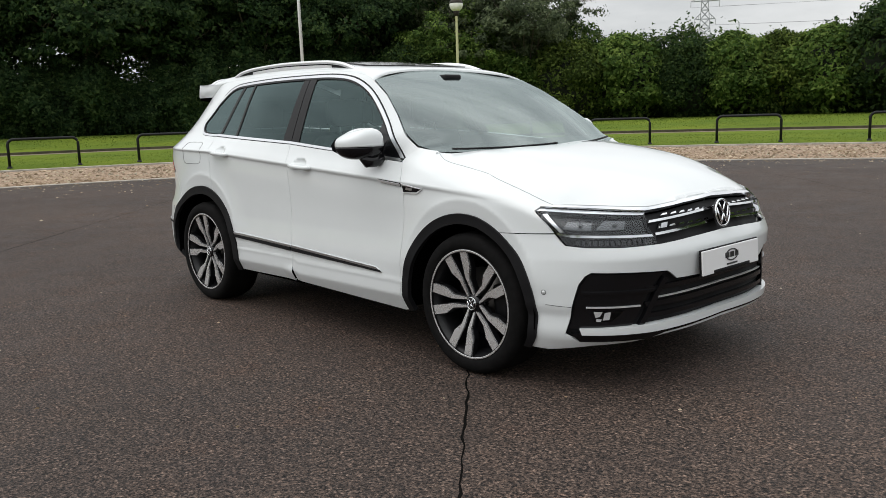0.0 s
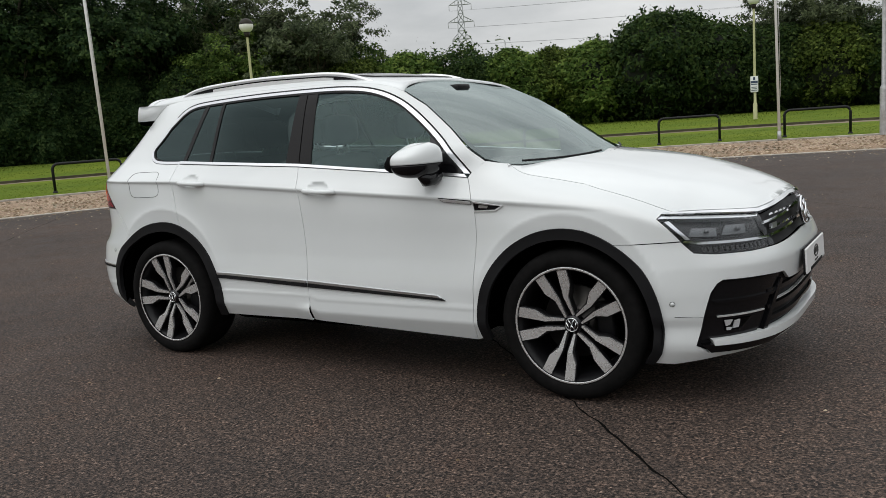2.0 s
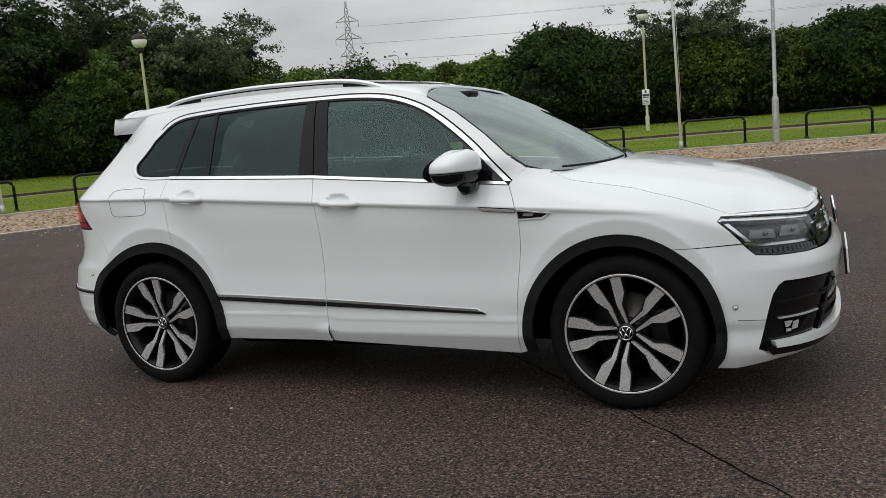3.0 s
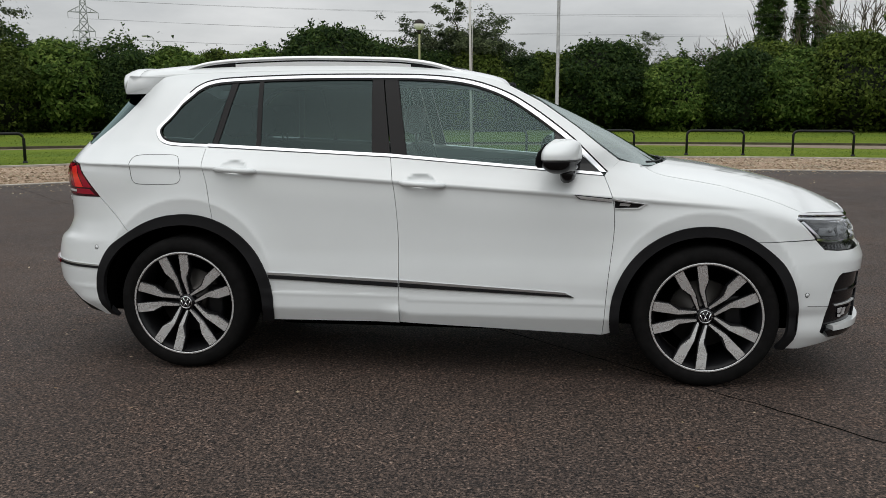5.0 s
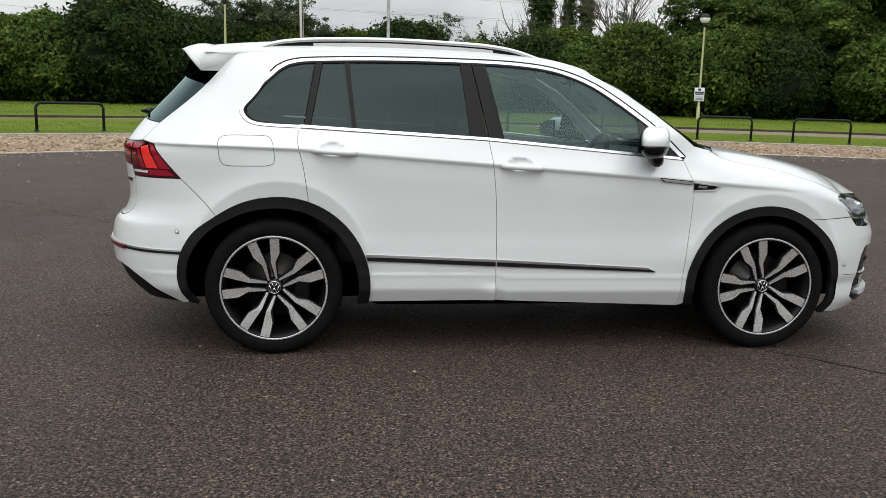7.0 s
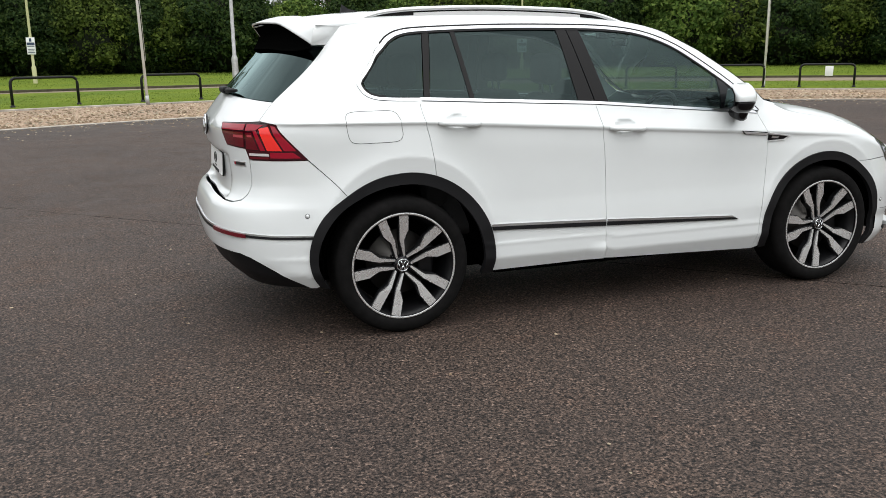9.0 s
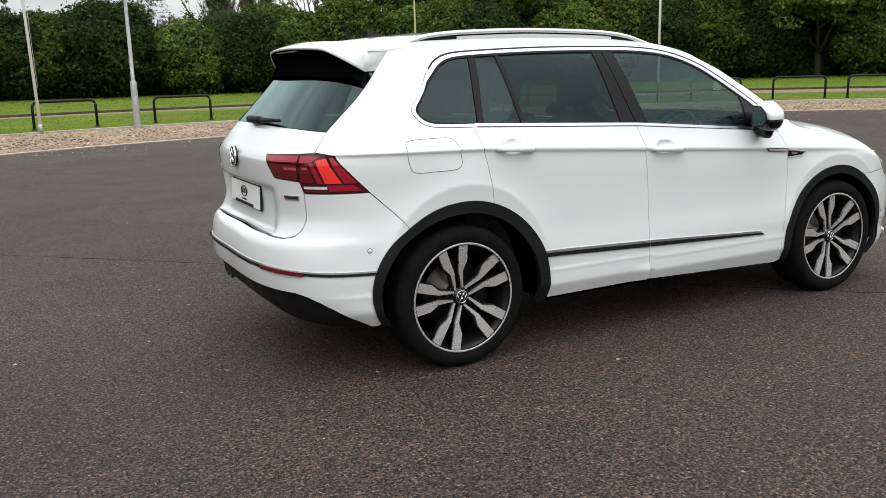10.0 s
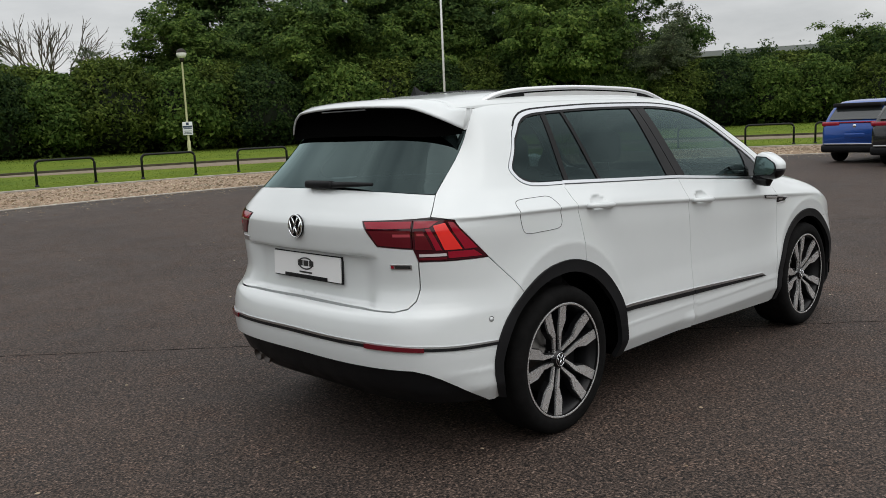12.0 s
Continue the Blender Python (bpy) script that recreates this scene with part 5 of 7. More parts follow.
# bonnet, screen and roof
BONNET = knots((2.3, 1.118), (2.45, 1.108), (2.6, 1.092), (2.75, 1.072), (2.9, 1.047), (3.05, 1.016), (3.2, 0.976), (3.32, 0.934), (3.40, 0.898), (3.45, 0.872), (3.468, 0.862), (3.6, 0.80))


rim_line = [skin(float(u), RIM(float(u))) for u in RIM_U]
nose_line = [skin(float(u), float(np.interp(u, (3.15, 3.269, 3.63, 3.9, 4.2), (0.868, 0.860, 0.842, 0.860, 0.869)))) for u in np.linspace(3.235, UF, 26)]
brim = rim_line + [p for p in nose_line if p[0] > rim_line[-1][0]]
BX, BY, BZ = [p[0] for p in brim], [-p[1] for p in brim], [p[2] for p in brim]


def bonnet(x, y):
    ye, ze = float(np.interp(x, BX, BY)), float(np.interp(x, BX, BZ))
    t = min(abs(y) / max(ye, 0.02), 1.0)
    zc = BONNET(x) + 0.006 * smooth(0.45, 0.60, abs(y)) * smooth(3.3, 2.9, x)
    return x, y, zc + (ze - zc) * t ** 3.4


scuttle = [(2.56 - 0.215 * (abs(y) / 0.79) ** 2.2, y) for y in np.linspace(0, -0.77, 12)]
half = scuttle + [(p[0], p[1]) for p in brim]
half[-1] = (half[-1][0], 0.0)
bonnet_poly = half + [(x, -y) for x, y in half[::-1] if y < -1e-6]
bm = sheet(bonnet_poly, "R", fn=bonnet, gap=0.0015, step=0.035, thick=0.02)
crisp(part("bonnet", bm, PAINT, car))


ROOF = knots((-0.55, 1.570), (-0.3, 1.610), (0.0, 1.636), (0.4, 1.650), (0.8, 1.649), (1.1, 1.634), (1.35, 1.602), (1.55, 1.566), (1.75, 1.51))
EAVE = knots((-0.55, 1.50), (-0.42, 1.535), (-0.2, 1.556), (0.1, 1.566), (0.6, 1.572), (1.05, 1.570), (1.3, 1.562), (1.48, 1.545), (1.60, 1.522), (1.70, 1.487), (1.75, 1.465))


def roof(x, y):
    ze = EAVE(x)
    ye = wing(x, ze)
    t = min(abs(y) / ye, 1.0)
    return x, y, ze + (ROOF(x) - ze) * (0.62 * (1 - t ** 14) + 0.38 * (1 - t ** 2.2))


def roof_edge(x):
    return wing(x, EAVE(x))


def roof_at(s, f):
    """Roof by shares: s across from -1 to 1, f from the screen back to the spoiler."""
    side = math.sin(s * math.pi / 2)
    x0 = 1.545 + 0.150 * side ** 2
    x = x0 + (-0.36 - x0) * f
    return roof(x, side * (roof_edge(x) - 0.001))


def grid_sheet(fn, a0, a1, na, b0, b1, nb):
    bm = bmesh.new()
    g = [[bm.verts.new(fn(a0 + (a1 - a0) * i / na, b0 + (b1 - b0) * j / nb)) for j in range(nb + 1)] for i in range(na + 1)]
    for i in range(na):
        for j in range(nb):
            bm.faces.new((g[i][j], g[i + 1][j], g[i + 1][j + 1], g[i][j + 1]))
    bmesh.ops.recalc_face_normals(bm, faces=bm.faces)
    return bm


bm = grid_sheet(roof_at, -1, 1, 60, 0, 1, 40)
r = bmesh.ops.extrude_edge_only(bm, edges=[e for e in bm.edges if e.is_boundary])
for v in r["geom"]:
    if isinstance(v, bmesh.types.BMVert):
        v.co.z -= 0.012
top = part("roof", bm, PAINT, car)
sun_poly = [(0.15, -0.42), (1.36, -0.44), (1.42, -0.3), (1.44, 0), (1.42, 0.3), (1.36, 0.44), (0.15, 0.42)]
part("sunroof", sheet(sun_poly, "R", fn=roof, off=0.006, gap=0.0, step=0.08, thick=0.008), GLOSS, top, "black glass panoramic sunroof")


PILLAR = [(2.345, 1.094), (2.30, 1.110), (2.25, 1.124), (2.16, 1.190), (2.035, 1.289), (1.86, 1.411), (1.70, 1.492)]
pillar_line = [Vector(skin(u, z)) for u, z in PILLAR]
pillar_at = [0.0]
for a, b in zip(pillar_line, pillar_line[1:]):
    pillar_at.append(pillar_at[-1] + (b - a).length)


def screen(y, t):
    """Windscreen: y from -1 to 1 across, t from the scuttle to the roof."""
    d = t * pillar_at[-1]
    side = Vector([float(np.interp(d, pillar_at, [p[k] for p in pillar_line])) for k in range(3)])
    b = 0.030 * 4 * t * (1 - t)
    x, z = 2.545 + (1.545 - 2.545) * t + b * 0.5, 1.070 + (ROOF(1.545) - 0.010 - 1.070) * t + b
    k = abs(y) ** 2.2
    return x + (side.x - x) * k, -side.y * y, z + (side.z - z) * k


wscreen = part("windscreen", grid_sheet(screen, -1.0, 1.0, 24, 0.0, 1.0, 14), SCREEN, car, "large curved windscreen")
for a0, a1, b0, b1 in ((-1.0, -0.955, 0.0, 1.0), (0.955, 1.0, 0.0, 1.0), (-0.955, 0.955, 0.0, 0.11), (-0.955, 0.955, 0.972, 1.0)):
    part("screen_border", grid_sheet(lambda y, t: Vector(screen(y, t)) + Vector((-0.003, 0, -0.004)), a0, a1, 12, b0, b1, 8), GLOSS, wscreen, "black printed edge band")
bm = bmesh.new()
box(bm, (1.62, -0.07, 1.485), (1.70, 0.07, 1.525), 0.012)
part("sensor_box", bm, BLACK, wscreen)
bm = bmesh.new()
box(bm, (1.745, -0.075, 1.435), (1.77, 0.075, 1.475), 0.010)
part("rear_view_mirror", bm, BLACK, wscreen)
for y0, y1 in ((-0.90, 0.0), (0.06, 0.86)):
    bm = bmesh.new()
    pts = [Vector(screen(y0 + (y1 - y0) * k / 8, 0.012 + 0.003 * k)) + Vector((0.012, 0, 0.012)) for k in range(9)]
    tube(bm, pts, 0.006, 6)
    part("wiper", bm, BLACK, car, "black windscreen wiper")
bm = bmesh.new()
gv = []
for y in np.linspace(-0.74, 0.74, 17):
    k = abs(y) / 0.74
    gv.append([bm.verts.new((2.60 - 0.17 * k ** 2, y, 1.055)), bm.verts.new((2.40 - 0.17 * k ** 2, y, 1.062))])
for a, b in zip(gv, gv[1:]):
    bm.faces.new((a[0], b[0], b[1], a[1]))
part("scuttle_panel", bm, BLACK, car, "black scuttle panel under the screen")

# roof rails and aerial
rail_line = ease([(-0.15, 0, 1.568), (-0.09, 0, 1.592), (0.0, 0, 1.620), (0.10, 0, 1.635), (0.25, 0, 1.645), (0.60, 0, 1.653), (1.0, 0, 1.644), (1.16, 0, 1.634), (1.30, 0, 1.611), (1.46, 0, 1.560)], 6)
RAIL_X, RAIL_Z = [p.x for p in rail_line], [p.z for p in rail_line]


def rail_y(x):
    return roof_edge(min(max(x, -0.3), 1.45)) - 0.040


def web(a, b, s, lift, half_t, material, name, parent):
    """Upright web between a roof rail and the roof."""
    bm = bmesh.new()
    rows = []
    for x in np.linspace(a, b, 16):
        y = rail_y(x)
        zb = roof(x, y + half_t)[2] - 0.012
        zt = max(float(np.interp(x, RAIL_X, RAIL_Z)) - lift, zb + 0.002)
        rows.append([bm.verts.new((x, s * (y + dy), z)) for dy, z in ((half_t, zb), (half_t, zt), (-half_t, zt), (-half_t, zb))])
    for p, q in zip(rows, rows[1:]):
        for j in range(3):
            bm.faces.new((p[j], q[j], q[j + 1], p[j + 1]))
    bm.faces.new(rows[0])
    bm.faces.new(rows[-1][::-1])
    bmesh.ops.recalc_face_normals(bm, faces=bm.faces)
    part(name, bm, material, parent, flat=True)


for s in (-1, 1):
    bm = bmesh.new()
    rows = []
    for k, p in enumerate(rail_line):
        f = k / (len(rail_line) - 1)
        w, hh = 0.017 * (0.55 + 0.45 * min(1, 6 * f, 6 * (1 - f))), 0.0115
        y = rail_y(p.x)
        rows.append([bm.verts.new((p.x, s * (y + dy * w), p.z - hh + dz * hh)) for dy, dz in ((1, -0.7), (1, 0.45), (0.65, 0.9), (0, 1), (-0.65, 0.9), (-1, 0.45), (-1, -0.7), (-0.6, -1), (0.6, -1))])
    for a, b in zip(rows, rows[1:]):
        for j in range(9):
            bm.faces.new((a[j], a[(j + 1) % 9], b[(j + 1) % 9], b[j]))
    bm.faces.new(rows[0])
    bm.faces.new(rows[-1][::-1])
    bmesh.ops.recalc_face_normals(bm, faces=bm.faces)
    rr = part("roof_rail", bm, RAILSILVER, car, "satin silver roof rail")
    # the BLACK and DARK webs fill open gaps and stand for the shade there
    web(-0.05, 0.195, s, 0.022, 0.008, BLACK, "rail_foot", rr)
    web(1.165, 1.40, s, 0.022, 0.008, BLACK, "rail_foot", rr)
    web(0.195, 1.165, s, 0.030, 0.012, RAILSILVER, "rail_web", rr)
    web(0.195, 1.165, s, 0.022, 0.004, DARK, "rail_gap", rr)
bm = bmesh.new()
vs = [bm.verts.new(p) for p in ((-0.07, -0.026, 1.622), (-0.07, 0.026, 1.622), (0.09, 0.020, 1.630), (0.09, -0.020, 1.630), (-0.060, 0, 1.682), (-0.020, 0, 1.656))]
for f in ((0, 3, 2, 1), (0, 1, 4), (1, 2, 5, 4), (2, 3, 5), (3, 0, 4, 5)):
    bm.faces.new([vs[k] for k in f])
part("aerial_fin", bm, BLACK, top, "black shark fin aerial", flat=True)

# tailgate, rear glass, spoiler, lamps and rear bumper
gate_poly = [(UR, 0.704), (-0.93, 0.699), (-0.870, 0.712), (-0.838, 0.742), (-0.824, 0.79), (-0.815, 0.910), (-0.831, 0.962), (-1.022, 0.972), (-1.068, 1.03), (-1.100, 1.080), (-0.82, 1.089), (-0.745, 1.094), (-0.703, 1.181), (-0.95, 1.196), (-1.2, 1.203), (UR, 1.206)]
gate = panel("tailgate", gate_poly, PAINT, car, "B", step=0.022, folds=TAIL_FOLDS)
panel("rear_window", [(UR, 1.208), (-1.2, 1.205), (-0.95, 1.198), (-0.705, 1.185), (-0.6, 1.32), (-0.512, 1.445), (UR, 1.46)], REARGLASS, gate, "B", "dark tinted rear window", off=-0.002, gap=0.0, thick=0.004)
bm = bmesh.new()
tube(bm, [(-0.742, -0.06, 1.220), (-0.735, -0.24, 1.228), (-0.722, -0.42, 1.232)], [0.018, 0.013, 0.007], 8)
wiper = part("rear_wiper", bm, BLACK, gate, "black rear wiper")
bm = bmesh.new()
box(bm, (-0.762, -0.16, 1.208), (-0.722, 0.04, 1.244), 0.012)
part("wiper_hub", bm, BLACK, wiper)
panel("model_badge", [(-0.850, 0.876), (-0.848, 0.897), (-0.958, 0.897), (-0.958, 0.876)], SATIN, gate, "R", "small bright badge with red and dark bars", off=0.004, gap=0.0, thick=0.006)
panel("badge_bar", [(-0.942, 0.881), (-0.942, 0.893), (-0.955, 0.893), (-0.955, 0.881)], RED, gate, "R", off=0.006, gap=0.0, thick=0.002)
panel("badge_bar", [(-0.856, 0.881), (-0.856, 0.893), (-0.936, 0.893), (-0.936, 0.881)], PRINT, gate, "R", off=0.006, gap=0.0, thick=0.002)
panel("model_lettering", [(-0.93, 0.935), (-0.93, 0.957), (-1.05, 0.957), (-1.05, 0.935)], SATIN, gate, "L", "bright lettering shown as a bar", off=0.004, gap=0.0, thick=0.006)

lamp_out = [(-0.822, 1.086), (-0.72, 1.086), (-0.626, 1.080), (-0.545, 1.0), (-0.455, 0.913), (-0.64, 0.911), (-0.812, 0.911), (-0.833, 0.962)]
lamp_in = [(-0.824, 1.086), (-0.835, 0.963), (-1.022, 0.973), (-1.067, 1.03), (-1.099, 1.080)]
for s in "RL":
    tl = panel("tail_lamp", lamp_out, REDBLACK, car, s, "dark red wraparound tail lamp", off=0.002, gap=0.001)
    for nm, mm, lab, q in (
            ("light_bar", REDHOT, "orange-red light bar", [(-0.722, 1.060), (-0.668, 1.070), (-0.592, 0.957), (-0.680, 0.957)]),
            ("lens_band", RED, "", [(-0.655, 1.074), (-0.630, 1.072), (-0.512, 0.957), (-0.580, 0.957)]),
            ("lens_band", RED, "", [(-0.816, 1.079), (-0.70, 1.079), (-0.742, 1.052), (-0.816, 1.050)]),
            ("lens_band", RED, "", [(-0.760, 1.048), (-0.738, 1.050), (-0.692, 0.957), (-0.722, 0.957)]),
            ("lens_band", REDMID, "", [(-0.812, 1.040), (-0.772, 1.040), (-0.738, 0.960), (-0.822, 0.962)]),
            ("lens_line", REDPALE, "", [(-0.805, 1.030), (-0.772, 1.030), (-0.768, 1.020), (-0.805, 1.020)]),
            ("reverse_lens", LAMPPALE, "white reversing lens", [(-0.806, 0.943), (-0.672, 0.943), (-0.672, 0.931), (-0.806, 0.931)]),
            ("lens_band", RED, "", [(-0.664, 0.949), (-0.532, 0.949), (-0.490, 0.922), (-0.664, 0.922)]),
            ("lens_band", REDMID, "", [(-0.802, 0.926), (-0.672, 0.926), (-0.672, 0.917), (-0.802, 0.917)])):
        panel(nm, q, mm, tl, s, lab, off=0.0035, gap=0.0, thick=0.002)
    til = panel("tail_lamp", lamp_in, REDBLACK, gate, s, "dark red inner tail lamp", off=0.002, gap=0.001)
    for nm, mm, q in (
            ("lens_band", RED, [(-0.830, 1.079), (-0.831, 1.052), (-1.064, 1.048), (-1.085, 1.076)]),
            ("lens_band", REDMID, [(-0.833, 1.042), (-0.843, 0.970), (-1.015, 0.979), (-1.056, 1.040)]),
            ("lens_line", REDPALE, [(-0.838, 1.028), (-0.838, 1.016), (-0.925, 1.016), (-0.925, 1.028)])):
        panel(nm, q, mm, til, s, off=0.0035 if nm == "lens_band" else 0.0045, gap=0.0, thick=0.002)

rb_poly = arc(*REAR_ARCH, 128, 190, 14) + [(-0.425, 0.283), (-0.455, 0.272), (-0.490, 0.272), (-0.555, 0.318), (-0.63, 0.370), (-0.70, 0.410), (-0.76, 0.436), (-0.83, 0.452), (-1.09, 0.458), (UR, 0.462), (UR, 0.701), (-0.93, 0.696), (-0.868, 0.709), (-0.835, 0.74), (-0.821, 0.79), (-0.812, 0.908), (-0.64, 0.908), (-0.455, 0.910)]
rbump = panel("rear_bumper", rb_poly, PAINT, car, "B", gap=0.0014, step=0.022, folds=TAIL_FOLDS)
panel("bumper_strip", [(-0.400, 0.532), (-0.400, 0.543), (-0.62, 0.546), (-0.80, 0.552), (-1.06, 0.561), (UR, 0.566), (UR, 0.553), (-1.06, 0.549), (-0.80, 0.541), (-0.62, 0.535)], BLACK, rbump, "B", "dark strip across the bumper", off=0.006, gap=0.0, step=0.02)
panel("bright_line", [(-0.400, 0.544), (-0.400, 0.552), (-0.62, 0.555), (-0.80, 0.561), (-1.06, 0.571), (UR, 0.577), (UR, 0.567), (-1.06, 0.562), (-0.80, 0.553), (-0.62, 0.547)], SATIN, rbump, "B", off=0.005, gap=0.0)
for s in "RL":
    panel("reflector", [(-0.762, 0.537), (-0.762, 0.555), (-1.06, 0.567), (-1.06, 0.547)], REDMID, rbump, s, "red bumper reflector", off=0.013, gap=0.0, thick=0.012, step=0.02)
panel("rear_valance", [(-0.46, 0.26), (-0.54, 0.325), (-0.62, 0.382), (-0.69, 0.422), (-0.76, 0.446), (-0.83, 0.465), (-1.09, 0.47), (UR, 0.475), (UR, 0.27), (-1.1, 0.26)], BLACK, rbump, "B", "textured black lower valance", off=-0.02, gap=0.0, thick=0.0)
for y in (0.37, 0.45):
    bm = bmesh.new()
    revolve(bm, [(0.030, 0.14), (0.033, 0.0), (0.029, 0.0), (0.027, 0.06), (0.001, 0.06)], 18, "X")
    p = part("exhaust_pipe", bm, mat("sooty_steel", (0.10, 0.09, 0.085), 0.4, 1.0) if y < 0.4 else bpy.data.materials["sooty_steel"], car, "dull steel round tailpipe")
    p.matrix_basis = pose(-0.83, y, 0.345, 0, -8, 0)

# spoiler
def spoiler_rim(y):
    """Trailing edge of the spoiler, which turns down to the pillars at its ends."""
    k = abs(y) / 0.655
    return -0.545 + 0.165 * k ** 2.7, 1.580 - 0.036 * k ** 2 - 0.084 * max(0.0, (k - 0.62) / 0.38) ** 1.4


span = [-0.655 * math.cos(t) for t in np.linspace(0, math.pi, 45)]
bm = bmesh.new()
cols = []
for y in span:
    xt, zt = spoiler_rim(y)
    zr = roof(-0.35, min(abs(y), roof_edge(-0.35)))[2] + 0.001
    row = [(-0.345, y, zr)]
    for f in (0.25, 0.5, 0.75, 0.93):
        row.append((-0.345 + (xt + 0.345) * f, y, zr + (zt - zr) * f ** 1.6 + 0.012 * math.sin(math.pi * f)))
    lip = 0.007
    row += [(xt, y, zt), (xt + 0.002, y, zt - lip), (xt + 0.008, y * 0.997, zt - lip - 0.003)]
    cols.append([bm.verts.new(p) for p in row])
for a, b in zip(cols, cols[1:]):
    for j in range(7):
        bm.faces.new((a[j], b[j], b[j + 1], a[j + 1]))
for c, sgn in ((cols[0], -1), (cols[-1], 1)):
    low = [bm.verts.new((p[0], -sgn * p[1] * 1.003, p[2])) for p in (skin(-0.50, 1.452), skin(-0.45, 1.50), skin(-0.385, 1.543))]
    bm.faces.new([c[0], *c[1:8], *low])
bmesh.ops.recalc_face_normals(bm, faces=bm.faces)
spoiler = part("roof_spoiler", bm, PAINT, gate, "white roof spoiler with a black underside")
bm = bmesh.new()
cols = []
for y in span:
    xt, zt = spoiler_rim(y)
    k = abs(y) / 0.655
    xg, zg = -0.534 + 0.165 * k ** 3, 1.440 - 0.006 * k
    cols.append([bm.verts.new(p) for p in ((xt + 0.006, y * 0.996, zt - 0.0085), (xt + 0.05 * (1 - k ** 4), y * 0.99, zt - 0.5 * (zt - zg) * (1 - 0.5 * k)), (xg - 0.006, y * 0.985, zg - 0.014 * smooth(0.4, 0.85, k) * (1 - k ** 8)))])
for a, b in zip(cols, cols[1:]):
    for j in range(2):
        bm.faces.new((a[j], b[j], b[j + 1], a[j + 1]))
bmesh.ops.recalc_face_normals(bm, faces=bm.faces)
part("spoiler_underside", bm, DARK, spoiler, "black spoiler underside")
bm = bmesh.new()
box(bm, (-0.537, -0.17, 1.556), (-0.522, 0.17, 1.563), 0.002)
part("high_brake_light", bm, LAMPGREY, spoiler, "thin grey high brake light")

# inner shell that closes the gaps behind the panels, floor and wheel housings
# all in DARK, which puts the deep shade of these hollows into the colour
bm = bmesh.new()
us = list(np.linspace(UR, UF, 90))
zs = list(np.linspace(0.24, 1.02, 20))
grid = {}


def hidden(u, z):
    p = Vector(skin(u, z))
    n = outward(skin, min(max(u, UR + 0.004), UF - 0.004), z)
    q = p - n * 0.06
    if abs(u - UR) < 1e-6 or abs(u - UF) < 1e-6:
        q.y = 0.0
    return q


for i, u in enumerate(us):
    for j, z in enumerate(zs):
        grid[i, j] = bm.verts.new(hidden(u, min(z, CREST(u) - 0.03) if u > 2.3 else z))
for i in range(len(us) - 1):
    for j in range(len(zs) - 1):
        c = (grid[i, j].co + grid[i + 1, j + 1].co) / 2
        if math.hypot(c.x - 2.668, c.z - 0.35) < 0.46 or math.hypot(c.x - 0.03, c.z - 0.365) < 0.46:
            continue
        bm.faces.new((grid[i, j], grid[i + 1, j], grid[i + 1, j + 1], grid[i, j + 1]))
bmesh.ops.delete(bm, geom=[v for v in bm.verts if not v.link_faces], context="VERTS")
twin = bm.copy()
for v in twin.verts:
    v.co.y = -v.co.y
tmp = bpy.data.meshes.new("half")
twin.to_mesh(tmp)
twin.free()
bm.from_mesh(tmp)
bpy.data.meshes.remove(tmp)
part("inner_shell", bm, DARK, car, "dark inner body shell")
bm = bmesh.new()
box(bm, (-0.62, -0.58, 0.23), (3.35, 0.58, 0.46), 0.04)
box(bm, (0.5, -0.84, 0.245), (2.18, 0.84, 0.40), 0.04)
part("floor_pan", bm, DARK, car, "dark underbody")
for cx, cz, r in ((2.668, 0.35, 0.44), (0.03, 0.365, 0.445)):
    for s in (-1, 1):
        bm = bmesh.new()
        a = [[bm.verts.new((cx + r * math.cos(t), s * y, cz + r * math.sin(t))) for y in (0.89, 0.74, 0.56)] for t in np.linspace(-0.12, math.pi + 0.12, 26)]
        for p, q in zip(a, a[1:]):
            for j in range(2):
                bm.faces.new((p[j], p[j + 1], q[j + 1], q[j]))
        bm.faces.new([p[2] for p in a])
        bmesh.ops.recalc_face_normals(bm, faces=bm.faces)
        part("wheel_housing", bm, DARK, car)


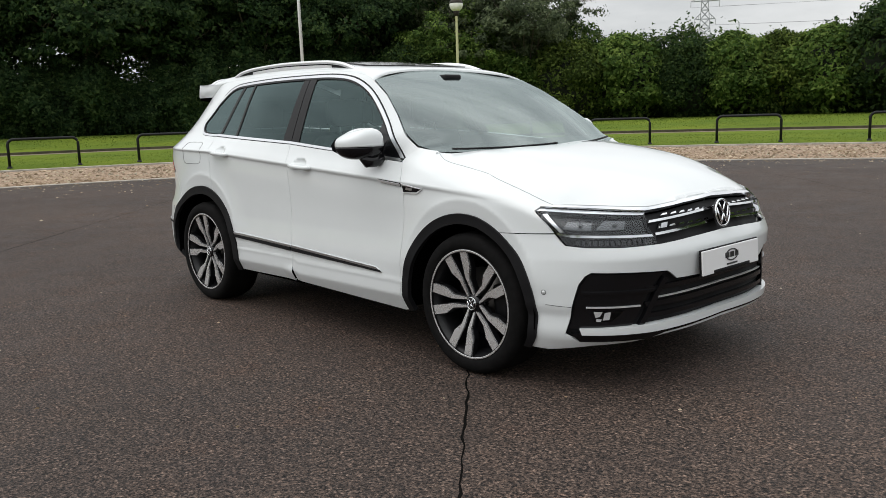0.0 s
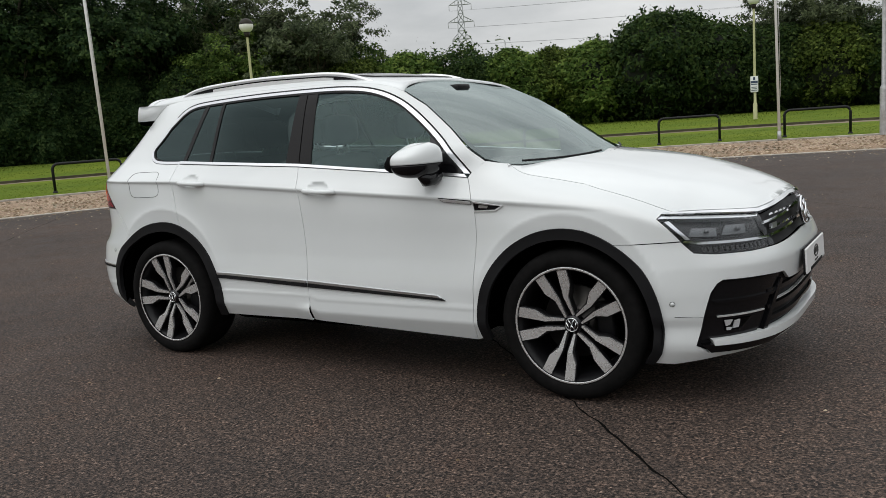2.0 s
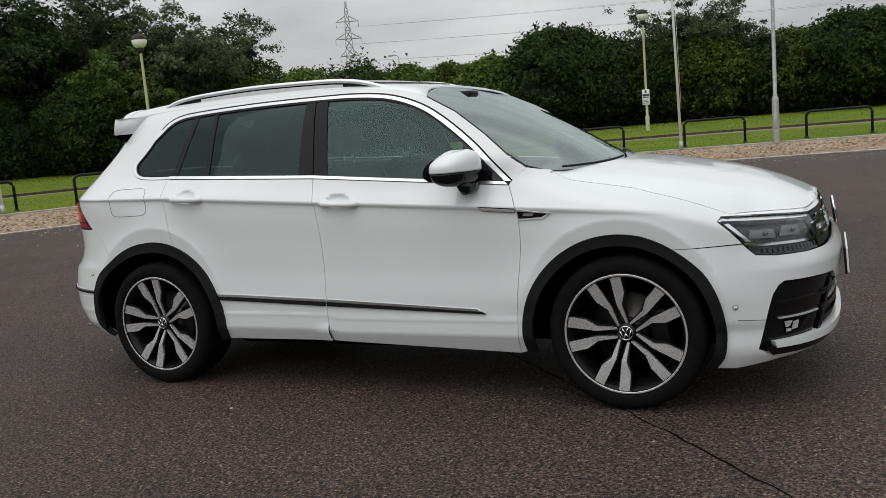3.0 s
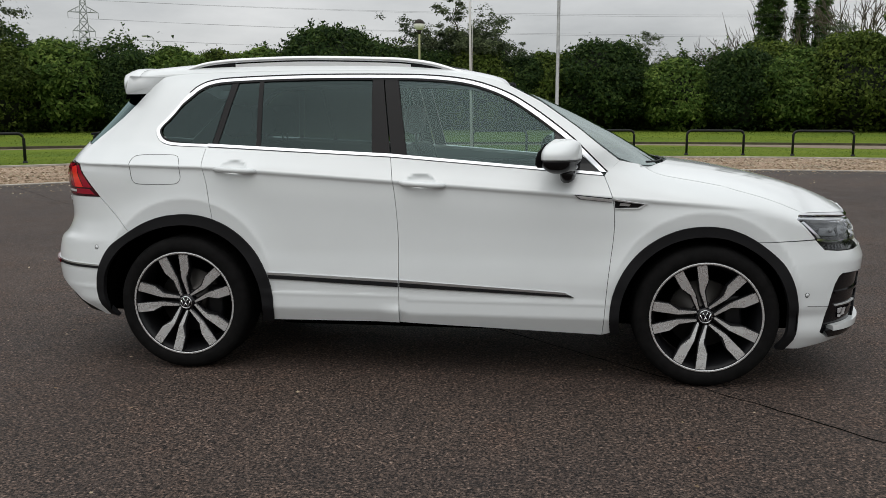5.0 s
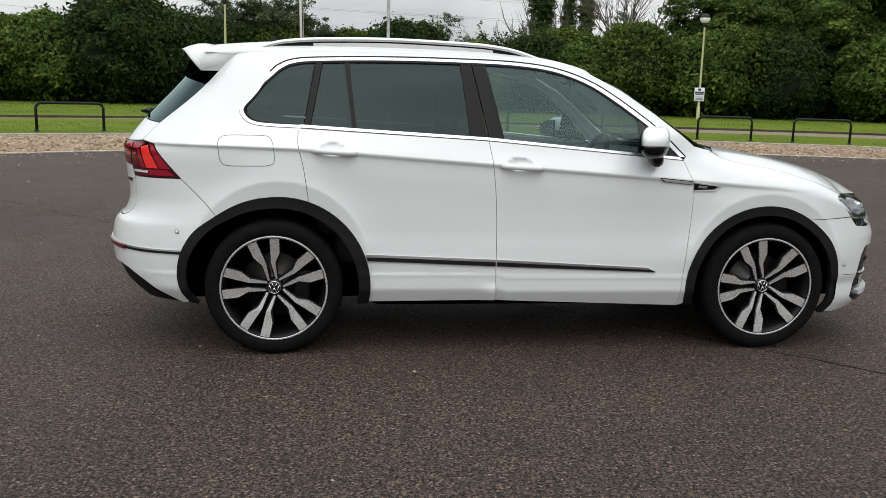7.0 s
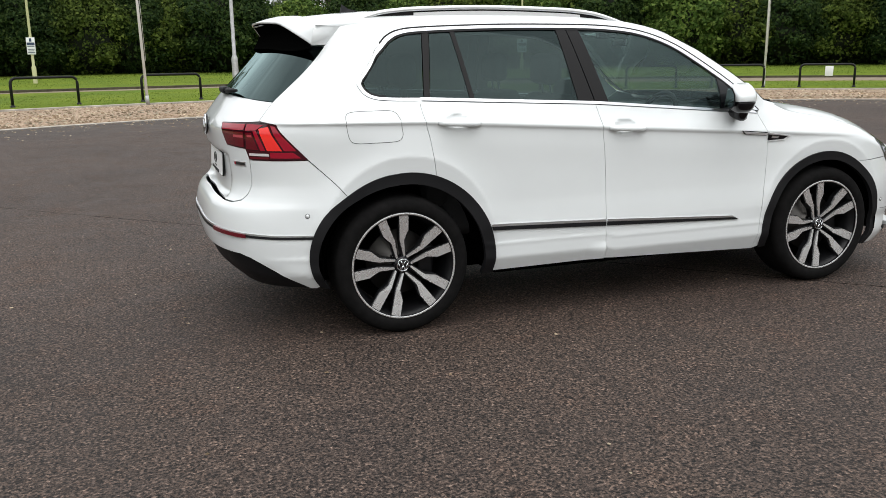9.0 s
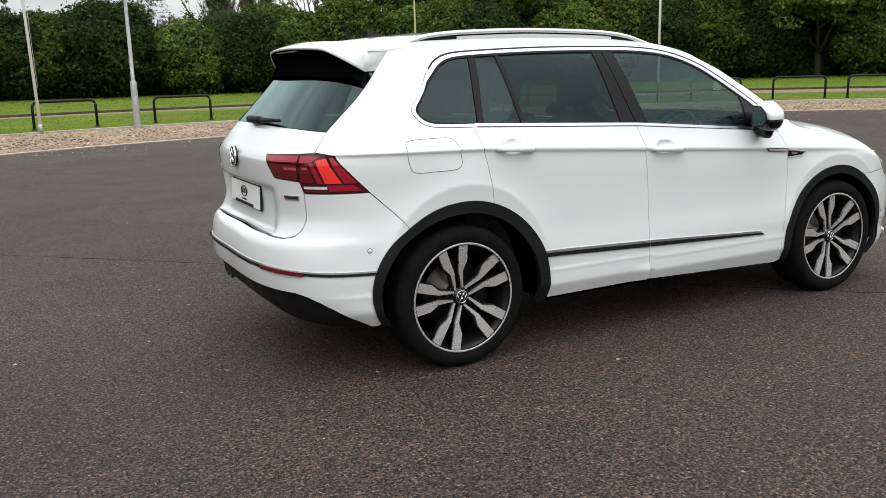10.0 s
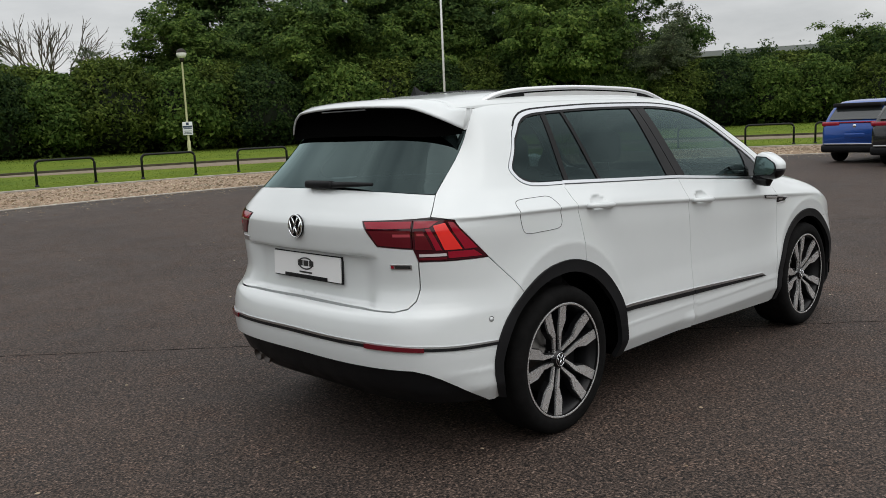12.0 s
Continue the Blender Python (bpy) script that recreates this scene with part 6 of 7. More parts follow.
# wheels
def wheel():
    e = part("wheel", bmesh.new(), RUBBER, car, "machined five-spoke-pair alloy wheel with a low black tyre")
    bm = bmesh.new()
    revolve(bm, [(0.268, 0.105), (0.280, 0.122), (0.300, 0.128), (0.325, 0.126), (0.345, 0.112), (0.3535, 0.085), (0.355, 0.04), (0.355, -0.04), (0.3535, -0.085), (0.345, -0.112), (0.32, -0.126), (0.268, -0.105)], 72)
    bmesh.ops.recalc_face_normals(bm, faces=bm.faces)
    bm.to_mesh(e.data)
    bm.free()
    e.data.shade_smooth()
    bm = bmesh.new()
    for k in range(72):
        a0 = 2 * math.pi * k / 72
        for y0, y1, sl in ((-0.084, -0.04, 0.012), (0.04, 0.084, -0.012)):
            p = [(0.3553, a0, y0), (0.3553, a0 + 0.05, y0), (0.3553, a0 + 0.05 + sl, y1), (0.3553, a0 + sl, y1)]
            bm.faces.new([bm.verts.new((r * math.cos(t), y, r * math.sin(t))) for r, t, y in p])
    part("tread", bm, RUBBER, e, flat=True)["kind"] = "stuff"
    bm = bmesh.new()
    revolve(bm, [(0.262, 0.120), (0.277, 0.121), (0.279, 0.112), (0.262, 0.10), (0.245, 0.06), (0.235, -0.02), (0.235, -0.10)], 72)
    rim = part("rim", bm, RIMDARK, e, "dark painted rim barrel")
    bm = bmesh.new()
    revolve(bm, [(0.2655, 0.1215), (0.270, 0.1235), (0.2745, 0.122)], 72)
    part("rim_lip", bm, ALLOY, rim, "machined rim lip")
    for k in range(5):
        base = radians(104.6 + 72 * k)
        for s in (-1, 1):
            # dark arm under the bright blade
            bm = bmesh.new()
            out = [(36, 262), (86, 250), (71, 172), (40, 120), (30, 34), (8, 34), (8, 130)]
            fr, bk = [], []
            for x, y in out:
                xx, yy = s * x / 1000, y / 1000
                px, pz = xx * math.sin(base) + yy * math.cos(base), -xx * math.cos(base) + yy * math.sin(base)
                d = 0.112 - 0.040 * (1 - min(1.0, yy / 0.25)) ** 1.2
                fr.append(bm.verts.new((px, d - 0.004, pz)))
                bk.append(bm.verts.new((px * 0.97, d - 0.035, pz * 0.97)))
            bm.faces.new(fr)
            for i in range(len(out)):
                j = (i + 1) % len(out)
                bm.faces.new((fr[i], fr[j], bk[j], bk[i]))
            bmesh.ops.recalc_face_normals(bm, faces=bm.faces)
            arm = part("spoke", bm, RIMDARK, rim, flat=True)
            bm = bmesh.new()
            for out in ([(36, 263), (82, 251), (67, 175), (34, 127), (13, 132)], [(13, 132), (34, 127), (25, 40), (16, 38)]):
                fr, bk = [], []
                for x, y in out:
                    xx, yy = s * x / 1000, y / 1000
                    px, pz = xx * math.sin(base) + yy * math.cos(base), -xx * math.cos(base) + yy * math.sin(base)
                    d = 0.1125 - 0.038 * (1 - min(1.0, yy / 0.25)) ** 1.2
                    fr.append(bm.verts.new((px, d + 0.004, pz)))
                    bk.append(bm.verts.new((px, d - 0.006, pz)))
                bm.faces.new(fr)
                for i in range(len(out)):
                    j = (i + 1) % len(out)
                    bm.faces.new((fr[i], fr[j], bk[j], bk[i]))
            bmesh.ops.recalc_face_normals(bm, faces=bm.faces)
            part("spoke_face", bm, ALLOY, rim, "machined spoke face", flat=True)
    bm = bmesh.new()
    revolve(bm, [(0.050, 0.06), (0.046, 0.085), (0.036, 0.092), (0.034, 0.094), (0.001, 0.097)], 28)
    cap = part("hub_cap", bm, GLOSS, rim, "round hub cap")
    bm = bmesh.new()
    tube(bm, [(0.031 * math.cos(a), 0.096, 0.031 * math.sin(a)) for a in np.linspace(0, 2 * math.pi, 24, endpoint=False)], 0.0025, 6, closed=True)
    part("cap_ring", bm, CHROME, rim)
    bm = bmesh.new()
    for pts in (((-0.013, 0.022), (0.0, 0.001), (0.013, 0.022)), ((-0.025, 0.012), (-0.011, -0.023), (0.0, -0.002), (0.011, -0.023), (0.025, 0.012))):
        for a, b in zip(pts, pts[1:]):
            rod(bm, (a[0], 0.098, a[1]), (b[0], 0.098, b[1]), 0.0025, None, 5)
    part("cap_mark", bm, CHROME, rim)
    for k in range(5):
        a = radians(104.6 + 36 + 72 * k)
        bm = bmesh.new()
        rod(bm, (0.058 * math.cos(a), 0.04, 0.058 * math.sin(a)), (0.058 * math.cos(a), 0.07, 0.058 * math.sin(a)), 0.010, 0.009, 8)
        part("wheel_bolt", bm, GLOSS, rim)
    bm = bmesh.new()
    revolve(bm, [(0.17, -0.01), (0.172, 0.0), (0.17, 0.012), (0.08, 0.012), (0.075, 0.04), (0.001, 0.045)], 40)
    part("brake_disc", bm, DISC, e, "steel brake disc")
    bm = bmesh.new()
    vs = box(bm, (0.095, -0.03, -0.09), (0.185, 0.04, 0.09), 0.015)
    part("brake_caliper", bm, RIMDARK, e)
    # added dark disc that stands for the shade behind the spokes
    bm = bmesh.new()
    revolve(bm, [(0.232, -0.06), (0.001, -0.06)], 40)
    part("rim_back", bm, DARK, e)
    for o in (e, *e.children_recursive):
        o.data.transform(Matrix.Diagonal((1, -1, 1, 1)))
        o.data.flip_normals()
    return e


w0 = wheel()
w0.matrix_basis = Matrix.Translation((0.0, -0.772, 0.354)) @ Matrix.Rotation(radians(2.5), 4, "Y")
copy_thing(w0, Matrix.Translation((2.681, -0.772, 0.354)) @ Matrix.Rotation(radians(-5), 4, "Y"))
copy_thing(w0, Matrix.Translation((0.0, 0.772, 0.354)) @ Matrix.Rotation(math.pi, 4, "Z"))
copy_thing(w0, Matrix.Translation((2.681, 0.772, 0.354)) @ Matrix.Rotation(math.pi, 4, "Z"))


# door mirrors, handles, flaps, badges on the flanks
MIRROR = mat("mirror_silver", (0.36, 0.40, 0.42), 0.02, 1.0)


def lens_shape(bm, c, rx, ry, rz, zlo, zhi, power=2.6):
    """A softly boxed ellipsoid between two heights."""
    n, m = 24, 10
    rows = []
    for j in range(m + 1):
        z = zlo + (zhi - zlo) * j / m
        k = max(0.02, 1 - abs((z - c[2]) / rz) ** power) ** (1 / power)
        rows.append([bm.verts.new((c[0] + rx * k * math.copysign(abs(math.cos(t)) ** 0.75, math.cos(t)), c[1] + ry * k * math.copysign(abs(math.sin(t)) ** 0.75, math.sin(t)), z)) for t in np.linspace(0, 2 * math.pi, n, endpoint=False)])
    for a, b in zip(rows, rows[1:]):
        for k in range(n):
            bm.faces.new((a[k], a[(k + 1) % n], b[(k + 1) % n], b[k]))
    bm.faces.new(rows[0][::-1])
    bm.faces.new(rows[-1])


for s in (-1, 1):
    bm = bmesh.new()
    lens_shape(bm, (1.962, s * 0.968, 1.138), 0.080, 0.108, 0.090, 1.127, 1.224, 3.2)
    for v in bm.verts:
        v.co.x -= 0.42 * (abs(v.co.y) - 0.968)
        v.co.z = 1.127 + (v.co.z - 1.127) * (1 - 0.42 * smooth(0.93, 1.08, abs(v.co.y)))
    mirror = part("door_mirror", bm, PAINT, car, "white-capped door mirror with a black base")
    bm = bmesh.new()
    lens_shape(bm, (1.960, s * 0.968, 1.128), 0.078, 0.106, 0.072, 1.060, 1.124, 2.2)
    for v in bm.verts:
        v.co.x -= 0.42 * (abs(v.co.y) - 0.968)
    part("mirror_base", bm, GLOSS, mirror, "gloss black lower shell")
    bm = bmesh.new()
    tube(bm, [(1.98, s * 0.96, 1.08), (1.99, s * 0.935, 1.045), (2.0, s * 0.90, 1.048), (2.0, s * 0.85, 1.06)], [0.03, 0.036, 0.034, 0.034], 10)
    part("mirror_foot", bm, GLOSS, mirror)
    shape = ((0.882, 1.10), (0.90, 1.080), (1.03, 1.088), (1.058, 1.106), (1.066, 1.135), (1.050, 1.166), (0.98, 1.202), (0.898, 1.204))
    for nm, mm, xx, f in (("mirror_bezel", BLACK, 1.880, 0.97), ("mirror_glass", MIRROR, 1.877, 0.86)):
        bm = bmesh.new()
        vs = [bm.verts.new((xx - 0.42 * ((y - 0.968) * f) + 0.12 * (z - 1.145) * f, s * (0.968 + (y - 0.968) * f), 1.145 + (z - 1.145) * f)) for y, z in shape]
        bm.faces.new(vs)
        part(nm, bm, mm, mirror, flat=True)


def door_handle(x0, z0, door, s):
    sy = -1 if s == "R" else 1
    bm = bmesh.new()
    pts = []
    for k in range(9):
        f = k / 8
        p = Vector(skin(x0 + 0.225 * f, z0 - 0.012 * f))
        p.y = -wing(x0 + 0.0, z0)
        lift = 0.030 * math.sin(math.pi * min(1, max(0, f))) ** 0.5
        pts.append((p.x, sy * (abs(p.y) + lift - 0.004), p.z))
    tube(bm, pts, [0.010, 0.013, 0.0145, 0.0145, 0.0145, 0.0145, 0.0145, 0.013, 0.010], 10, 1.0)
    part("door_handle", bm, PAINT, door, "white pull handle over a dished recess")


for i, s in enumerate("RL"):
    door_handle(1.165, 1.003, fdoors[i], s)
    door_handle(0.195, 1.066, rdoors[i], s)
    panel("wing_badge", [(2.222, 0.930), (2.37, 0.911), (2.333, 0.894), (2.224, 0.890)], GLOSS, car, s, "dark wing badge with a bright rim", off=0.004, gap=0.0, thick=0.004)
    panel("bright_line", [(2.222, 0.936), (2.380, 0.914), (2.338, 0.886), (2.224, 0.884), (2.224, 0.889), (2.334, 0.892), (2.366, 0.911), (2.222, 0.929)], RAILSILVER, car, s, off=0.007, gap=0.0, thick=0.004)
    panel("bright_line", [(2.035, 0.950), (2.208, 0.935), (2.208, 0.923), (2.06, 0.938)], RAILSILVER, fdoors[i], s, off=0.009, gap=0.0, thick=0.004)
    panel("trim_backing", [(2.028, 0.954), (2.208, 0.939), (2.208, 0.918), (2.053, 0.933)], GLOSS, fdoors[i], s, off=0.005, gap=0.0, thick=0.004)
    panel("badge_mark", [(2.245, 0.902), (2.25, 0.916), (2.30, 0.912), (2.292, 0.900)], SATIN, car, s, off=0.006, gap=0.0, thick=0.003)
    for u0, z0 in ((3.162, 0.477), (-0.426, 0.645)):
        bm = bmesh.new()
        p = Vector(skin(u0, z0))
        n = outward(skin, u0, z0)
        if s == "L":
            p.y, n.y = -p.y, -n.y
        rod(bm, p - n * 0.004, p + n * 0.002, 0.010, 0.009, 14)
        part("parking_sensor", bm, PAINT, car)
        bm = bmesh.new()
        q = n.to_track_quat("Z", "Y").to_matrix()
        tube(bm, [p + n * 0.001 + q @ Vector((0.011 * math.cos(a), 0.011 * math.sin(a), 0)) for a in np.linspace(0, 2 * math.pi, 14, endpoint=False)], 0.001, 4, closed=True)
        part("sensor_ring", bm, BLACK, car)


def seam(pts, s, parent, name="shut_line", off=0.0006, w=0.0011):
    """A fine dark line let into a panel."""
    bm = bmesh.new()
    line3 = []
    for u, z in pts:
        p = Vector(skin(u, z)) + outward(skin, u, z) * off
        line3.append((p.x, p.y if s == "R" else -p.y, p.z))
    tube(bm, line3, w, 5)
    part(name, bm, DARK, parent)


flap = [(p.x, p.y) for p in ease([(-0.245, 1.055, 0), (-0.255, 1.11, 0), (-0.225, 1.130, 0), (-0.12, 1.133, 0), (-0.03, 1.130, 0), (-0.003, 1.10, 0), (0.006, 1.05, 0), (0.008, 1.01, 0), (-0.02, 0.986, 0), (-0.12, 0.982, 0), (-0.20, 0.983, 0), (-0.232, 1.0, 0)], 4, True)]
seam(flap + flap[:1], "R", car, "fuel_flap_line")
for s in "RL":
    seam([(3.171, 0.420), (3.22, 0.417), (3.293, 0.413)], s, fbump)

# cabin
bm = bmesh.new()
box(bm, (0.52, -0.70, 0.35), (2.15, 0.70, 0.42), 0.03)
part("cabin_floor", bm, DASH, car)
bm = bmesh.new()
vs = box(bm, (1.95, -0.74, 0.82), (2.42, 0.74, 1.045), 0.06)
part("dashboard", bm, DASH, car, "charcoal dashboard")
for s in (-1, 1):
    bm = bmesh.new()
    box(bm, (0.53, s * 0.80 - 0.03, 0.42), (2.15, s * 0.80 + 0.03, 1.05), 0.02)
    part("door_lining", bm, DASH, car)


def seat(x, y, w=0.50):
    e = part("seat", bmesh.new(), SEAT, car, "dark grey cloth seat with a headrest")
    bm = bmesh.new()
    box(bm, (-0.05, -w / 2, 0.42), (0.50, w / 2, 0.68), 0.06)
    bm.to_mesh(e.data)
    bm.free()
    e.data.shade_smooth()
    e.matrix_basis = Matrix.Translation((x, y, 0))
    bm = bmesh.new()
    box(bm, (-0.14, -w / 2, 0.60), (0.02, w / 2, 1.20), 0.06)
    bmesh.ops.rotate(bm, cent=(0, 0, 0.62), matrix=Matrix.Rotation(radians(-14), 3, "Y"), verts=bm.verts)
    part("backrest", bm, SEAT, e)
    bm = bmesh.new()
    box(bm, (-0.26, -0.135, 1.22), (-0.15, 0.135, 1.40), 0.05)
    part("headrest", bm, SEAT, e)
    bm = bmesh.new()
    for yy in (-0.05, 0.05):
        rod(bm, (-0.19, yy, 1.15), (-0.205, yy, 1.25), 0.006, None, 6)
    part("headrest_post", bm, SATIN, e)


for y in (-0.37, 0.37):
    seat(1.25, y)
for y in (-0.42, 0.0, 0.42):
    seat(0.36, y, 0.42)
bm = bmesh.new()
c = Vector((1.80, -0.37, 0.98))
q = Matrix.Rotation(radians(-66), 3, "Y")
tube(bm, [c + q @ Vector((0.185 * math.cos(a), 0.185 * math.sin(a), 0)) for a in np.linspace(0, 2 * math.pi, 32, endpoint=False)], 0.016, 8, closed=True)
sw = part("steering_wheel", bm, BLACK, car, "black three-spoke steering wheel")
bm = bmesh.new()
for a in (0, math.pi * 0.62, math.pi * 1.38):
    rod(bm, c, c + q @ Vector((0.18 * math.cos(a + math.pi), 0.18 * math.sin(a + math.pi), 0)), 0.022, 0.014, 6)
part("wheel_spoke", bm, SATIN, sw)
bm = bmesh.new()
rod(bm, c, c + Vector((0.25, 0, -0.08)), 0.035, 0.05, 10)
part("steering_column", bm, BLACK, sw)
bm = bmesh.new()
box(bm, (-0.56, -0.66, 0.86), (0.02, 0.66, 1.0), 0.03)
part("boot_cover", bm, DASH, car)
bm = bmesh.new()
g = []
for x in np.linspace(-0.3, 1.55, 12):
    g.append([bm.verts.new((x, y, roof(x, y)[2] - 0.05)) for y in np.linspace(-0.55, 0.55, 9)])
for a, b in zip(g, g[1:]):
    for j in range(8):
        bm.faces.new((a[j], b[j], b[j + 1], a[j + 1]))
part("headlining", bm, mat("pale_grey_headlining", (0.42, 0.42, 0.40), 0.9), car)


# ---- two parked cars at the far side of the tarmac ----
def parked_car(name, label, paint, at):
    e = thing(name, label, "car", "parked cars in the distance", at)
    L, W = 4.45, 0.92

    def shell(stations):
        """Body and cabin in one skin through cross sections at (x, width share, top)."""
        bm = bmesh.new()
        ring = []
        for x, w, top in stations:
            zb = min(0.98, top - 0.03)
            k = min(max((top - zb) / 0.62, 0.0), 1.0)
            side = [(0.82, 0.30), (0.90, 0.40), (0.92, 0.58), (0.915, zb - 0.14), (0.895, zb - 0.02), (0.865, zb + 0.02 * k), (0.865 - 0.19 * k, top - 0.07 * k), (0.80 - 0.22 * k, top - 0.015), (0.45, top + 0.005 * k)]
            row = [(y, z) for y, z in side] + [(-y, z) for y, z in side[::-1]]
            ring.append([bm.verts.new((x, y * w, z)) for y, z in row])
        n = len(ring[0])
        for a, b in zip(ring, ring[1:]):
            for q in range(n):
                bm.faces.new((a[q], a[(q + 1) % n], b[(q + 1) % n], b[q]))
        bm.faces.new(ring[0][::-1])
        bm.faces.new(ring[-1])
        bmesh.ops.recalc_face_normals(bm, faces=bm.faces)
        return bm

    part("body", shell([(0.0, 0.88, 0.98), (0.05, 0.95, 1.08), (0.12, 0.985, 1.20), (0.22, 1, 1.38), (0.32, 1, 1.53), (0.5, 1, 1.60), (1.3, 1, 1.645), (2.0, 1, 1.60), (2.4, 1, 1.44), (2.8, 1, 1.22), (3.05, 1, 1.06), (3.5, 0.99, 1.01), (3.9, 0.96, 0.95), (4.25, 0.89, 0.86), (L, 0.76, 0.74)]), paint, e)
    cab = e
    bm = bmesh.new()
    vs = [bm.verts.new(p) for p in ((0.055, -0.70, 1.12), (0.055, 0.70, 1.12), (0.225, 0.58, 1.43), (0.225, -0.58, 1.43))]
    bm.faces.new(vs)
    r = bmesh.ops.extrude_face_region(bm, geom=bm.faces[:])
    bmesh.ops.translate(bm, vec=(-0.02, 0, 0.01), verts=[v for v in r["geom"] if isinstance(v, bmesh.types.BMVert)])
    part("rear_window", bm, PRIVACY2, cab, "dark rear window", flat=True)
    for s in (-1, 1):
        bm = bmesh.new()
        vs = [bm.verts.new((x, s * y, z)) for x, y, z in ((0.45, 0.85, 1.06), (2.75, 0.855, 1.05), (2.2, 0.745, 1.42), (1.3, 0.715, 1.53), (0.6, 0.728, 1.48))]
        bm.faces.new(vs)
        part("side_window", bm, PRIVACY2, cab, "dark side window", flat=True)
        bm = bmesh.new()
        box(bm, (-0.005, s * 0.64 - 0.24, 0.965), (0.16, s * 0.64 + 0.24, 1.075), 0.03)
        part("tail_lamp", bm, RED, e, "red tail lamp")
        bm = bmesh.new()
        revolve(bm, [(0.035, 0.06), (0.045, -0.015), (0.036, -0.015), (0.03, 0.05), (0.001, 0.05)], 14, "X", (0.02, s * 0.52, 0.37))
        part("exhaust_pipe", bm, CHROME, e)
        for x in (0.86, 3.53):
            bm = bmesh.new()
            revolve(bm, [(0.20, 0.10), (0.24, 0.115), (0.31, 0.11), (0.335, 0.08), (0.34, 0.0), (0.335, -0.08), (0.31, -0.11), (0.20, -0.10)], 32)
            tyre = part("wheel", bm, RUBBER, e, "black tyre with an alloy rim")
            tyre.matrix_basis = Matrix.Translation((x, s * 0.80, 0.34))
            bm = bmesh.new()
            revolve(bm, [(0.235, 0.112 * s), (0.225, 0.085 * s), (0.06, 0.06 * s), (0.05, 0.085 * s), (0.001, 0.09 * s)], 32)
            part("rim", bm, ALLOY, tyre)
        bm = bmesh.new()
        box(bm, (2.75, min(s * 0.84, s * 1.06), 1.0), (2.87, max(s * 0.84, s * 1.06), 1.14), 0.03)
        part("door_mirror", bm, paint, e)
    bm = bmesh.new()
    box(bm, (0.0, -0.42, 1.035), (0.08, 0.42, 1.07), 0.01)
    part("lamp_bar", bm, RED, e, "thin red light bar")
    bm = bmesh.new()
    box(bm, (-0.03, -0.90, 0.27), (0.40, 0.90, 0.49), 0.07)
    part("rear_bumper", bm, BLACK, e, "black lower bumper")
    bm = bmesh.new()
    box(bm, (-0.034, -0.80, 0.48), (0.06, 0.80, 0.51), 0.008)
    part("bumper_strip", bm, SATIN, e)
    bm = bmesh.new()
    box(bm, (-0.012, -0.26, 0.66), (0.03, 0.26, 0.77), 0.006)
    part("number_plate", bm, paint, e)
    bm = bmesh.new()
    box(bm, (0.06, -0.62, 1.44), (0.42, 0.62, 1.55), 0.03)
    part("roof_spoiler", bm, BLACK, cab, "black roof spoiler")
    bm = bmesh.new()
    revolve(bm, [(0.045, -0.004), (0.04, -0.012), (0.001, -0.012)], 16, "X", (0.0, 0, 0.96))
    part("badge", bm, CHROME, e)
    return e


PRIVACY2 = mat("dark_car_glass", (0.05, 0.056, 0.058), 0.06, 0.0, 0.6)
BLUEP = mat("metallic_blue_car_paint", (0.012, 0.07, 0.33), 0.28, 0.35, 0.9)
BLACKP = mat("black_car_paint", (0.012, 0.012, 0.014), 0.25, 0.2, 0.9)
parked_car("blue_suv", "metallic blue hatchback car with red tail lamps parked on tarmac", BLUEP, pose(20.0, 5.15, 0, 0, 0, -6))
parked_car("black_car", "black car parked beside the blue car", BLACKP, pose(18.6, 3.42, 0, 0, 0, -6))

# ---- far off: long shed, pylon, street lamps, bare tree ----
SHEDROOF = mat("grey_shed_roof", (0.24, 0.25, 0.26), 0.6)
SHEDWALL = mat("dark_shed_wall", (0.035, 0.037, 0.04), 0.8)
shed = thing("long_shed", "long low grey-roofed industrial shed beyond the trees", "building", at=pose(108, 50, 0, 0, 0, 114))
bm = bmesh.new()
box(bm, (-45, -9, 0), (26, 9, 8.3))
part("wall", bm, SHEDWALL, shed, flat=True)
bm = bmesh.new()
vs = [bm.verts.new(p) for p in ((-47, -10, 8.3), (28, -10, 8.3), (28, 10, 8.3), (-47, 10, 8.3), (-47, -10, 8.95), (28, -10, 8.95), (28, 10, 8.95), (-47, 10, 8.95), (-47, 0, 9.4), (28, 0, 9.4))]
for f in ((0, 1, 5, 4), (2, 3, 7, 6), (0, 4, 8, 7, 3), (1, 2, 6, 9, 5), (4, 5, 9, 8), (6, 7, 8, 9), (3, 2, 1, 0)):
    bm.faces.new([vs[k] for k in f])
part("roof", bm, SHEDROOF, shed, flat=True)
for k in range(18):
    bm = bmesh.new()
    box(bm, (-44 + k * 4.0, 9.0, 5.4), (-41.2 + k * 4.0, 9.06, 7.4))
    part("window", bm, PRIVACY2, shed, flat=True)

PYL = mat("grey_lattice_steel", (0.30, 0.31, 0.32), 0.6, 0.3)
pylon = thing("pylon", "grey steel lattice power pylon far beyond the hedge", "pylon", at=pose(-177, 312, 0, 0, 0, 30))


def pylon_w(z):
    return float(np.interp(z, (0, 26, 34, 56), (4.6, 2.4, 1.7, 0.4)))


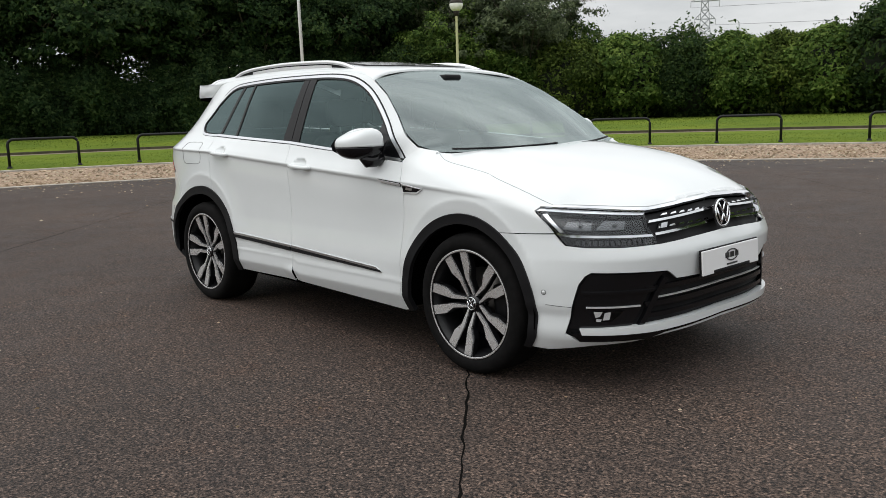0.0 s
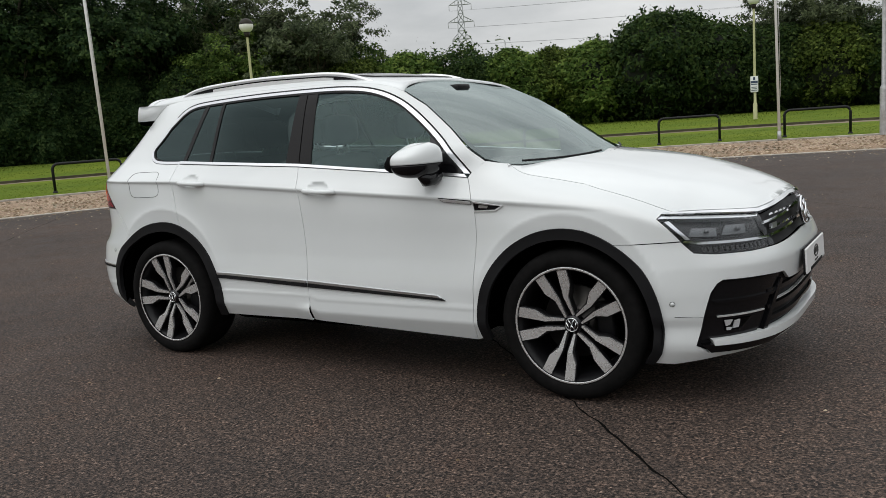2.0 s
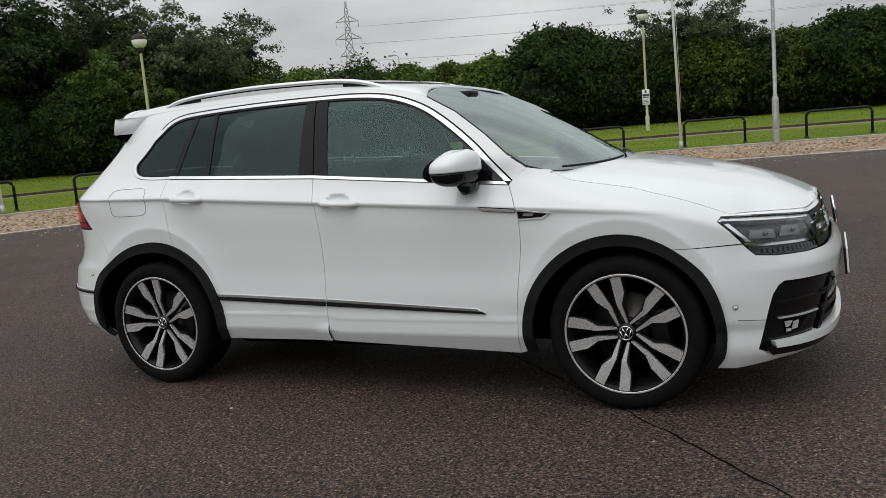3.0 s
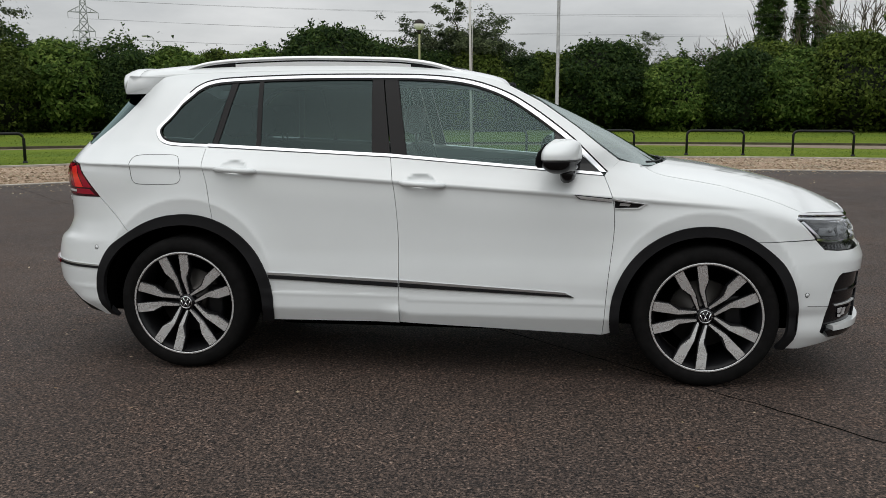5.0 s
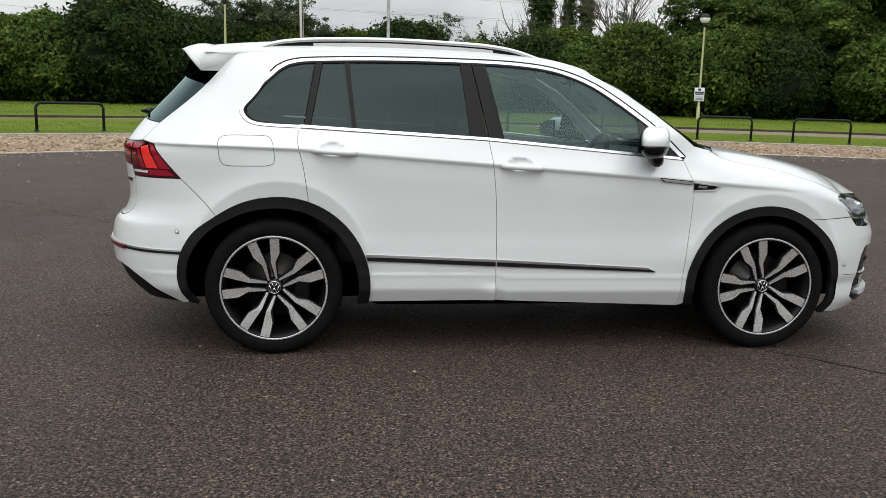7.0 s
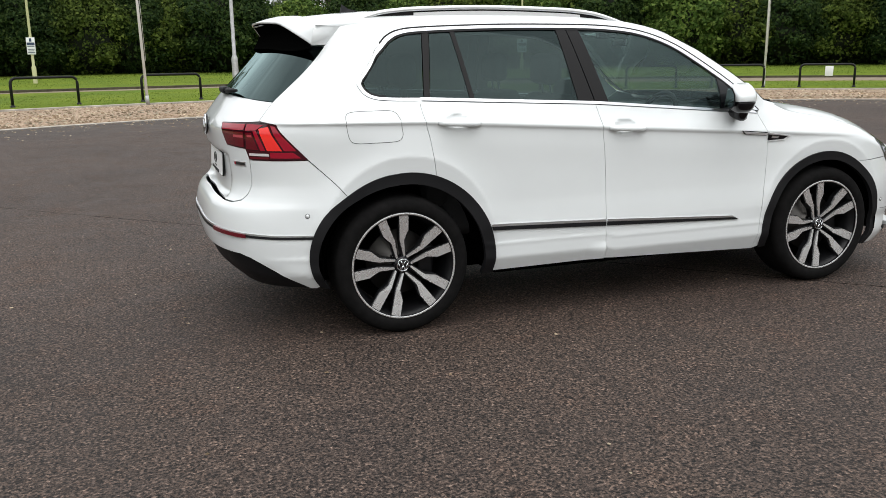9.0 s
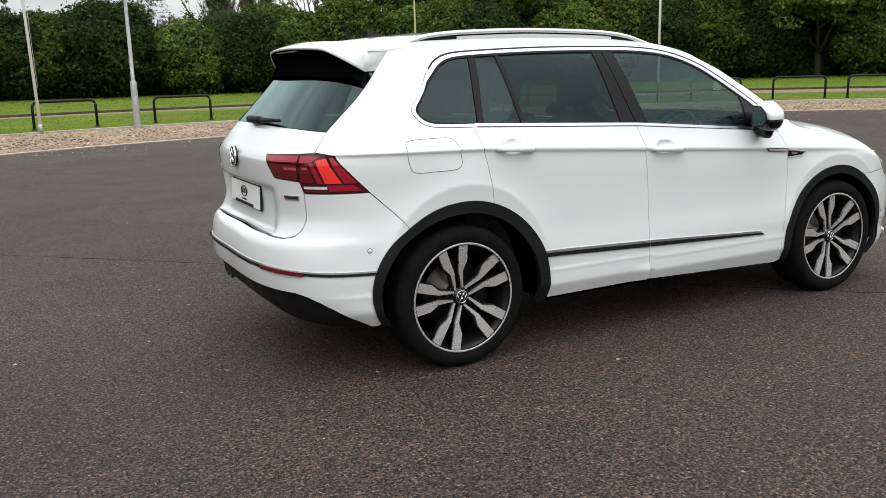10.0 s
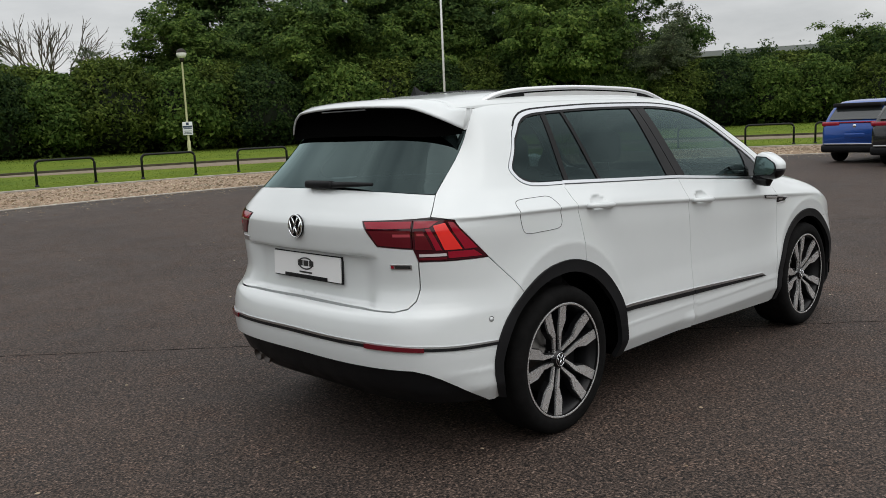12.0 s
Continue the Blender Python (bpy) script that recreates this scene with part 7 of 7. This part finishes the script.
bm = bmesh.new()
levels = [0, 7, 13, 18.5, 23, 27, 30.5, 34, 37.5, 41, 44.5, 48, 52, 56]
for z0, z1 in zip(levels, levels[1:]):
    a, b = pylon_w(z0), pylon_w(z1)
    c0 = [(-a, -a, z0), (a, -a, z0), (a, a, z0), (-a, a, z0)]
    c1 = [(-b, -b, z1), (b, -b, z1), (b, b, z1), (-b, b, z1)]
    for k in range(4):
        j = (k + 1) % 4
        rod(bm, c0[k], c1[k], 0.16, None, 4, False)
        rod(bm, c0[k], c1[j], 0.09, None, 4, False)
        rod(bm, c0[j], c1[k], 0.09, None, 4, False)
        rod(bm, c1[k], c1[j], 0.09, None, 4, False)
part("tower", bm, PYL, pylon)
ARMS = ((34.0, 4.0), (41.0, 5.4), (48.0, 4.6))
for z, w in ARMS:
    for s in (-1, 1):
        bm = bmesh.new()
        b = pylon_w(z)
        for yy in (-b, b):
            rod(bm, (s * b, yy, z), (s * w, 0, z), 0.11, None, 4, False)
            rod(bm, (s * b, yy, z + 2.2), (s * w, 0, z), 0.09, None, 4, False)
        for f in (0.33, 0.66):
            rod(bm, (s * (b + (w - b) * f), 0, z), (s * (b + (w - b) * f), 0, z + 2.2 * (1 - f)), 0.07, None, 4, False)
        arm = part("cross_arm", bm, PYL, pylon)
        bm = bmesh.new()
        rod(bm, (s * w, 0, z), (s * w, 0, z - 2.2), 0.12, 0.09, 6)
        part("insulator", bm, PYL, arm)
WIRE = mat("dark_power_cable", (0.10, 0.10, 0.11), 0.5)
for z, w in ARMS:
    for s in (-1, 1):
        bm = bmesh.new()
        pts = []
        q = Vector((-177, 312, 0)) + Vector((s * w * math.cos(radians(30)), s * w * math.sin(radians(30)), 0))
        for k in range(33):
            f = k / 32
            x = q.x + (420 - q.x) * f
            y = q.y + (330 + s * w - q.y) * f
            pts.append((x, y, z - 2.3 - 9 * 4 * f * (1 - f)))
        tube(bm, pts, 0.03, 4)
        c = new("power_cable", mesh_from(bm, "power_cable", WIRE))
        tagged(c, "thin dark overhead power cable slung from the pylon", "cable", "power cables")


def street_lamp(x, y, h, turn):
    e = thing("street_lamp", "slim grey street lamp beyond the hedge", "street lamp", "far street lamps", pose(x, y, 0, 0, 0, turn))
    bm = bmesh.new()
    rod(bm, (0, 0, 0), (0, 0, h), 0.11, 0.07, 8)
    part("column", bm, GALV, e)
    bm = bmesh.new()
    tube(bm, [(0, 0, h), (0.2, 0, h + 0.25), (0.9, 0, h + 0.35)], 0.05, 6)
    part("arm", bm, GALV, e)
    bm = bmesh.new()
    box(bm, (0.7, -0.14, h + 0.26), (1.4, 0.14, h + 0.42), 0.05)
    part("lantern", bm, GALV, e)


street_lamp(75, 37.5, 7.6, 10)
street_lamp(-36, 74.5, 8.7, 160)
street_lamp(40, 103, 8.5, 30)


def bare_tree(deg, r, h, seed):
    rng = np.random.default_rng(seed)
    e = thing("bare_tree", "leafless grey-brown tree behind the hedge", "tree", "", Matrix.Translation(polar(r, deg, 0.2)))
    bm = bmesh.new()

    def grow(p, d, length, rad, depth):
        q = p + d * length
        mid = (p + q) / 2 + Vector(rng.normal(0, 0.05 * length, 3))
        tube(bm, [p, mid, q], [rad, rad * 0.8, rad * 0.6], 5)
        if depth:
            for _ in range(3):
                nd = (d + Vector(rng.normal(0, 0.36, 3)) + Vector((0, 0, 0.12))).normalized()
                grow(p + (q - p) * rng.uniform(0.55, 1.0), nd, length * rng.uniform(0.55, 0.8), rad * 0.64, depth - 1)

    for a in range(3):
        grow(Vector((rng.uniform(-0.3, 0.3), rng.uniform(-0.3, 0.3), 0)), Vector((0.13 * math.cos(a * 2.1), 0.13 * math.sin(a * 2.1), 1)).normalized(), h * 0.42, 0.012 * h, 4)
    part("limb_work", bm, BARK, e)


bare_tree(71.9, 250, 38.0, 5)
bare_tree(83.4, 61, 7.4, 8)

# ---- joints and loose stones on the tarmac, tufts on the lawn ----
def joint(pts, w, seed):
    """A dark wandering joint between two laid strips."""
    rng = np.random.default_rng(seed)
    bm = bmesh.new()
    line3 = ease([(x, y, 0) for x, y in pts], 26)
    a = []
    for i, p in enumerate(line3):
        d = (line3[min(i + 1, len(line3) - 1)] - line3[max(i - 1, 0)]).normalized()
        s = Vector((-d.y, d.x, 0))
        p = p + s * rng.normal(0, 0.006)
        ww = w * rng.uniform(0.4, 1.3)
        a.append((bm.verts.new(p + s * ww + Vector((0, 0, 0.0012))), bm.verts.new(p - s * ww + Vector((0, 0, 0.0012)))))
    for p, q in zip(a, a[1:]):
        bm.faces.new((p[0], p[1], q[1], q[0]))
    ob = new("trim_tarmac_joint", mesh_from(bm, "trim_tarmac_joint", JOINT))
    return tagged(ob, label="dark bitumen joint across the tarmac", kind="structure")


for k, c in enumerate((-5.1, 1.75, 9.5)):
    span = math.sqrt(21.1 ** 2 - ((c - CX - CY) / math.sqrt(2)) ** 2)
    mx = CX + (c - CX - CY) / 2
    my = CY + (c - CX - CY) / 2
    ends = [f * span / math.sqrt(2) for f in np.linspace(-1, 1, 24)]
    joint([(mx + f + 0.03 * math.sin(i * 1.7 + k), my - f + 0.03 * math.sin(i * 2.3)) for i, f in enumerate(ends)], 0.0055, k)


def stones(name, n, place, size, material, label, seed):
    """Loose small stones, each a rough lump."""
    rng = np.random.default_rng(seed)
    base = np.array([(1, 0, 0.2), (0.3, 0.9, 0.1), (-0.8, 0.6, 0.2), (-0.9, -0.5, 0.1), (0.2, -1, 0.2), (0, 0, 1.0)])
    tri = [(0, 1, 5), (1, 2, 5), (2, 3, 5), (3, 4, 5), (4, 0, 5)]
    v, f = [], []
    for k in range(n):
        x, y, z = place(rng)
        s = size * rng.uniform(0.5, 1.5)
        a = rng.uniform(0, 6.28)
        c, sn = math.cos(a), math.sin(a)
        for p in base * rng.uniform(0.7, 1.3, (6, 3)):
            v.append((x + s * (c * p[0] - sn * p[1]), y + s * (sn * p[0] + c * p[1]), z + s * 0.7 * p[2] - 0.001))
        f += [tuple(i + 6 * k for i in t) for t in tri]
    me = bpy.data.meshes.new(name)
    me.from_pydata(v, [], f)
    me.materials.append(material)
    return tagged(new(name, me), label, "stones", "", "stuff")


def near_kerb(rng):
    deg = rng.uniform(10, 190)
    r = 21.1 - abs(rng.exponential(0.9))
    return (*polar(r, deg)[:2], 0.0)


def on_tarmac(rng):
    return (rng.uniform(-9, 13), rng.uniform(-4.2, 9), 0.0)


def on_border(rng):
    deg = rng.uniform(10, 190)
    return (*polar(rng.uniform(21.45, 27.6), deg)[:2], 0.0)


PEBBLE = leafy("mixed_pebbles", (0.18, 0.13, 0.09), (0.34, 0.255, 0.185), (0.60, 0.52, 0.43))
stones("gravel_scatter", 3500, near_kerb, 0.016, PEBBLE, "loose tan gravel spilled onto the tarmac by the edging", 1)
stones("loose_chips", 650, on_tarmac, 0.008, PEBBLE, "scattered pale stone chips on the tarmac", 2)
stones("gravel_stones", 16000, on_border, 0.035, PEBBLE, "coarse tan stones of the gravel border", 3)


def tufts(n, r0, r1, a0, a1, h, material, seed, name, label):
    rng = np.random.default_rng(seed)
    v, f = [], []
    deg = rng.uniform(a0, a1, n)
    rad = np.sqrt(rng.uniform(r0 ** 2, r1 ** 2, n))
    for k in range(n):
        p = polar(rad[k], deg[k], lawn_z(rad[k]) - 0.01)
        a = rng.uniform(0, 6.28)
        w, hh = 0.03 * rng.uniform(0.5, 1.5), h * rng.uniform(0.4, 1.5)
        lx, ly = rng.normal(0, 0.4 * hh, 2)
        v += [(p.x - w * math.cos(a), p.y - w * math.sin(a), p.z), (p.x + w * math.cos(a), p.y + w * math.sin(a), p.z), (p.x + lx, p.y + ly, p.z + hh)]
        f.append((3 * k, 3 * k + 1, 3 * k + 2))
    me = bpy.data.meshes.new(name)
    me.from_pydata(v, [], f)
    me.materials.append(material)
    return tagged(new(name, me), label, "grass", "", "stuff")


BLADE = leafy("grass_blades", (0.085, 0.130, 0.016), (0.135, 0.195, 0.030), (0.205, 0.250, 0.058))
tufts(60000, 28.0, 37.4, 12, 175, 0.022, BLADE, 4, "grass", "short mown green grass blades")
tufts(45000, 42.1, 56.0, 12, 175, 0.04, BLADE, 5, "grass", "longer green grass by the hedge")
